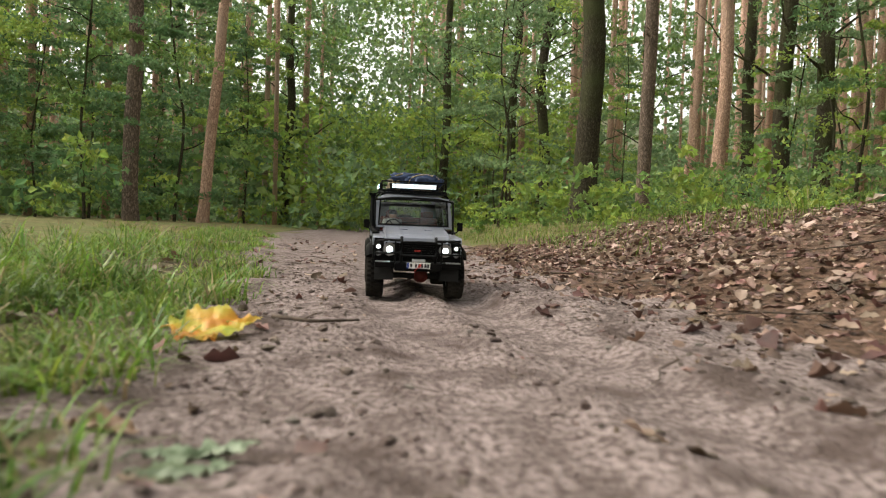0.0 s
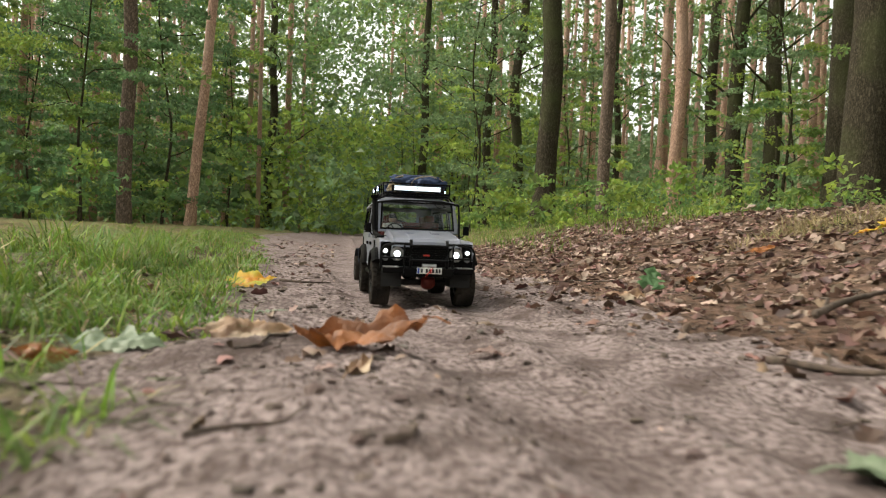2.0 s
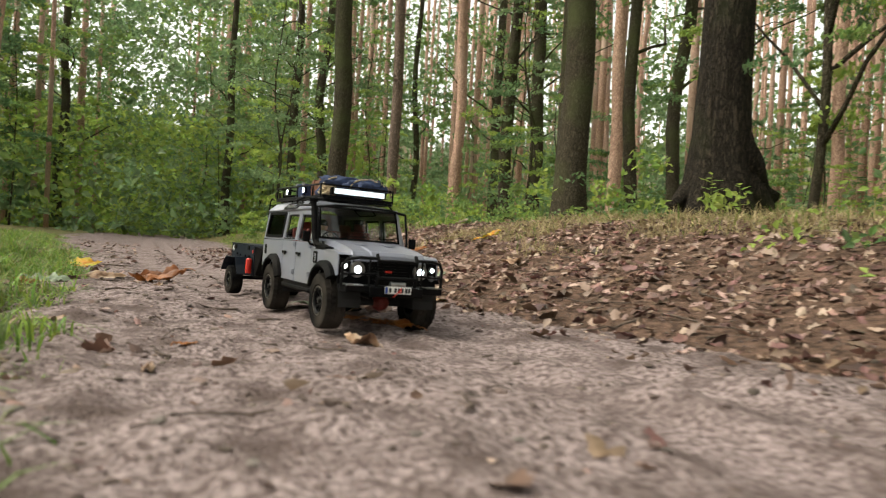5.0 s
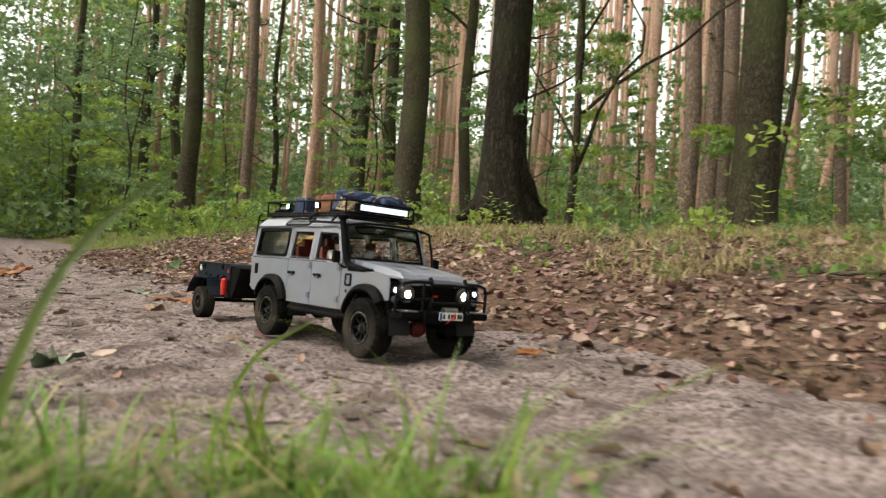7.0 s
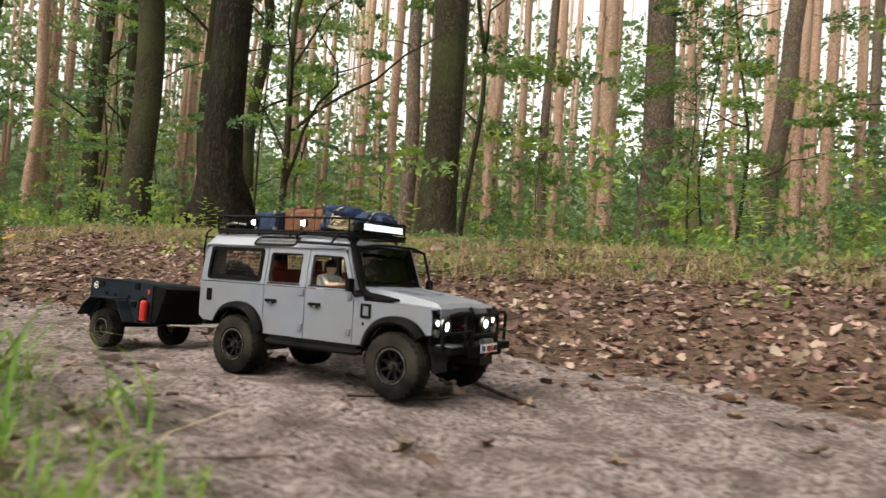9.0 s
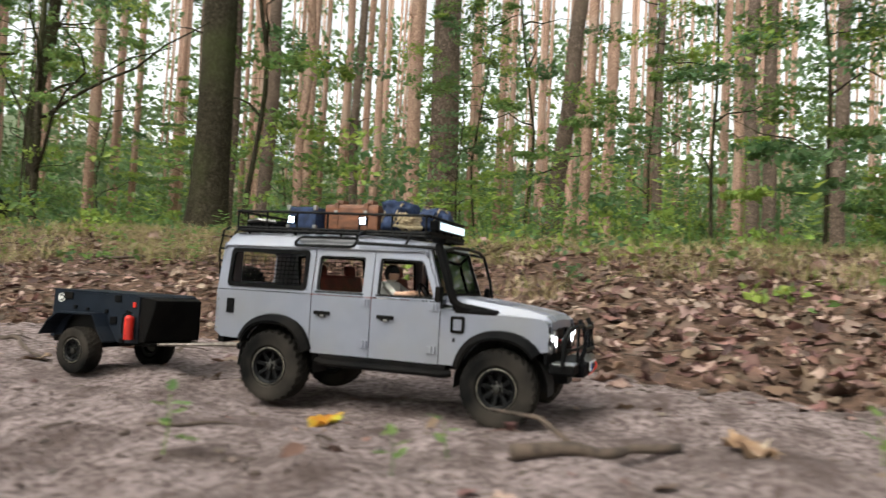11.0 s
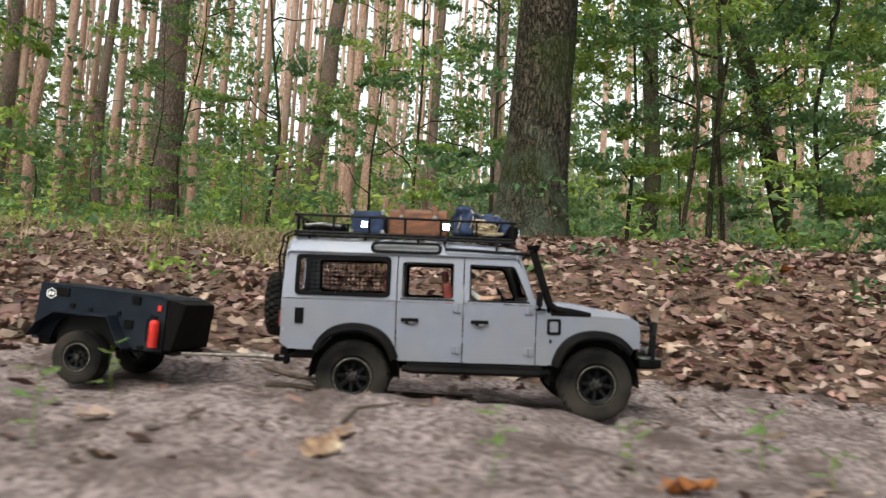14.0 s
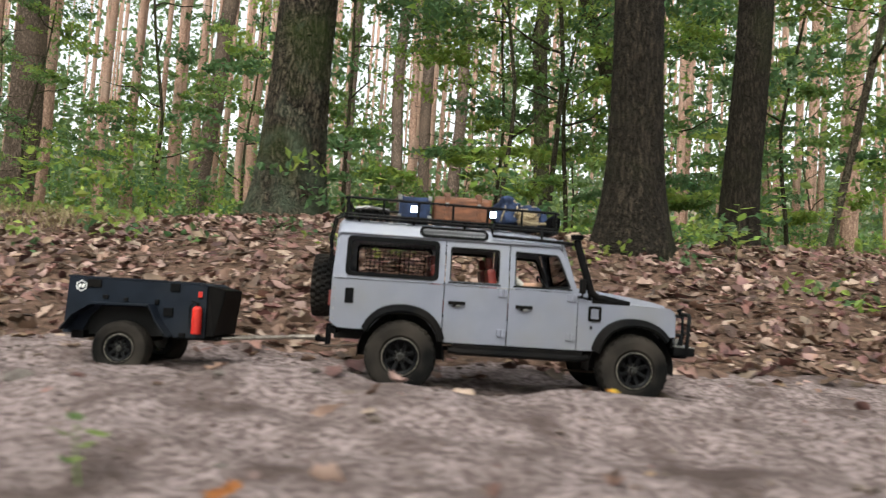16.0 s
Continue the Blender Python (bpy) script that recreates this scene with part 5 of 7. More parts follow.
for i, (x, y, r, h) in enumerate(OAKS):
    near = x < 6 and y < 9
    low = [] if near else [(2.6 + 0.9 * j, 97 * j + 31 * i, 2.2, 0.03, 0.8) for j in range(4)]
    tree("oak_tree", x, y, r, h, BARK_OAK, "oak", i, "tall oak with dark furrowed bark and green crown", limbs=low, seg=26 if near else 14, group="oaks", flare=0.5 if near else 0.3, bend=0.22)
for i, (x, y, r, h) in enumerate(PINES):
    tree("pine_tree", x, y, r, h, BARK_PINE, "pine", i, "slender pine with reddish flaking bark", group="pines", flare=0.2, seg=14, taper=0.4, limbs=[(4 + 1.1 * j, 71 * j + 13 * i, 0.5, 0.018, 0.1) for j in range(3)])
for i, (x, y, r, h) in enumerate(GREYS):
    tree("pine_tree", x, y, r, h, BARK_GREY, "pine", i + 40, "tall pine with grey-brown scaly bark", group="pines", flare=0.25, seg=16, taper=0.4, limbs=[(3 + 1.3 * j, 83 * j + 29 * i, 0.5, 0.018, 0.1) for j in range(3)])
tree("pine_tree", -3.75, 10.1, 0.112, 17, BARK_GREY, "pine", 72, "dark-barked pine standing at the verge", flare=0.2, taper=0.4)
tree("pine_tree", -3.45, 13.4, 0.11, 17, BARK_PINE, "pine", 70, "pale pine trunk leaning over the track verge", lean=(0.075, 0), flare=0.25)
tree("pine_tree", 13.1, -1.55, 0.175, 17, BARK_GREY, "pine", 71, "grey pine trunk leaning to one side", lean=(0.01, -0.1), flare=0.25, seg=18)
tree("oak_tree", 3.45, -6.6, 0.16, 15, BARK_MOSS, "oak", 80, "massive old oak with moss and lichen on its bark", flare=0.55, seg=44, bend=0.08)
tree("oak_tree", 2.8, -8.3, 0.108, 14, BARK_DARK, "oak", 81, "dark thick oak trunk at the top of the bank", flare=0.8, seg=40, bend=0.1)
tree("oak_tree", 3.05, 0.38, 0.16, 15, BARK_DARK, "oak", 82, "old oak with widely flared mossy root base", flare=0.95, seg=44, bend=0.1, limbs=[(0.7, -45, 0.34, 0.16, -1.9), (0.5, -50, 0.4, 0.16, -1.5), (0.5, 150, 0.36, 0.1, -1.4), (0.45, 235, 0.34, 0.09, -1.3)])
tree("oak_tree", 4.5, -9.28, 0.118, 13, BARK_DARK, "oak", 14, "dark oak trunk behind the thick one", flare=0.4, seg=26)
tree("young_oak", 3.35, -0.05, 0.03, 5.5, BARK_OAK, "beech", 83, "twisted thin young oak beside the old oak", size=0.42, lean=(0.03, -0.09), limbs=[(0.5, 250, 1.2, 0.018, 1.0), (0.9, 300, 1.4, 0.016, 0.9), (1.1, 230, 1.0, 0.014, 1.2), (1.5, 280, 1.1, 0.012, 0.7), (0.7, 80, 1.0, 0.013, 1.3)], bend=0.5, seg=10)
tree("oak_tree", 8.4, -9.5, 0.1, 9, BARK_OAK, "beech", 84, "dark oak stem leaning strongly to one side", lean=(0, 0.26), limbs=[(1.6, 60, 1.4, 0.03, 0.7), (2.2, 240, 1.2, 0.025, 0.6)], flare=0.2)
tree("grey_tree", 16.1, -10.5, 0.17, 13, BARK_GREY, "oak", 85, "pale grey trunk leaning slightly in the woods", lean=(0, 0.1), flare=0.2)
tree("sapling", 4.3, -9.75, 0.026, 6, BARK_OAK, "beech", 86, "thin dark leaning sapling behind the bank", lean=(0.02, -0.2), limbs=[(0.8, 330, 1.1, 0.01, 0.8), (1.3, 200, 1.0, 0.01, 0.8)], flare=0.1, seg=8, size=0.6)
stand = random.Random(8)
SOLE = [trunk_mesh("trunk", 0.13, 18, BARK_PINE, 90 + i, (0.006 * (i - 1), 0.004), 12, 0.2, 0.25, 0.4, [(3.2 + 1.4 * j, 90 * j, 0.5, 0.016, 0.1) for j in range(3)]) for i in range(3)]
k = 0
while k < 40:
    x, y = stand.uniform(11, 30), stand.uniform(-22, 26)
    if all((x - a) ** 2 + (y - b) ** 2 > 2.0 for a, b, *_ in OAKS + PINES + GREYS):
        t = tagged(new("pine_tree"), "slender reddish pine in the stand behind", "tree", group="pines")
        t.matrix_basis = pose(x, y, plain(x, y) - 0.02, 0, 0, stand.uniform(0, 360))
        for nm, me in (("trunk", SOLE[k % 3]), ("crown", CROWNS["pine"][k % 2])):
            o = new(nm, me)
            o.parent = t
        k += 1


# saplings and young leafy trees filling the understorey
rnd = random.Random(5)
SAPLINGS = []


def young(x, y, kind, h, k):
    s = tagged(new("young_tree"), "slender young broadleaf tree with light green leaves" if kind != "dense" else "dense leafy young tree in the understorey", "tree", group="young trees")
    s.matrix_basis = pose(x, y, plain(x, y) - 0.02, 0, 0, rnd.uniform(0, 360))
    tr = new("trunk", YOUNG[k % 3])
    tr.parent = s
    tr.scale = (h / 6.5, h / 6.5, h / 6.5)
    c = new("crown", CROWNS[kind][k % len(CROWNS[kind])])
    c.parent = s
    c.scale = (h / 6.5, h / 6.5, h / 6.5)
    SAPLINGS.append((x, y))


YOUNG = [trunk_mesh("trunk", 0.03, 6.4, BARK_OAK, 60 + i, (0.02 * (i - 1), 0.01), 8, 0.2, 0.3, 0.8, [(1.3 + 0.7 * j, 130 * j + 40 * i, 1.1, 0.014, 0.5) for j in range(6)]) for i in range(3)]


def clear(x, y, lo=1.5):
    """Whether a young tree may stand here: off the track and off the other trees."""
    return all((x - a) ** 2 + (y - b) ** 2 > lo ** 2 for a, b in SAPLINGS)


k = 0
while k < 34:
    x, y = rnd.uniform(5, 26), rnd.uniform(-18, 18)
    if clear(x, y, 2.0) and (x > 6.5 or y > -5):
        young(x, y, "beech", rnd.uniform(3.0, 8.0), k)
        k += 1
for k, (x, y, h) in enumerate(((5.4, -7.7, 4.6), (6.4, -9.1, 5.2), (7.3, -6.0, 5.4), (5.2, -10.6, 4.4), (9.0, -7.6, 6.0), (7.6, -10.8, 5.5), (9.5, -4.0, 5.0), (6.6, -2.4, 2.6), (4.6, 1.9, 3.4), (10.5, -10.0, 6.5), (8.3, -4.9, 5.6), (7.2, -8.4, 5.8))):
    young(x, y, "dense" if k in (2, 5, 9) else "beech", h, k)
k = 0
while k < 20:
    x, y = rnd.uniform(-13, 1.0), rnd.uniform(9, 27)
    if clear(x, y, 1.8) and x < -3.6 - 0.02 * y:
        young(x, y, "dense", rnd.uniform(5, 8.5), k)
        k += 1
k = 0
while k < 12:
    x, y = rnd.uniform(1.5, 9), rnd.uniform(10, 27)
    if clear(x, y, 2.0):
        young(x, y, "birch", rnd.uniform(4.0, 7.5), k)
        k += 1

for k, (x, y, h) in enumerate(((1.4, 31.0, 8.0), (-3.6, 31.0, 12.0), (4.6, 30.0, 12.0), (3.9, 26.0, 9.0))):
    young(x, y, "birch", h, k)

# undergrowth: low leafy plants on and behind the bank and along the verge
np.random.seed(77)
sets = []


def shrub(x, y, h, n, size, kinds):
    z = plain(x, y)
    for i in range(max(2, int(h * 9))):
        u = np.random.uniform(0.15, 1)
        sets.append((blob((x + np.random.normal(0, 0.22 * h), y + np.random.normal(0, 0.22 * h), z + h * u), 0.1 + 0.13 * h, n, 0.4), size, 0.35, kinds[np.random.randint(len(kinds))]))


for i in range(190):
    y = np.random.uniform(-12, 7)
    e = bank_edge(y) + 1.5
    x = e + 0.05 + np.random.exponential(1.6)
    shrub(x, y, 0.06 + 0.4 * np.random.rand() ** 3, 20, 0.045, (0, 1, 2))
for i in range(70):
    y = np.random.uniform(-9.5, -1)
    shrub(bank_edge(y) + np.random.uniform(0.75, 1.7), y, np.random.uniform(0.05, 0.14), 9, 0.035, (0, 1, 2))
for i in range(320):
    x, y = np.random.uniform(4.6, 20), np.random.uniform(-16, 14)
    shrub(x, y, 0.2 + 1.1 * np.random.rand() ** 2, 26, 0.07, (0, 0, 1, 2))
for i in range(130):
    x, y = np.random.uniform(-12, -1.9), np.random.uniform(3.5, 24)
    if x < -1.9 - 0.12 * y:
        shrub(x, y, np.random.uniform(0.3, 1.2), 22, 0.1, (0, 1, 2))
for i in range(70):
    x, y = np.random.uniform(0.9, 5), np.random.uniform(3.2, 16)
    if x > 0.75 + 0.06 * y:
        shrub(x, y, np.random.uniform(0.2, 0.7), 22, 0.08, (0, 1, 1))
# shrubs where the track ends, brightened by leaf colour in place of hazy light
for i in range(45):
    x, y = np.random.uniform(-3.5, 2.5), np.random.uniform(18, 27)
    shrub(x, y, np.random.uniform(0.3, 0.9), 24, 0.11, (1, 3, 3))
me = leaf_mesh("undergrowth", sets, [FOLIAGE, FOLIAGE_LIGHT, FOLIAGE_DARK, FOLIAGE_HAZE])
tagged(new("undergrowth", me), "low green undergrowth of seedlings and bramble on forest floor", "undergrowth", kind="stuff")

# far woods: pine trunks and leaf masses that close the view
np.random.seed(99)
bm = bmesh.new()
for i in range(400):
    a = radians(np.random.uniform(-115, 60) + 90 - 30)
    d = np.random.uniform(22, 75)
    x, y = d * math.cos(a), -3 + d * math.sin(a)
    if abs(x + 0.3) < 1.6 and y > 0:
        continue
    r = np.random.uniform(0.07, 0.17)
    lx, ly = np.random.normal(0, 0.2, 2)
    tube(bm, [(x, y, 0.0), (x + lx * 0.3, y + ly * 0.3, 8), (x + lx, y + ly, 30)], r, 7, r * 0.6)
fw = part("far_pines", bm, BARK_PINE, None, smooth=True)
tagged(fw, "distant stand of slender reddish pine trunks", "woods", kind="stuff")
sets = []
for i in range(1500):
    a = radians(np.random.uniform(-115, 60) + 60)
    d = np.random.uniform(20, 62)
    z = np.random.uniform(0.2, 0.42 * d) * np.random.uniform(0.35, 1) if np.random.rand() < 0.6 else np.random.uniform(0.2, 2.5)
    sets.append((blob((d * math.cos(a), -3 + d * math.sin(a), z), np.random.uniform(0.7, 1.9), 36, 0.6), 0.28, 0.2, np.random.randint(3)))
for i in range(1700):
    a = radians(np.random.uniform(-115, 60) + 60)
    d = np.random.uniform(36, 74)
    sets.append((blob((d * math.cos(a), -3 + d * math.sin(a), 0.3 + 9 * np.random.rand() ** 1.4), np.random.uniform(0.9, 2.4), 28, 0.7), 0.42, 0.2, 2 * np.random.randint(2)))
for i in range(1500):
    a = radians(np.random.uniform(-115, 60) + 60)
    d = np.random.uniform(48, 85)
    sets.append((blob((d * math.cos(a), -3 + d * math.sin(a), 0.3 + 0.4 * d * np.random.rand()), np.random.uniform(1.4, 3.4), 28, 0.7), 0.62, 0.2, 2 * np.random.randint(2)))
for i in range(1000):
    a = radians(np.random.uniform(-115, 60) + 60)
    d = np.random.uniform(58, 82)
    sets.append((blob((d * math.cos(a), -3 + d * math.sin(a), 7 * np.random.rand()), np.random.uniform(2, 3.4), 34, 0.7), 0.66, 0.2, 2 * np.random.randint(2)))
for i in range(300):
    a = radians(np.random.uniform(-115, 60) + 60)
    d = np.random.uniform(40, 84)
    sets.append((blob((d * math.cos(a), -3 + d * math.sin(a), d * np.random.uniform(0.06, 0.36)), np.random.uniform(1.2, 3.0), 30, 0.55), 0.55, 0.2, np.random.randint(3)))
for i in range(800):
    a = radians(np.random.uniform(-115, 60) + 60)
    d = np.random.uniform(44, 84)
    sets.append((blob((d * math.cos(a), -3 + d * math.sin(a), d * np.random.uniform(0.0, 0.17)), np.random.uniform(1.2, 2.8), 32, 0.6), 0.55, 0.2, np.random.randint(3)))
for i in range(420):
    a = radians(np.random.uniform(72, 112))
    d = np.random.uniform(30, 62)
    sets.append((blob((d * math.cos(a), -3 + d * math.sin(a), d * np.random.uniform(0.02, 0.34)), np.random.uniform(0.7, 1.7), 44, 0.5), 0.3, 0.25, np.random.randint(3)))
for i in range(130):
    a = radians(np.random.uniform(82, 98))
    d = np.random.uniform(28, 52)
    sets.append((blob((d * math.cos(a), -3 + d * math.sin(a), d * np.random.uniform(0.1, 0.37)), np.random.uniform(0.6, 1.5), 46, 0.55), 0.24, 0.25, np.random.randint(3)))
# low clumps behind the track: light leaf colour imitates the bright haze there
for i in range(420):
    a = radians(np.random.uniform(74, 100))
    d = np.random.uniform(24, 42)
    sets.append((blob((d * math.cos(a), -3 + d * math.sin(a), d * np.random.uniform(0.0, 0.16)), np.random.uniform(0.6, 1.3), 44, 0.55), 0.22, 0.25, 3))
me = leaf_mesh("far_foliage", sets, [FOLIAGE_HAZE, FOLIAGE, FOLIAGE_HAZE, FOLIAGE_LIGHT])
tagged(new("far_foliage", me), "distant green foliage between the pines", "woods", kind="stuff")
np.random.seed(4)
vs, fs = [], []
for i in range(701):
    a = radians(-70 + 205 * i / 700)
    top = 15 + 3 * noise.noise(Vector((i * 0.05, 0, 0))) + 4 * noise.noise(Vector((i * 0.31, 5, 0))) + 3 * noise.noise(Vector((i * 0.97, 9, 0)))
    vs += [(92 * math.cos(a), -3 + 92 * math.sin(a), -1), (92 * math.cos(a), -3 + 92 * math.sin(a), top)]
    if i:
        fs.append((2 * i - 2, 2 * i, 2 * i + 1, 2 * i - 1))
# plain far wall of woods; its haze is only painted colour
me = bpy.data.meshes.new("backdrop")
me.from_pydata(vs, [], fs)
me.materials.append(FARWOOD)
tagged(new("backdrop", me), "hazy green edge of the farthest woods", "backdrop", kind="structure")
# woods behind the camera, which close the place
sets = []
bm = bmesh.new()
for i in range(60):
    a = radians(np.random.uniform(125, 262))
    d = np.random.uniform(10, 30)
    x, y = -3 + d * math.cos(a), -3 + d * math.sin(a)
    tube(bm, [(x, y, 0), (x + 0.1, y, 7), (x, y + 0.2, 15)], 0.14, 7, 0.09)
    for j in range(7):
        sets.append((blob((x + np.random.normal(0, 1.4), y + np.random.normal(0, 1.4), np.random.uniform(1, 13)), 1.5, 60, 0.6), 0.28, 0.2, np.random.randint(2)))
fw = part("woods_behind", bm, BARK_GREY, None, smooth=True)
tagged(fw, "grey trunks of the woods across the track", "woods", kind="stuff")
me = leaf_mesh("woods_behind_foliage", sets, [FOLIAGE, FOLIAGE_DARK])
tagged(new("woods_behind_foliage", me), "green foliage of the woods across the track", "woods", kind="stuff")

# ---- leaves, twigs, grass on the ground ----
def leaf_outline(kind, n=22):
    """(along, across) outline of one half of a leaf blade of length 1: 'oak' lobed, 'maple' pointed lobes, 'beech' plain."""
    out = []
    for i in range(n + 1):
        u = i / n
        w = math.sin(math.pi * u ** 0.8) ** 0.8
        if kind == "oak":
            w *= 0.31 * (0.72 + 0.3 * math.cos(2 * math.pi * (3.6 * u + 0.16 * math.sin(9 * u)))) + 0.03
        elif kind == "maple":
            w = (0.1 + 0.42 * abs(math.sin(math.pi * (0.12 + 0.95 * u))) * (0.55 + 0.45 * abs(math.cos(2 * math.pi * 1.6 * u)))) * (1 - u ** 5) + 0.05 * math.sin(40 * u) * (1 - u)
        else:
            w *= 0.26
        out.append((u - 0.5, max(0.004, w)))
    return out


def leaf_thing_mesh(name, kind, size, curl, seed, material, stalk=True, sag=0.0, rough=False):
    """One real leaf: a lobed blade with a raised midrib and side veins, curled and buckled, with a stalk, in two-sided thickness."""
    bm = bmesh.new()
    half = leaf_outline(kind, 10 if rough else 30)
    cols = 2 if rough else 6
    rows = []
    for u, w in half:
        row = []
        for j in range(-cols, cols + 1):
            tear = 1 if kind == "maple" else 1 + 0.22 * noise.noise(Vector((u * 9, seed * 2 + (5 if j > 0 else 0), 0))) + 0.16 * noise.noise(Vector((u * 26, seed + (3 if j > 0 else 0), 4)))
            v = j / cols * w * tear
            q = Vector((u * 3 + seed, v * 6, seed))
            z = curl * (v * v * 0.9 + 0.3 * u * u) + 0.2 * curl * noise.noise(q * 0.8) + 0.07 * noise.noise(q * 1.7) + 0.045 * noise.noise(q * 4.5) - 0.012 * math.exp(-abs(v) * 40) + 0.008 * math.cos(60 * (u - abs(v) * 0.8)) * min(1, abs(v) * 12)
            z -= sag * u
            row.append(bm.verts.new((u * size, v * size * (1 - 0.25 * curl), z * size)))
        rows.append(row)
    for a, b in zip(rows, rows[1:]):
        for j in range(2 * cols):
            bm.faces.new((a[j], a[j + 1], b[j + 1], b[j]))
    lo = 0.5 * min(v.co.z for v in bm.verts) + 0.5 * sum(v.co.z for v in bm.verts) / len(bm.verts)
    for v in bm.verts:
        v.co.z -= lo
    if stalk:
        p = rows[0][cols].co
        tube(bm, [p + Vector((0.04 * size, 0, 0.002)), p + Vector((-0.07 * size, 0.02 * size, 0.002)), p + Vector((-0.16 * size, 0.05 * size, -0.004))], 0.0011, 5)
    me = bpy.data.meshes.new(name)
    bm.to_mesh(me)
    bm.free()
    me.materials.append(material)
    me.shade_smooth()
    return me


def lay(name, x, y, kind, size, turn, curl, seed, material, label, tilt=0.0, roll=0.0, up=0.0, sag=0.0):
    ob = tagged(new(name, leaf_thing_mesh(name, kind, size, curl, seed, material, sag=sag)), label, "leaf")
    ob.matrix_basis = pose(x, y, height(x, y) + 0.001 + up, roll, tilt, turn)
    return ob


def stick(way, r, label, up=0.0):
    pts = [(x, y, height(x, y) + r * 0.8 + up) for x, y in way]
    fine = []
    for a, b in zip(pts, pts[1:]):
        for i in range(4):
            u = i / 4
            p = Vector(a).lerp(Vector(b), u)
            fine.append(p + Vector((0, 0, max(0, height(p.x, p.y) + r * 0.8 - p.z))) + Vector((LEAF_R.gauss(0, r * 0.4), LEAF_R.gauss(0, r * 0.4), 0)))
    fine.append(Vector(pts[-1]))
    bm = bmesh.new()
    tube(bm, fine, r, 8, r * 0.5)
    tube(bm, [fine[3], fine[3] + Vector((r * 5, r * 6, r * 2)), fine[3] + Vector((r * 9, r * 14, r * 1.5))], r * 0.45, 6, r * 0.2)
    tagged(part("stick", bm, TWIG, None, smooth=True), label, "stick")


def stone(x, y, r, seed, label):
    bm = bmesh.new()
    bmesh.ops.create_icosphere(bm, subdivisions=3, radius=1)
    for v in bm.verts:
        k = 1 + 0.22 * noise.noise(v.co * 1.3 + Vector((seed, 0, 0))) + 0.06 * noise.noise(v.co * 4)
        v.co = Vector((v.co.x * r * k, v.co.y * r * 0.7 * k, v.co.z * r * 0.42 * k))
    ob = tagged(part("stone", bm, STONE, None, smooth=True), label, "stone")
    ob.matrix_basis = pose(x, y, height(x, y) + r * 0.04)


def seedling(x, y, h, n, label, leaves=None):
    """A thin stem with a few broad leaves."""
    ob = tagged(new("seedling"), label, "plant")
    ob.matrix_basis = pose(x, y, height(x, y) - 0.003, 0, 0, LEAF_R.uniform(0, 360))
    bm = bmesh.new()
    tube(bm, [(0, 0, 0), (0.004, 0.002, h * 0.5), (0.002, 0.006, h)], 0.0012 + 0.006 * max(0, h - 0.1), 5, 0.0007)
    part("stem", bm, GRASS, ob)
    for i in range(n):
        u = 0.35 + 0.65 * i / max(1, n - 1)
        lf = new("leaf", (leaves or SEED_LEAF)[i % 3])
        lf.parent = ob
        s = LEAF_R.uniform(0.6, 1.0) * min(2.3, 0.5 + 0.5 * h / 0.07)
        lf.matrix_basis = Matrix.Translation((0.003, 0.003, h * u)) @ pose(0, 0, 0, 0, LEAF_R.uniform(-35, 10), i * 137) @ Matrix.Translation((0.02 * s, 0, 0)) @ Matrix.Diagonal((s, s, s, 1))


LEAF_R = random.Random(21)
SEED_LEAF = [leaf_thing_mesh("leaf", "beech" if i else "oak", 0.028, 0.4, i * 2.2, FOLIAGE, False, rough=True) for i in range(3)]
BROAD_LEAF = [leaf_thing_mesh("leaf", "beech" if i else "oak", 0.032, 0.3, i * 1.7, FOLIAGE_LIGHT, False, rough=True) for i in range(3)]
lay("maple_leaf", -0.473, 0.220, "maple", 0.124, 20, 0.3, 1.3, YELLOW, "yellow and orange maple leaf lying at the grass edge", -8, 16, 0.012)
lay("oak_leaf", -0.215, -0.806, "beech", 0.165, 165, 0.8, 2.3, RUST, "large curled rust-brown dead leaf on the sand", 4, -22, 0.006)
lay("oak_leaf", -0.356, -0.731, "beech", 0.112, 10, 0.4, 3.3, BROWNLEAF, "grey-brown curled dead leaf on the sand", 0, 18, 0.004)
lay("oak_leaf", -0.219, -0.894, "beech", 0.066, 70, 1.0, 4.3, BROWNLEAF, "small pale brown shrivelled leaf on the sand", 0, 0, 0.0)
lay("oak_leaf", -0.036, -0.739, "oak", 0.082, 170, 0.5, 5.3, LITTER_PALE, "pale beige dry leaf on the sand", 0, 0, 0.0)
lay("beech_leaf", 0.011, -0.426, "beech", 0.043, 10, 0.4, 6.3, LITTER_PALE, "small pale dry leaf on the sand", 0, 0, 0.0)
lay("oak_leaf", -0.498, -0.795, "oak", 0.115, 5, 0.25, 7.3, GREENLEAF, "pale green oak leaf at the grass edge", 0, 18, 0.008)
lay("oak_leaf", -0.547, -0.862, "beech", 0.066, 25, 0.8, 43.3, ORANGE, "small tan-orange leaf propped at the grass edge", 0, 40, 0.012)
lay("oak_leaf", -0.70, -0.78, "oak", 0.085, -15, 0.7, 44.3, BROWNLEAF, "brown dead leaf lying in the thin grass", 0, 15, 0.006)
lay("oak_leaf", -0.384, -0.306, "oak", 0.068, 25, 0.4, 8.3, GREENLEAF, "grey-green oak leaf on the sand", 0, 0, 0.0)
lay("beech_leaf", -0.469, -0.222, "beech", 0.058, -10, 1.2, 9.3, BROWNLEAF, "rolled brown leaf beside the grass", 0, 0, 0.0)
lay("oak_leaf", -0.385, -0.262, "oak", 0.085, 20, 0.4, 10.3, GREENLEAF, "small green leaf fallen beside the verge", 0, 0, 0.0)
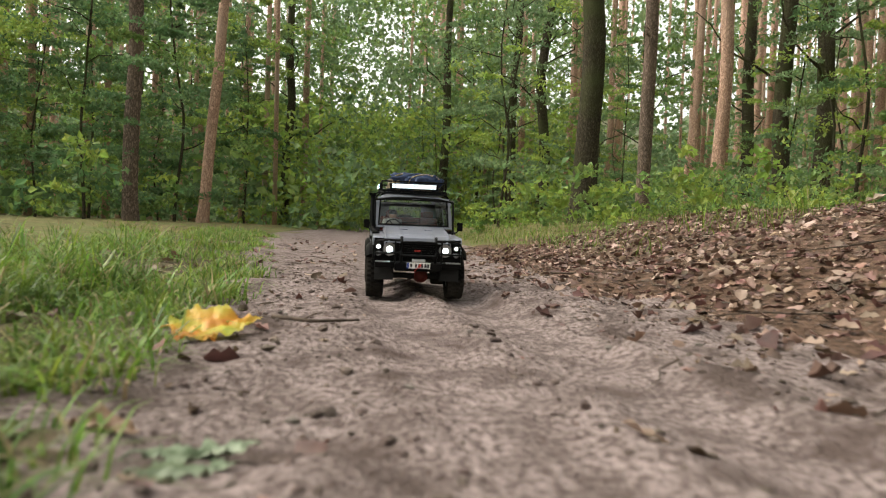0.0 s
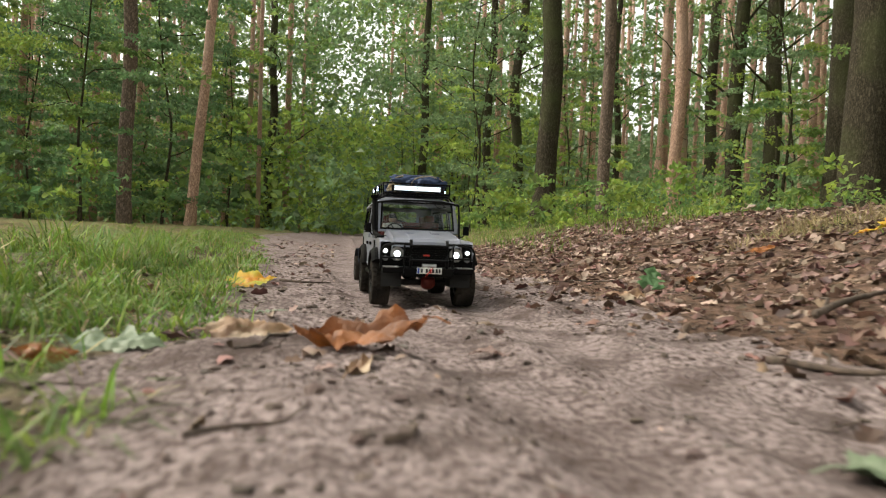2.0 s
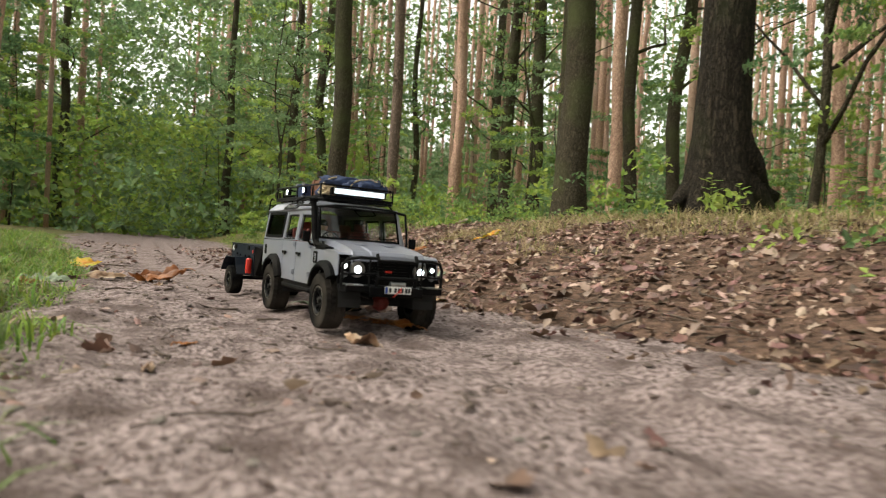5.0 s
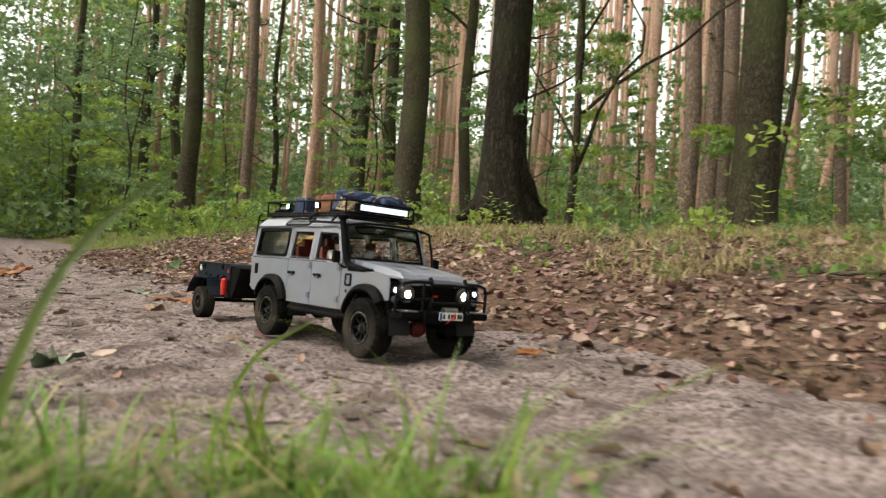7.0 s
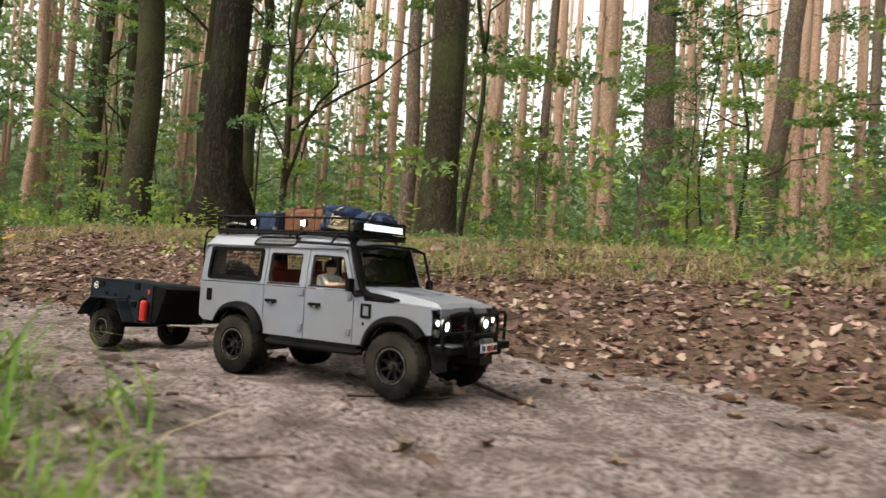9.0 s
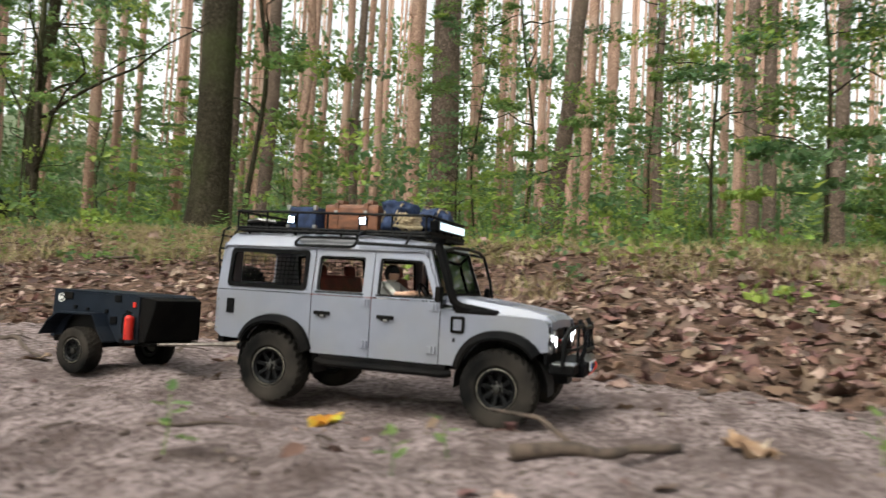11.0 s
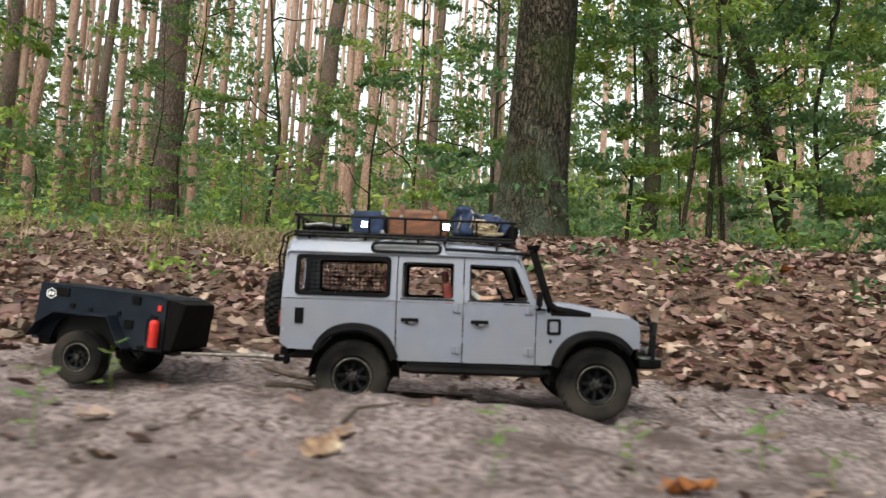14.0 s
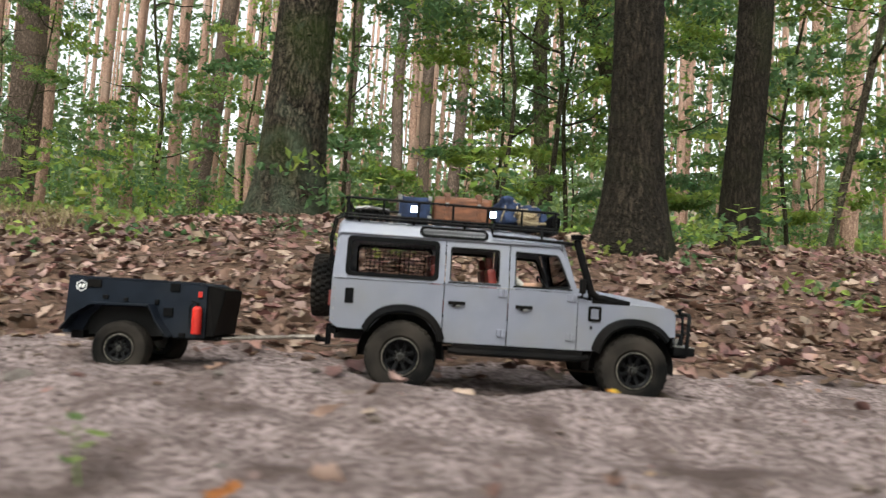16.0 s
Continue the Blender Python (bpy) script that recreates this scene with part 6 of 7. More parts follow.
lay("oak_leaf", 0.632, 0.268, "oak", 0.15, 60, 0.7, 11.3, FOLIAGE_DARK, "dark green crumpled leaf on the leaf litter", -28, 12, 0.02)
lay("oak_leaf", 0.195, -1.637, "oak", 0.059, -15, 0.5, 12.3, ORANGE, "second bright orange oak leaf on the sand", 0, 0, 0.0)
lay("oak_leaf", 0.195, -1.183, "oak", 0.143, 5, 0.4, 13.3, GREENLEAF, "curled green leaf on the sand", 0, 0, 0.0)
lay("beech_leaf", 0.524, -1.162, "beech", 0.080, 0, 0.3, 14.3, YELLOW, "small pale yellow leaf on dark sand", 0, 0, 0.0)
lay("oak_leaf", 0.273, -1.375, "oak", 0.116, 20, 0.6, 15.3, LITTER_PALE, "beige oak leaf on the sand", 0, 0, 0.0)
lay("oak_leaf", 0.158, -1.610, "oak", 0.061, 15, 0.4, 16.3, ORANGE, "bright orange oak leaf on the sand", 0, 0, 0.0)
lay("oak_leaf", 0.216, -1.692, "oak", 0.097, 165, 0.5, 17.3, ORANGE, "orange oak leaf lying beside another", 0, 0, 0.0)
lay("oak_leaf", 0.894, -0.574, "oak", 0.200, -20, 0.7, 18.3, LITTER_PALE, "pale oak leaf at the foot of the bank", 0, 0, 0.0)
lay("oak_leaf", 1.082, -0.608, "oak", 0.197, 30, 0.7, 19.3, BROWNLEAF, "tan oak leaf at the foot of the bank", 0, 0, 0.0)
lay("oak_leaf", 0.102, -1.835, "beech", 0.086, 120, 1.2, 20.3, BROWNLEAF, "dark brown shrivelled leaf on the sand", 0, 0, 0.0)
lay("beech_leaf", -0.192, -1.901, "beech", 0.034, 5, 0.5, 21.3, ORANGE, "small reddish leaf pressed into the sand", 0, 0, 0.0)
lay("oak_leaf", -0.406, -1.629, "oak", 0.063, 20, 0.5, 22.3, BROWNLEAF, "orange-brown leaf at the grass edge", 0, 0, 0.0)
lay("oak_leaf", -0.432, -1.672, "oak", 0.045, -30, 0.5, 23.3, LITTER_PALE, "tan curled leaf at the grass edge", 0, 0, 0.0)
lay("beech_leaf", -0.246, -2.115, "beech", 0.042, 80, 1.4, 24.3, BROWNLEAF, "upright folded brown leaf on the track", 0, 0, 0.0)
lay("beech_leaf", -0.042, -2.251, "beech", 0.034, 10, 0.6, 25.3, LITTER_PALE, "small tan leaf on the sand", 0, 0, 0.0)
lay("oak_leaf", -0.213, -2.726, "oak", 0.108, 40, 1.1, 26.3, GREENLEAF, "dark green crumpled leaf at the verge", 0, 0, 0.0)
lay("oak_leaf", 1.010, -2.886, "beech", 0.101, 70, 0.8, 27.3, LITTER_PALE, "pinkish pale dry leaf on the sand", 0, 0, 0.0)
lay("beech_leaf", 0.582, -2.879, "beech", 0.067, 0, 0.5, 28.3, ORANGE, "small orange-brown leaf on the sand", 0, 0, 0.0)
lay("oak_leaf", 0.501, -4.009, "oak", 0.100, 95, 0.9, 29.3, LITTER_PALE, "tan orange-edged oak leaf propped on the sand", -25, 0, 0.0)
lay("beech_leaf", 0.546, -4.105, "beech", 0.073, 10, 0.9, 30.3, BROWNLEAF, "brown curled leaf on the sand", 0, 0, 0.0)
lay("beech_leaf", 0.844, -3.931, "beech", 0.052, 100, 0.8, 31.3, LITTER_PALE, "pale curled leaf on the bank foot", 0, 0, 0.0)
lay("oak_leaf", 0.876, -5.191, "oak", 0.093, 0, 0.6, 32.3, LITTER_PALE, "beige dry leaf in front of the truck", 0, 0, 0.0)
lay("beech_leaf", 0.373, -4.905, "beech", 0.080, 5, 0.4, 33.3, YELLOW, "dull yellow leaf on the sand", 0, 0, 0.0)
lay("oak_leaf", 0.419, -5.409, "oak", 0.104, 25, 0.8, 34.3, BROWNLEAF, "brown dead leaf on the near sand", 0, 0, 0.0)
lay("oak_leaf", 0.294, -5.729, "oak", 0.089, -15, 0.8, 35.3, YELLOW, "yellow-brown curled leaf on the near sand", 0, 0, 0.0)
lay("oak_leaf", 0.341, -6.540, "oak", 0.084, 5, 0.7, 36.3, BROWNLEAF, "dark brown dead leaf on the sand", 0, 0, 0.0)
lay("oak_leaf", 0.347, -6.887, "oak", 0.076, -40, 0.8, 37.3, ORANGE, "orange leaf among seedlings", 0, 0, 0.0)
lay("beech_leaf", 2.503, -7.606, "beech", 0.143, 0, 0.5, 38.3, ORANGE, "orange leaf at the foot of the bank", 0, 0, 0.0)
lay("oak_leaf", 0.302, -7.567, "oak", 0.046, 0, 0.5, 39.3, ORANGE, "orange leaf on the near sand", 0, 0, 0.0)
lay("beech_leaf", 0.747, -7.920, "beech", 0.031, 10, 0.4, 40.3, YELLOW, "small yellow leaf on the sand", 0, 0, 0.0)
lay("oak_leaf", 1.025, -6.984, "oak", 0.066, 0, 0.5, 41.3, LITTER_PALE, "beige leaf at the bank foot", 0, 0, 0.0)
lay("beech_leaf", 0.414, -6.539, "beech", 0.055, 0, 0.6, 42.3, BROWNLEAF, "brown leaf on the near sand", 0, 0, 0.0)
lay("oak_leaf", 1.50, 0.40, "oak", 0.11, 20, 0.4, 45.3, YELLOW, "yellow oak leaf on the leaf litter", -20, 10, 0.03)
lay("oak_leaf", 1.40, 0.34, "oak", 0.1, -30, 0.4, 46.3, YELLOW, "golden leaf lying on the bank", -20, 0, 0.028)
lay("beech_leaf", 1.07, 0.42, "beech", 0.1, 10, 0.5, 47.3, ORANGE, "orange leaf on the leaf litter", -15, 15, 0.026)
lay("oak_leaf", 0.73, 0.22, "beech", 0.07, 60, 0.6, 48.3, ORANGE, "small orange leaf beside a green one", -10, 20, 0.02)
lay("oak_leaf", 0.46, -0.216, "oak", 0.1, 35, 0.6, 49.3, LITTER_PALE, "pale curled oak leaf at the foot of the bank", 0, 15, 0.01)
lay("oak_leaf", 0.408, -0.096, "beech", 0.1, 5, 0.7, 50.3, BROWNLEAF, "tan rolled leaf at the foot of the bank", 0, 15, 0.01)
lay("oak_leaf", 0.66, -0.80, "oak", 0.11, 10, 0.3, 51.3, GREENLEAF, "fallen green leaf on the leaf litter", -10, 15, 0.02)
stick([(-0.422, 0.396), (-0.355, 0.361), (-0.279, 0.418)], 0.004, "thin bent twig lying on the sand")
stick([(0.780, -6.292), (0.802, -6.413), (0.875, -6.542), (0.813, -6.636)], 0.0055, "grey branch lying on the near sand")
stick([(0.996, -7.972), (0.958, -8.016), (0.891, -8.057)], 0.009, "broken pale stick beside the front wheel")
stick([(0.354, -3.887), (0.402, -3.914), (0.414, -3.968), (0.449, -4.033)], 0.0035, "thin bent twig on the sand")
stick([(0.31, -0.80), (0.356, -0.882), (0.425, -0.96)], 0.0055, "twig lying at the foot of the bank")
stick([(0.444, -5.713), (0.487, -5.764), (0.480, -5.864)], 0.0048, "short stick lying on the near sand")
stick([(0.961, -6.211), (0.913, -6.273), (0.909, -6.342)], 0.006, "short stick lying across the sand")
stick([(0.661, -3.818), (0.618, -3.958), (0.548, -4.126)], 0.006, "short stick behind the trailer")
stick([(0.780, -6.406), (0.814, -6.507), (0.929, -6.617)], 0.005, "thin branch lying on the sand")
stick([(0.58, -0.52), (0.625, -0.485), (0.727, -0.44), (0.84, -0.38)], 0.0085, "bare brown stick lying on the leaf litter", 0.012)
stick([(1.799, -2.755), (1.746, -2.873), (1.84, -2.94), (1.917, -2.978)], 0.009, "dark forked branch lying on the bank", 0.014)
stick([(1.516, -2.961), (1.537, -3.058), (1.562, -3.146)], 0.008, "grey branch lying on the bank")
stick([(0.27, -5.19), (0.335, -5.26), (0.41, -5.34)], 0.009, "thick brown stick lying on the near sand")
stone(0.681, -6.865, 0.029, 52, "grey stone half sunk in the sand")
stone(0.589, -6.177, 0.030, 53, "pale rounded stone on the near sand")
stone(0.594, -7.190, 0.021, 54, "pale stone behind the trailer")
seedling(0.106, -4.892, 0.06, 7, "small oak seedling with yellowing leaves")
seedling(0.186, -5.100, 0.045, 5, "small green seedling in the sand")
seedling(0.254, -5.129, 0.04, 4, "tiny green seedling in the sand")
seedling(0.292, -6.708, 0.07, 6, "thin green seedling near the track's edge")
seedling(0.364, -6.837, 0.05, 5, "small green seedling beside an orange leaf")
seedling(0.451, -7.046, 0.04, 5, "low green seedling in the sand")
seedling(0.512, -5.545, 0.06, 4, "thin green seedling on the sand")
seedling(0.532, -5.833, 0.07, 4, "thin green seedling in the track")
seedling(0.507, -6.198, 0.07, 5, "green seedling near the branch")
seedling(0.298, -6.257, 0.08, 6, "tall thin green seedling at the verge")
seedling(0.296, -7.456, 0.05, 6, "low green seedling at the verge")
seedling(0.486, -6.986, 0.06, 6, "green seedling behind the trailer track")
for x, y, h in ((1.74, -3.2, 0.13), (1.8, -3.3, 0.11), (1.86, -3.24, 0.15), (2.2, -3.08, 0.17), (2.28, -3.15, 0.2), (1.66, -2.98, 0.09), (1.5, -2.45, 0.08)):
    seedling(x, y, h, 15, "low dark green plant growing through the leaf litter")
seedling(1.84, 1.83, 0.32, 13, "young broadleaf plant with light green leaves on the bank", BROAD_LEAF)
seedling(2.4, 1.41, 0.38, 14, "young broadleaf plant with light green leaves on the bank", BROAD_LEAF)
seedling(2.82, 0.2, 0.3, 14, "young broadleaf plant with light green leaves on the bank", BROAD_LEAF)
seedling(2.7, -0.15, 0.22, 10, "young broadleaf plant with light green leaves on the bank", BROAD_LEAF)
seedling(3.0, -0.5, 0.3, 12, "young broadleaf plant with light green leaves on the bank", BROAD_LEAF)
seedling(2.75, -2.0, 0.25, 10, "young broadleaf plant with light green leaves on the bank", BROAD_LEAF)
seedling(2.6, -3.1, 0.2, 9, "young broadleaf plant with light green leaves on the bank", BROAD_LEAF)
seedling(2.9, -3.9, 0.3, 11, "young broadleaf plant with light green leaves on the bank", BROAD_LEAF)
seedling(3.0, -5.0, 0.42, 14, "young broadleaf plant with light green leaves on the bank", BROAD_LEAF)
seedling(2.75, -5.6, 0.28, 11, "young broadleaf plant with light green leaves on the bank", BROAD_LEAF)
seedling(3.3, -6.1, 0.35, 12, "young broadleaf plant with light green leaves on the bank", BROAD_LEAF)
seedling(3.2, -7.1, 0.25, 10, "young broadleaf plant with light green leaves on the bank", BROAD_LEAF)
seedling(2.9, -7.6, 0.4, 14, "young broadleaf plant with light green leaves on the bank", BROAD_LEAF)
seedling(3.1, -7.8, 0.5, 16, "young broadleaf plant with light green leaves on the bank", BROAD_LEAF)
seedling(2.7, -8.7, 0.24, 10, "young broadleaf plant with light green leaves on the bank", BROAD_LEAF)
seedling(3.1, -9.0, 0.34, 12, "young broadleaf plant with light green leaves on the bank", BROAD_LEAF)
seedling(3.4, -9.4, 0.42, 13, "young broadleaf plant with light green leaves on the bank", BROAD_LEAF)
seedling(2.6, -4.4, 0.2, 8, "young broadleaf plant with light green leaves on the bank", BROAD_LEAF)

for x, y, h in ((4.3, -2.4, 0.6), (4.6, -1.9, 0.75), (4.9, -2.8, 0.8), (4.2, -3.1, 0.5), (4.7, -3.5, 0.7), (5.3, -2.2, 0.9), (5.1, -3.9, 0.8), (4.4, -4.6, 0.6), (5.5, -4.7, 0.9)):
    seedling(x, y, h, 22, "leafy broadleaf sapling in the undergrowth behind the bank", BROAD_LEAF)
for i in range(16):
    x = LEAF_R.uniform(5.6, 9.0)
    seedling(x, -7.4 + 0.5 * x + LEAF_R.uniform(-1.6, 1.2), LEAF_R.uniform(0.7, 1.25), 30, "leafy broadleaf sapling in the undergrowth behind the bank", BROAD_LEAF)
k = 0
while k < 22:
    y = LEAF_R.uniform(-2.3, 0.6)
    x = -0.5 - LEAF_R.uniform(0.0, 0.4)
    if all(math.hypot(x - a, y - b) > 0.2 for _, a, b, *_ in PATH):
        seedling(x, y, LEAF_R.uniform(0.03, 0.07), LEAF_R.randint(4, 7), "small broad-leaved weed in the grass verge")
        k += 1

# leaf litter: curled dry leaves on the bank, joined
LIT_R = random.Random(11)
KINDS = []
for i, (kind, curl) in enumerate((("oak", 0.6), ("oak", 0.35), ("oak", 0.5), ("oak", 1.1), ("beech", 0.5))):
    half = leaf_outline(kind, 5)
    vs, fs = [], []
    for u, w in half:
        for j in (-1, 0, 1):
            v = j * w * 1.2
            vs.append((u, v * (1 - 0.25 * curl), curl * (v * v * 3 + 0.5 * u * u) + 0.1 * noise.noise(Vector((u * 4, v * 8, i * 3.3)))))
    for a in range(len(half) - 1):
        for j in range(2):
            fs.append((a * 3 + j, a * 3 + j + 1, a * 3 + 4 + j, a * 3 + 3 + j))
    lo = min(v[2] for v in vs)
    KINDS.append((np.array(vs) - (0, 0, lo), np.array(fs)))


def litter(name, label, spots, materials):
    """Joined leaves at spots (x, y, size, lift)."""
    V, F, MI, base = [], [], [], 0
    for x, y, s, lift in spots:
        v, f = KINDS[LIT_R.randrange(len(KINDS))]
        sl = (plain(x + 0.05, y) - plain(x - 0.05, y)) * 10
        m = Matrix.Translation((x, y, height(x, y) + lift)) @ pose(0, 0, 0, 0, -math.degrees(math.atan(sl)), 0) @ pose(0, 0, 0, LIT_R.gauss(0, 24), LIT_R.gauss(0, 21), LIT_R.uniform(0, 360)) @ pose(0, 0, 0, 180 if LIT_R.random() < 0.45 else 0)
        a = np.array(m)
        flip = m.to_3x3()[2][2] < 0
        w = v * s - ((0, 0, 0.12 * s) if flip else (0, 0, 0.0))
        V.append(w @ a[:3, :3].T + a[:3, 3])
        F.append(f + base)
        base += len(v)
        MI += [LIT_R.randrange(len(materials))] * len(f)
    me = bpy.data.meshes.new(name)
    me.from_pydata(np.concatenate(V), [], np.concatenate(F))
    for mm in materials:
        me.materials.append(mm)
    me.polygons.foreach_set("material_index", np.array(MI, dtype=np.int32))
    me.shade_smooth()
    return tagged(new(name, me), label, "leaf litter", kind="stuff")


spots = []
while len(spots) < 27000:
    y = LIT_R.uniform(-10.5, 4.5)
    e = bank_edge(y)
    x = e - 0.12 + 2.3 * LIT_R.random() ** 1.15
    keep = rise(e - 0.2, e + 0.4, x) * (1 - 0.75 * rise(e + 1.3, e + 2.0, x) * rise(-6.2, -4.8, y))
    if LIT_R.random() < keep:
        spots.append((x, y, (LIT_R.uniform(0.016, 0.05) + 0.03 * LIT_R.random() ** 3) * (1 - 0.25 * rise(-5.2, -4.2, y)), LIT_R.uniform(-0.003, 0.011)))
litter("leaf_litter", "thick brown dead oak leaves covering the bank", spots, [LITTER, LITTER_DARK, LITTER_PALE, LITTER_DARK, LITTER, LITTER_DARK, LITTER_PALE])
spots = []
while len(spots) < 2600:
    x, y = LIT_R.uniform(2.2, 9), LIT_R.uniform(-12, 8)
    spots.append((x, y, LIT_R.uniform(0.05, 0.1), LIT_R.uniform(0, 0.015)))
litter("forest_floor_leaves", "dead brown leaves on the forest floor behind the bank", spots, [LITTER, LITTER_PALE])
spots = []
while len(spots) < 5200:
    y = LIT_R.uniform(-9.5, 6)
    x = LIT_R.uniform(-1.2, bank_edge(y) + 0.1)
    if abs(abs(x - lane(y, 1)) - 0.094) > 0.07 and LIT_R.random() < 0.25 + 0.75 * rise(bank_edge(y) - 0.5, bank_edge(y), x):
        spots.append((x, y, 0.007 + 0.042 * LIT_R.random() ** 3.2, 0.001))
litter("scattered_leaves", "scattered dry leaf scraps on the sandy track", spots, [LITTER, LITTER_DARK, LITTER_DARK, LITTER_PALE])

# twigs, crumbs of soil, pebbles
bm = bmesh.new()
for i in range(420):
    y = LIT_R.uniform(-9.5, 5)
    x = LIT_R.uniform(-0.9, bank_edge(y) + 1.4)
    if abs(abs(x - lane(y, 1)) - 0.094) < 0.06:
        continue
    ln, a = 0.015 + 0.11 * LIT_R.random() ** 2, LIT_R.uniform(0, 6.28)
    pts = []
    for j in range(5):
        px, py = x + ln * j / 4 * math.cos(a) + LIT_R.gauss(0, 0.006), y + ln * j / 4 * math.sin(a) + LIT_R.gauss(0, 0.006)
        pts.append((px, py, height(px, py) + 0.003 + (0.008 if x > bank_edge(y) else 0)))
    tube(bm, pts, LIT_R.uniform(0.001, 0.0032), 5, 0.0007)
for i in range(170):
    y = LIT_R.uniform(-9.5, 4)
    x = bank_edge(y) + LIT_R.uniform(0.0, 1.7)
    ln, a = LIT_R.uniform(0.1, 0.38), LIT_R.uniform(0, 6.28)
    pts = []
    for j in range(6):
        px, py = x + ln * j / 5 * math.cos(a) + LIT_R.gauss(0, 0.009), y + ln * j / 5 * math.sin(a) + LIT_R.gauss(0, 0.009)
        pts.append((px, py, height(px, py) + 0.014 + LIT_R.gauss(0, 0.003)))
    tube(bm, pts, LIT_R.uniform(0.0015, 0.0042), 5, 0.001)
tagged(part("small_twigs", bm, TWIG, None), "thin broken twigs lying on sand and leaves", "twigs", kind="stuff")


def crumbs(name, n, lo, hi, material, label, cat, where):
    ico = bmesh.new()
    bmesh.ops.create_cone(ico, cap_ends=True, segments=4, radius1=1, radius2=0.55, depth=1.2) if hi < 0.008 else bmesh.ops.create_icosphere(ico, subdivisions=1, radius=1)
    bmesh.ops.triangulate(ico, faces=ico.faces)
    v0 = np.array([v.co[:] for v in ico.verts])
    f0 = np.array([[v.index for v in f.verts] for f in ico.faces])
    ico.free()
    V, F = [], []
    i = 0
    while i < n:
        x, y = where()
        if abs(abs(x - lane(y, 1)) - 0.094) < 0.05 and hi > 0.006:
            continue
        s = LIT_R.uniform(lo, hi) * LIT_R.random() ** 0.6
        w = v0 * np.random.uniform(0.55, 1.2, (len(v0), 1)) * (s, s * LIT_R.uniform(0.5, 1), s * LIT_R.uniform(0.25, 0.6))
        c, sn = math.cos(i), math.sin(i)
        w = np.stack([w[:, 0] * c - w[:, 1] * sn, w[:, 0] * sn + w[:, 1] * c, w[:, 2]], 1)
        V.append(w + (x, y, height(x, y) + s * 0.15))
        F.append(f0 + len(v0) * i)
        i += 1
    me = bpy.data.meshes.new(name)
    me.from_pydata(np.concatenate(V), [], np.concatenate(F))
    me.materials.append(material)
    tagged(new(name, me), label, cat, kind="stuff")


def on_track():
    y = LIT_R.uniform(-9.5, 2.5)
    return LIT_R.uniform(-1.1, bank_edge(y) + 0.25), y


np.random.seed(3)
crumbs("soil_crumbs", 18000, 0.002, 0.008, CLOD, "dark crumbs of soil strewn over the track", "soil", on_track)
crumbs("soil_clods", 4500, 0.004, 0.013, CLOD, "dark flat clods of soil on the sand", "soil", on_track)
crumbs("pebbles", 420, 0.004, 0.014, STONE, "small pale pebbles in the sand", "pebbles", on_track)


# grass: curved blades in tufts
def grass(name, label, tufts, materials):
    """tufts: (x, y, blades, height, spread)."""
    V, F, MI, base = [], [], [], 0
    for x, y, n, h, sp in tufts:
        for i in range(n):
            px, py = x + LIT_R.gauss(0, sp), y + LIT_R.gauss(0, sp)
            a = LIT_R.uniform(0, 6.28)
            hh, w = h * LIT_R.uniform(0.4, 1.1), LIT_R.uniform(0.0009, 0.0027)
            out = hh * LIT_R.uniform(0.25, 1.7)
            z = plain(px, py) - 0.004
            c, s = math.cos(a), math.sin(a)
            for u, ww in ((0, 1), (0.4, 0.95), (0.75, 0.65)):
                bx, by, bz = px + c * out * u * u, py + s * out * u * u, z + hh * (u - 0.22 * u * u * out / hh)
                V += [(bx - s * w * ww, by + c * w * ww, bz), (bx + s * w * ww, by - c * w * ww, bz)]
            V.append((px + c * out * 1.1, py + s * out * 1.1, z + hh * (1 - 0.35 * out / hh)))
            F += [(base, base + 1, base + 3, base + 2), (base + 2, base + 3, base + 5, base + 4), (base + 4, base + 5, base + 6)]
            MI += [0 if LIT_R.random() < 0.9 else 1] * 3
            base += 7
    me = bpy.data.meshes.new(name)
    me.from_pydata(V, [], F)
    for m in materials:
        me.materials.append(m)
    me.polygons.foreach_set("material_index", np.array(MI, dtype=np.int32))
    return tagged(new(name, me), label, "grass", kind="stuff")


EDGE = [(-9.6, -1.0), (-5.2, -0.85), (-4.75, -0.55), (-4.3, -0.2), (-3.85, -0.14), (-3.55, -0.3), (-3.2, -0.5), (-2.4, -0.4), (-1.6, -0.42), (-1.0, -0.45), (-0.1, -0.54), (0.5, -0.62), (1.3, -0.62), (3.0, -0.85), (9.0, -1.5)]


def verge(y):
    """Where the grass of the verge begins."""
    for (a, p), (b, q) in zip(EDGE, EDGE[1:]):
        if a <= y <= b:
            return p + (q - p) * (y - a) / (b - a)
    return EDGE[0][1] if y < EDGE[0][0] else EDGE[-1][1]


ground.data.materials.append(VERGE)
for p in ground.data.polygons:
    x, y, _ = p.center
    if p.material_index == 0 and x < verge(y) - 0.03 + 0.12 * noise.noise(Vector((x * 5, y * 5, 2))):
        p.material_index = 3


def eye_gap(x, y):
    """How far a spot lies from the way of the camera."""
    best = 9.0
    for (_, a, b, *_), (_, c, d, *_) in zip(PATH, PATH[1:]):
        u = max(0.0, min(1.0, ((x - a) * (c - a) + (y - b) * (d - b)) / ((c - a) ** 2 + (d - b) ** 2 + 1e-9)))
        best = min(best, math.hypot(x - a - u * (c - a), y - b - u * (d - b)))
    return best


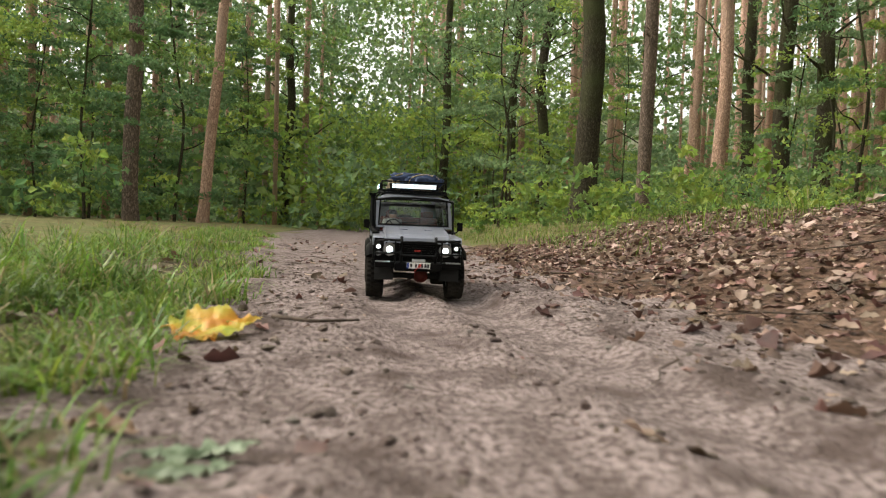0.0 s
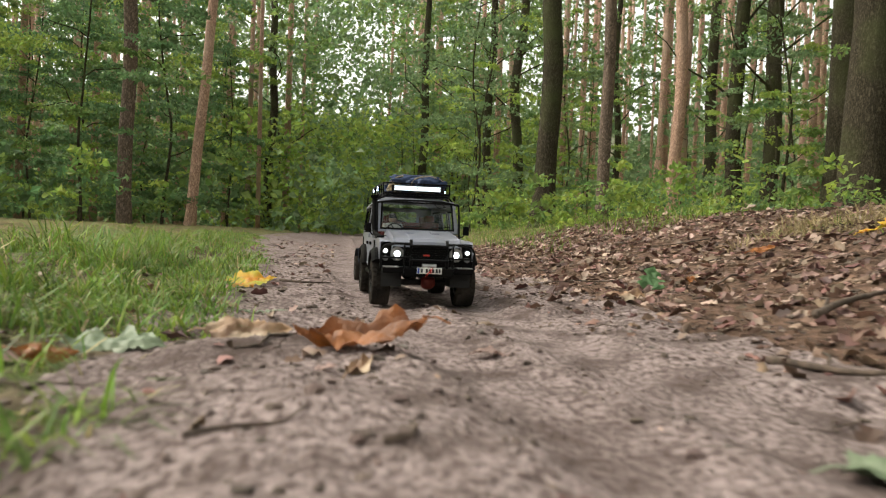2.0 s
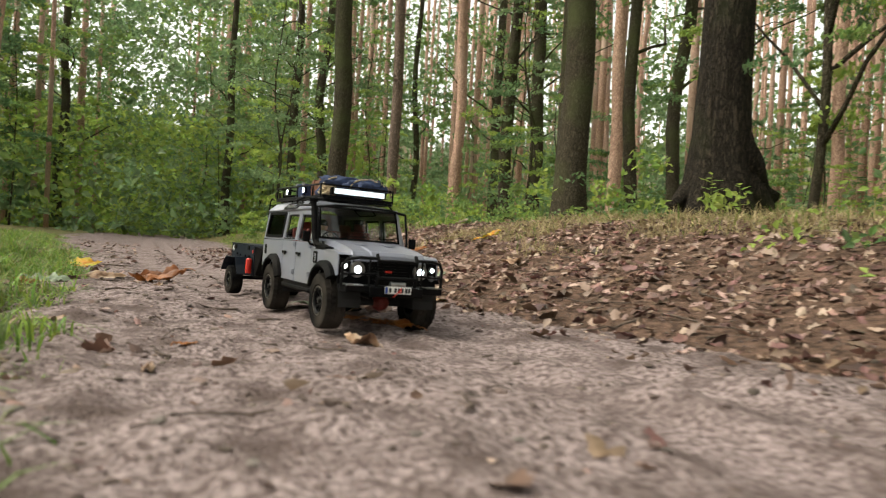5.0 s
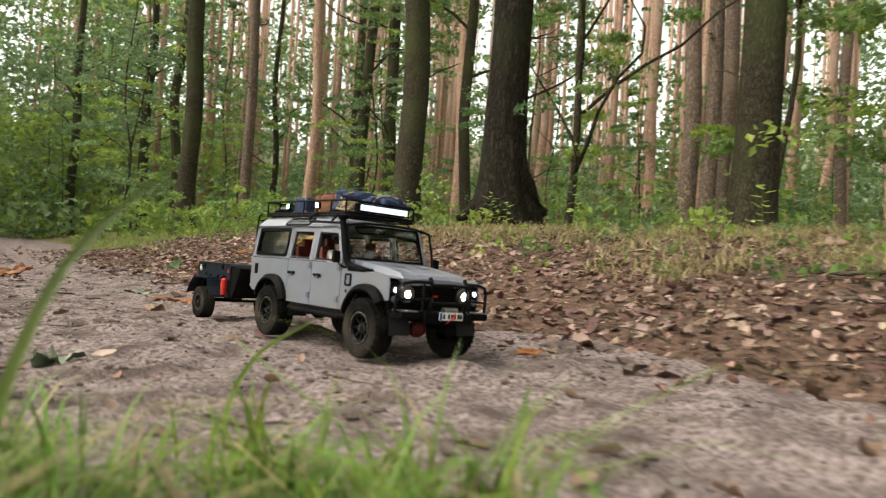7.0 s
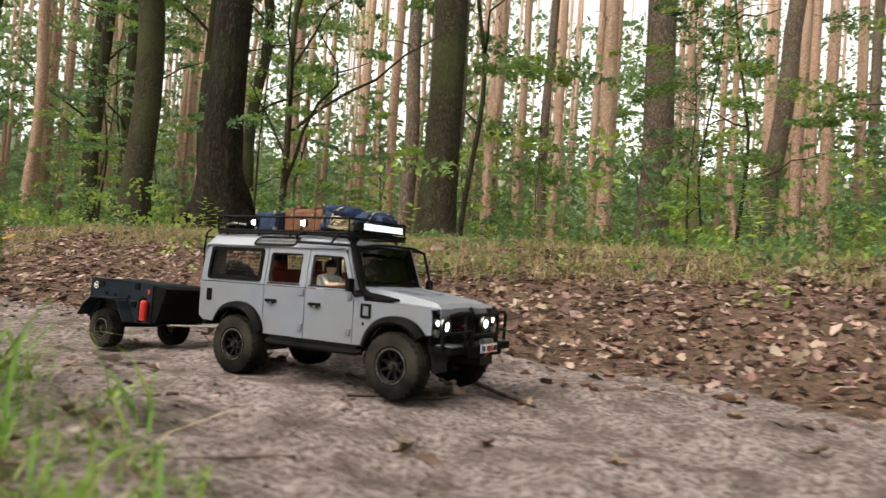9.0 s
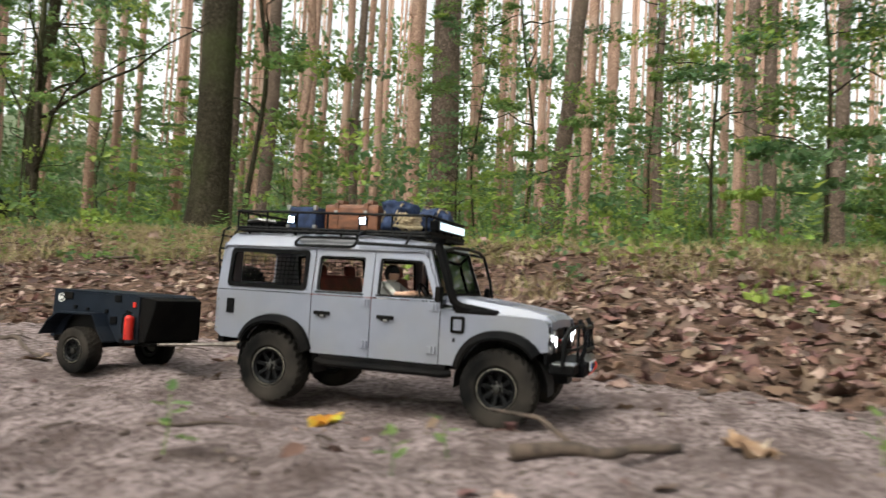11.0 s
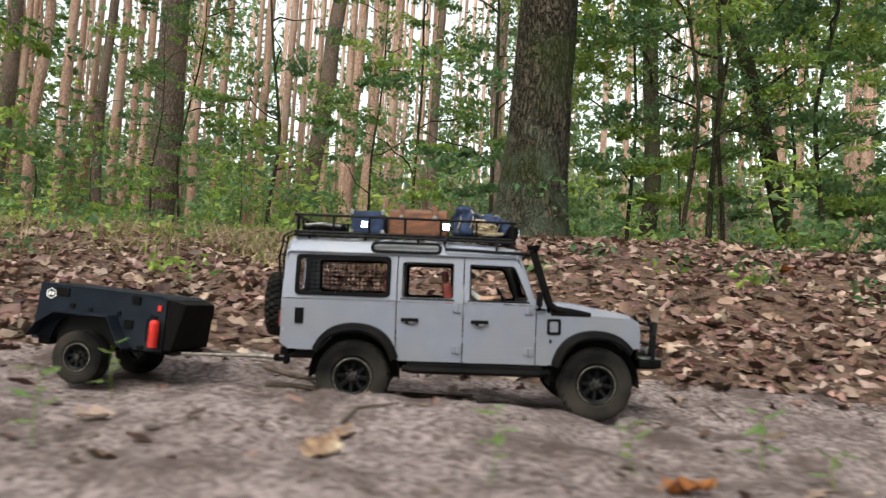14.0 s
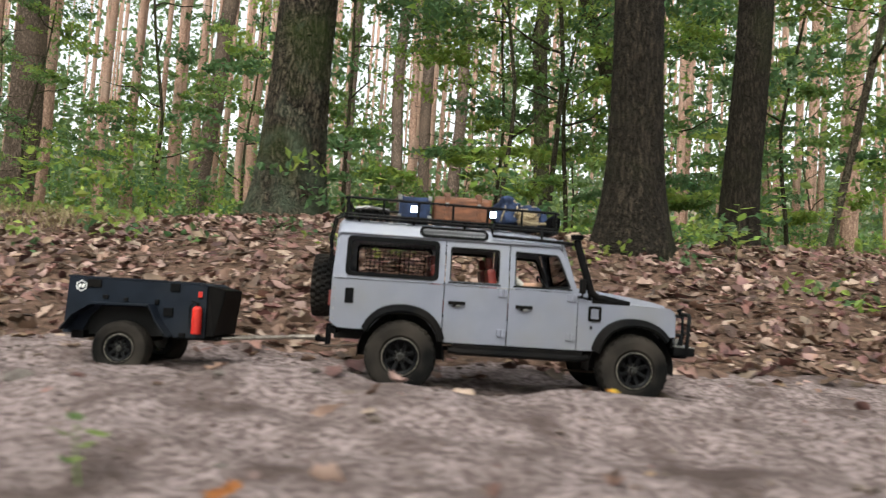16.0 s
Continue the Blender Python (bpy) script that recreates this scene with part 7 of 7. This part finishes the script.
def bare(x, y):
    """How bare the verge is: open soil round the fallen leaves, thin grass towards the track's bend."""
    a = ((x + 0.55) / 0.3) ** 2 + ((y + 0.9) / 0.2) ** 2
    b = ((x + 0.52) / 0.3) ** 2 + ((y + 1.62) / 0.13) ** 2
    if min(a, b) < 1:
        return 0.95
    if -2.4 < y < -1.55 and x > -0.8:
        return 0.75
    if -1.55 <= y < -1.1:
        return 0.6 if x > -0.55 else 0.1
    return 0.25 if -1.1 <= y < 0.3 else 0.0


tufts = []
while len(tufts) < 2700:
    y = LIT_R.uniform(-4.8, 8) if LIT_R.random() < 0.65 else LIT_R.uniform(-4.6, -1.2)
    x = verge(y) + 0.04 + 0.16 * noise.noise(Vector((0, y * 2.3, 5))) - LIT_R.expovariate(2.0)
    if y > 1.4 and LIT_R.random() < 0.45:
        continue
    g = eye_gap(x, y)
    if LIT_R.random() < bare(x, y):
        continue
    if x < -4 or g < 0.12 or noise.noise(Vector((x * 1.9, y * 1.9, 3))) + 0.6 * noise.noise(Vector((x * 5, y * 5, 6))) < 0.07 or (x < -1.25 - 0.1 * max(0, y) and LIT_R.random() < 0.7) or (y < -2.6 and LIT_R.random() < 0.35):
        continue
    tufts.append((x, y, LIT_R.randint(12, 20), LIT_R.uniform(0.045, 0.19 if y > -2.6 else 0.11) * (0.6 + 0.4 * rise(verge(y), verge(y) - 0.25, x)) * (0.55 + 0.45 * rise(0.1, 0.45, g)) * (0.8 + 0.7 * noise.noise(Vector((x * 5, y * 5, 12)))) * (1 - 0.35 * rise(1.0, 2.2, y)), 0.024))
while len(tufts) < 3200:
    y = LIT_R.uniform(-2.2, 1.0)
    x = verge(y) + 0.05 - 0.5 * LIT_R.random() ** 1.3
    if LIT_R.random() < bare(x, y):
        continue
    g = eye_gap(x, y)
    if g > 0.14 and noise.noise(Vector((x * 5, y * 5, 21))) > -0.2:
        tufts.append((x, y, LIT_R.randint(10, 16), LIT_R.uniform(0.03, 0.09), 0.022))
tufts += [(-0.28 - 0.25 * LIT_R.random(), LIT_R.uniform(-3.75, -3.2), 15, LIT_R.uniform(0.07, 0.14), 0.022) for i in range(26)]
tufts = [q for q in tufts if eye_gap(q[0], q[1]) > 0.12]
tufts += [(LIT_R.gauss(-0.31, 0.045), LIT_R.gauss(-3.47, 0.07), 16, LIT_R.uniform(0.085, 0.125), 0.02) for i in range(18)]
tufts += [(x, y, 13, h, 0.02) for x, y, h in ((-0.41, -1.83, 0.09), (-0.45, -1.87, 0.075), (-0.38, -1.79, 0.06), (-0.47, -1.21, 0.1), (-0.51, -1.25, 0.085), (-0.44, -1.17, 0.065), (-0.6, -1.42, 0.15), (-0.66, -1.36, 0.17), (-0.56, -1.34, 0.13))]
grass("verge_grass", "green grass on the track's verge", tufts, [GRASS, STRAW])
tufts = []
while len(tufts) < 430:
    a, b = LIT_R.uniform(-0.55, -0.03), LIT_R.uniform(-4.25, -3.36)
    g = eye_gap(a, b)
    if g > 0.06 and noise.noise(Vector((a * 6, b * 6, 8))) > -0.1 and a < -0.03 - 0.3 * max(0, abs(b + 3.72) - 0.28):
        long = LIT_R.random() < 0.2 and g > 0.12
        tufts.append((a, b, LIT_R.randint(3, 5) if long else LIT_R.randint(7, 14), (LIT_R.uniform(0.16, 0.25) if long else LIT_R.uniform(0.08, 0.15)) * (0.42 + 0.58 * rise(-4.0, -3.72, b)), 0.022))
grass("tall_grass", "tall arching grass blades beside the sandy track", tufts, [GRASS, STRAW])
tufts = []
while len(tufts) < 4000:
    y = LIT_R.uniform(-6.6, 1.0)
    x = bank_edge(y) + LIT_R.uniform(0.75, 2.9)
    if noise.noise(Vector((x * 2.2, y * 2.2, 1))) + 0.9 * rise(0.7, 1.9, x - bank_edge(y)) - 0.9 * rise(-5.6, -6.6, y) > 0.3:
        tufts.append((x, y, LIT_R.randint(6, 12), LIT_R.uniform(0.035, 0.12), 0.04))
grass("bank_grass", "sparse dry grass on top of the bank", tufts, [STRAW, GRASS])
tufts = []
while len(tufts) < 430:
    y = LIT_R.uniform(2.0, 13)
    x = LIT_R.uniform(0.6, 2.6) + 0.05 * y
    tufts.append((x, y, LIT_R.randint(6, 12), LIT_R.uniform(0.08, 0.25), 0.05))
grass("wood_edge_grass", "long pale grass at the edge of the wood", tufts, [GRASS, STRAW])
tufts = [(LIT_R.uniform(-0.5, 0.1), LIT_R.uniform(-9, -4.6), LIT_R.randint(3, 6), LIT_R.uniform(0.02, 0.05), 0.012) for i in range(60)]
tufts = [q for q in tufts if eye_gap(q[0], q[1]) > 0.2]
grass("sprigs", "tiny grass sprigs in the sand", tufts, [GRASS, STRAW])




def blade(way, w, label):
    """One long grass blade, folded along its middle, through the points of way."""
    pts = [Vector(p) for p in way]
    fine = []
    for i in range(13):
        u = i / 12 * (len(pts) - 1)
        k = min(int(u), len(pts) - 2)
        a, b, c, d = pts[max(0, k - 1)], pts[k], pts[k + 1], pts[min(len(pts) - 1, k + 2)]
        v = u - k
        fine.append(0.5 * (2 * b + (c - a) * v + (2 * a - 5 * b + 4 * c - d) * v * v + (3 * b - a - 3 * c + d) * v ** 3))
    vs, fs = [], []
    for i, p in enumerate(fine):
        t = (fine[min(12, i + 1)] - fine[max(0, i - 1)]).normalized()
        side = t.cross(Vector((0.6, 0.75, 0.25))).normalized() * w * (1 - (i / 12) ** 3) * (0.7 + 0.3 * min(1, i / 3))
        fold = t.cross(side).normalized() * w * 0.35
        vs += [p - side + fold, p, p + side + fold]
        if i:
            k = 3 * i
            fs += [(k - 3, k - 2, k + 1, k), (k - 2, k - 1, k + 2, k + 1)]
    me = bpy.data.meshes.new("grass_blade")
    me.from_pydata(vs, [], fs)
    me.materials.append(GRASS)
    me.shade_smooth()
    tagged(new("grass_blade", me), label, "grass")


def ground_to(x, y, *rest):
    return [(x, y, height(x, y) - 0.003), *rest]


blade(ground_to(-0.135, -3.29, (-0.13, -3.28, 0.05), (-0.1, -3.273, 0.095), (-0.034, -3.263, 0.128)), 0.0028, "long green grass blade arching over the sand")
blade(ground_to(-0.195, -3.935, (-0.193, -3.932, 0.09), (-0.19, -3.927, 0.17), (-0.188, -3.92, 0.25)), 0.004, "tall upright green grass blade beside the sand")
blade(ground_to(-0.18, -3.95, (-0.178, -3.946, 0.06), (-0.165, -3.935, 0.12), (-0.13, -3.92, 0.16)), 0.0026, "slender green grass blade beside the sand")
blade(ground_to(-0.33, -3.6, (-0.325, -3.6, 0.1), (-0.3, -3.59, 0.18), (-0.25, -3.58, 0.235)), 0.0034, "tall arching green grass blade of the verge")
blade(ground_to(0.01, -5.88, (0.008, -5.875, 0.06), (0.0, -5.86, 0.11), (-0.01, -5.83, 0.145)), 0.0032, "green grass blade standing in the sand")
blade(ground_to(0.065, -6.36, (0.064, -6.362, 0.06), (0.062, -6.366, 0.11), (0.06, -6.372, 0.165)), 0.0034, "upright green grass blade standing in the sand")
tufts = [(x, y, n, h, 0.016) for x, y, n, h in ((0.05, -6.0, 9, 0.085), (0.09, -6.05, 6, 0.07), (-0.02, -6.27, 6, 0.06), (0.1, -6.9, 7, 0.06), (0.1, -7.25, 8, 0.07), (0.02, -5.84, 6, 0.08), (0.07, -6.35, 5, 0.09), (0.06, -7.5, 5, 0.06))]
grass("track_tufts", "small green grass tufts in the near sand", tufts, [GRASS, STRAW])

# ---- motion ----
def between(t):
    """The truck's place and turn at t, gliding through the rows of DRIVE."""
    for i in range(len(DRIVE) - 1):
        if t <= DRIVE[i + 1][0]:
            break
    a, b = DRIVE[i], DRIVE[i + 1]
    p, q = DRIVE[max(0, i - 1)], DRIVE[min(len(DRIVE) - 1, i + 2)]
    h = b[0] - a[0]
    u = (t - a[0]) / h
    out = []
    for k in range(1, 7):
        m0 = (b[k] - p[k]) / (b[0] - p[0]) * h
        m1 = (q[k] - a[k]) / (q[0] - a[0]) * h
        out.append((2 * u ** 3 - 3 * u ** 2 + 1) * a[k] + (u ** 3 - 2 * u ** 2 + u) * m0 + (3 * u ** 2 - 2 * u ** 3) * b[k] + (u ** 3 - u ** 2) * m1)
    return out


def motions():
    STEP = 0.1
    times = [round(i * STEP, 3) for i in range(161)]
    poses = [carpose(*between(t)) for t in times]
    coarse = list(range(0, 161, 2))
    for thing in [truck, *CARGO]:
        walk(thing, [(times[i], poses[i]) for i in coarse])
    # the trailer follows its hitch
    ax, ay = (poses[0] @ Vector((-0.576, 0, 0))).to_2d()
    rows, run, rolled, spun, last = [], 0.0, [], [], None
    for i, m in enumerate(poses):
        hx, hy, hz = m @ Vector((-0.312, 0, 0.065))
        d = Vector((hx - ax, hy - ay))
        d.normalize()
        ax2, ay2 = hx - 0.264 * d.x, hy - 0.264 * d.y
        spun.append((spun[-1] if spun else 0.0) + (math.hypot(ax2 - ax, ay2 - ay) if i else 0.0))
        ax, ay = ax2, ay2
        z = lane_z(ay)
        sway = -4.0 * rise(8.6, 11.0, times[i]) * rise(16.5, 14.0, times[i])
        out = Matrix.Rotation(radians(sway), 2) @ d
        rows.append((times[i], carpose(hx - 0.279 * out.x, hy - 0.279 * out.y, z, sway + math.degrees(math.atan2(d.y, d.x)), math.degrees(math.atan2(hz - 0.061 - z, 0.264)), TRAILER_LEAN)))
        if last is not None:
            run += (m.translation - last).length
        last = m.translation.copy()
        rolled.append(run)
    walk(trailer, [rows[i] for i in coarse])
    for ws_, way, r in ((wheels, rolled, 0.054), (trailer_wheels, spun, 0.041)):
        for w in ws_:
            at, s = w.matrix_basis.translation.copy(), 1 if w.matrix_basis.translation.y < 0 else -1
            turn = pose(0, 0, 0, 0, 0, 0 if s > 0 else 180)
            walk(w, [(t, Matrix.Translation(at) @ turn @ Matrix.Rotation(s * d / r, 4, "Y")) for t, d in zip(times, way)])


motions()
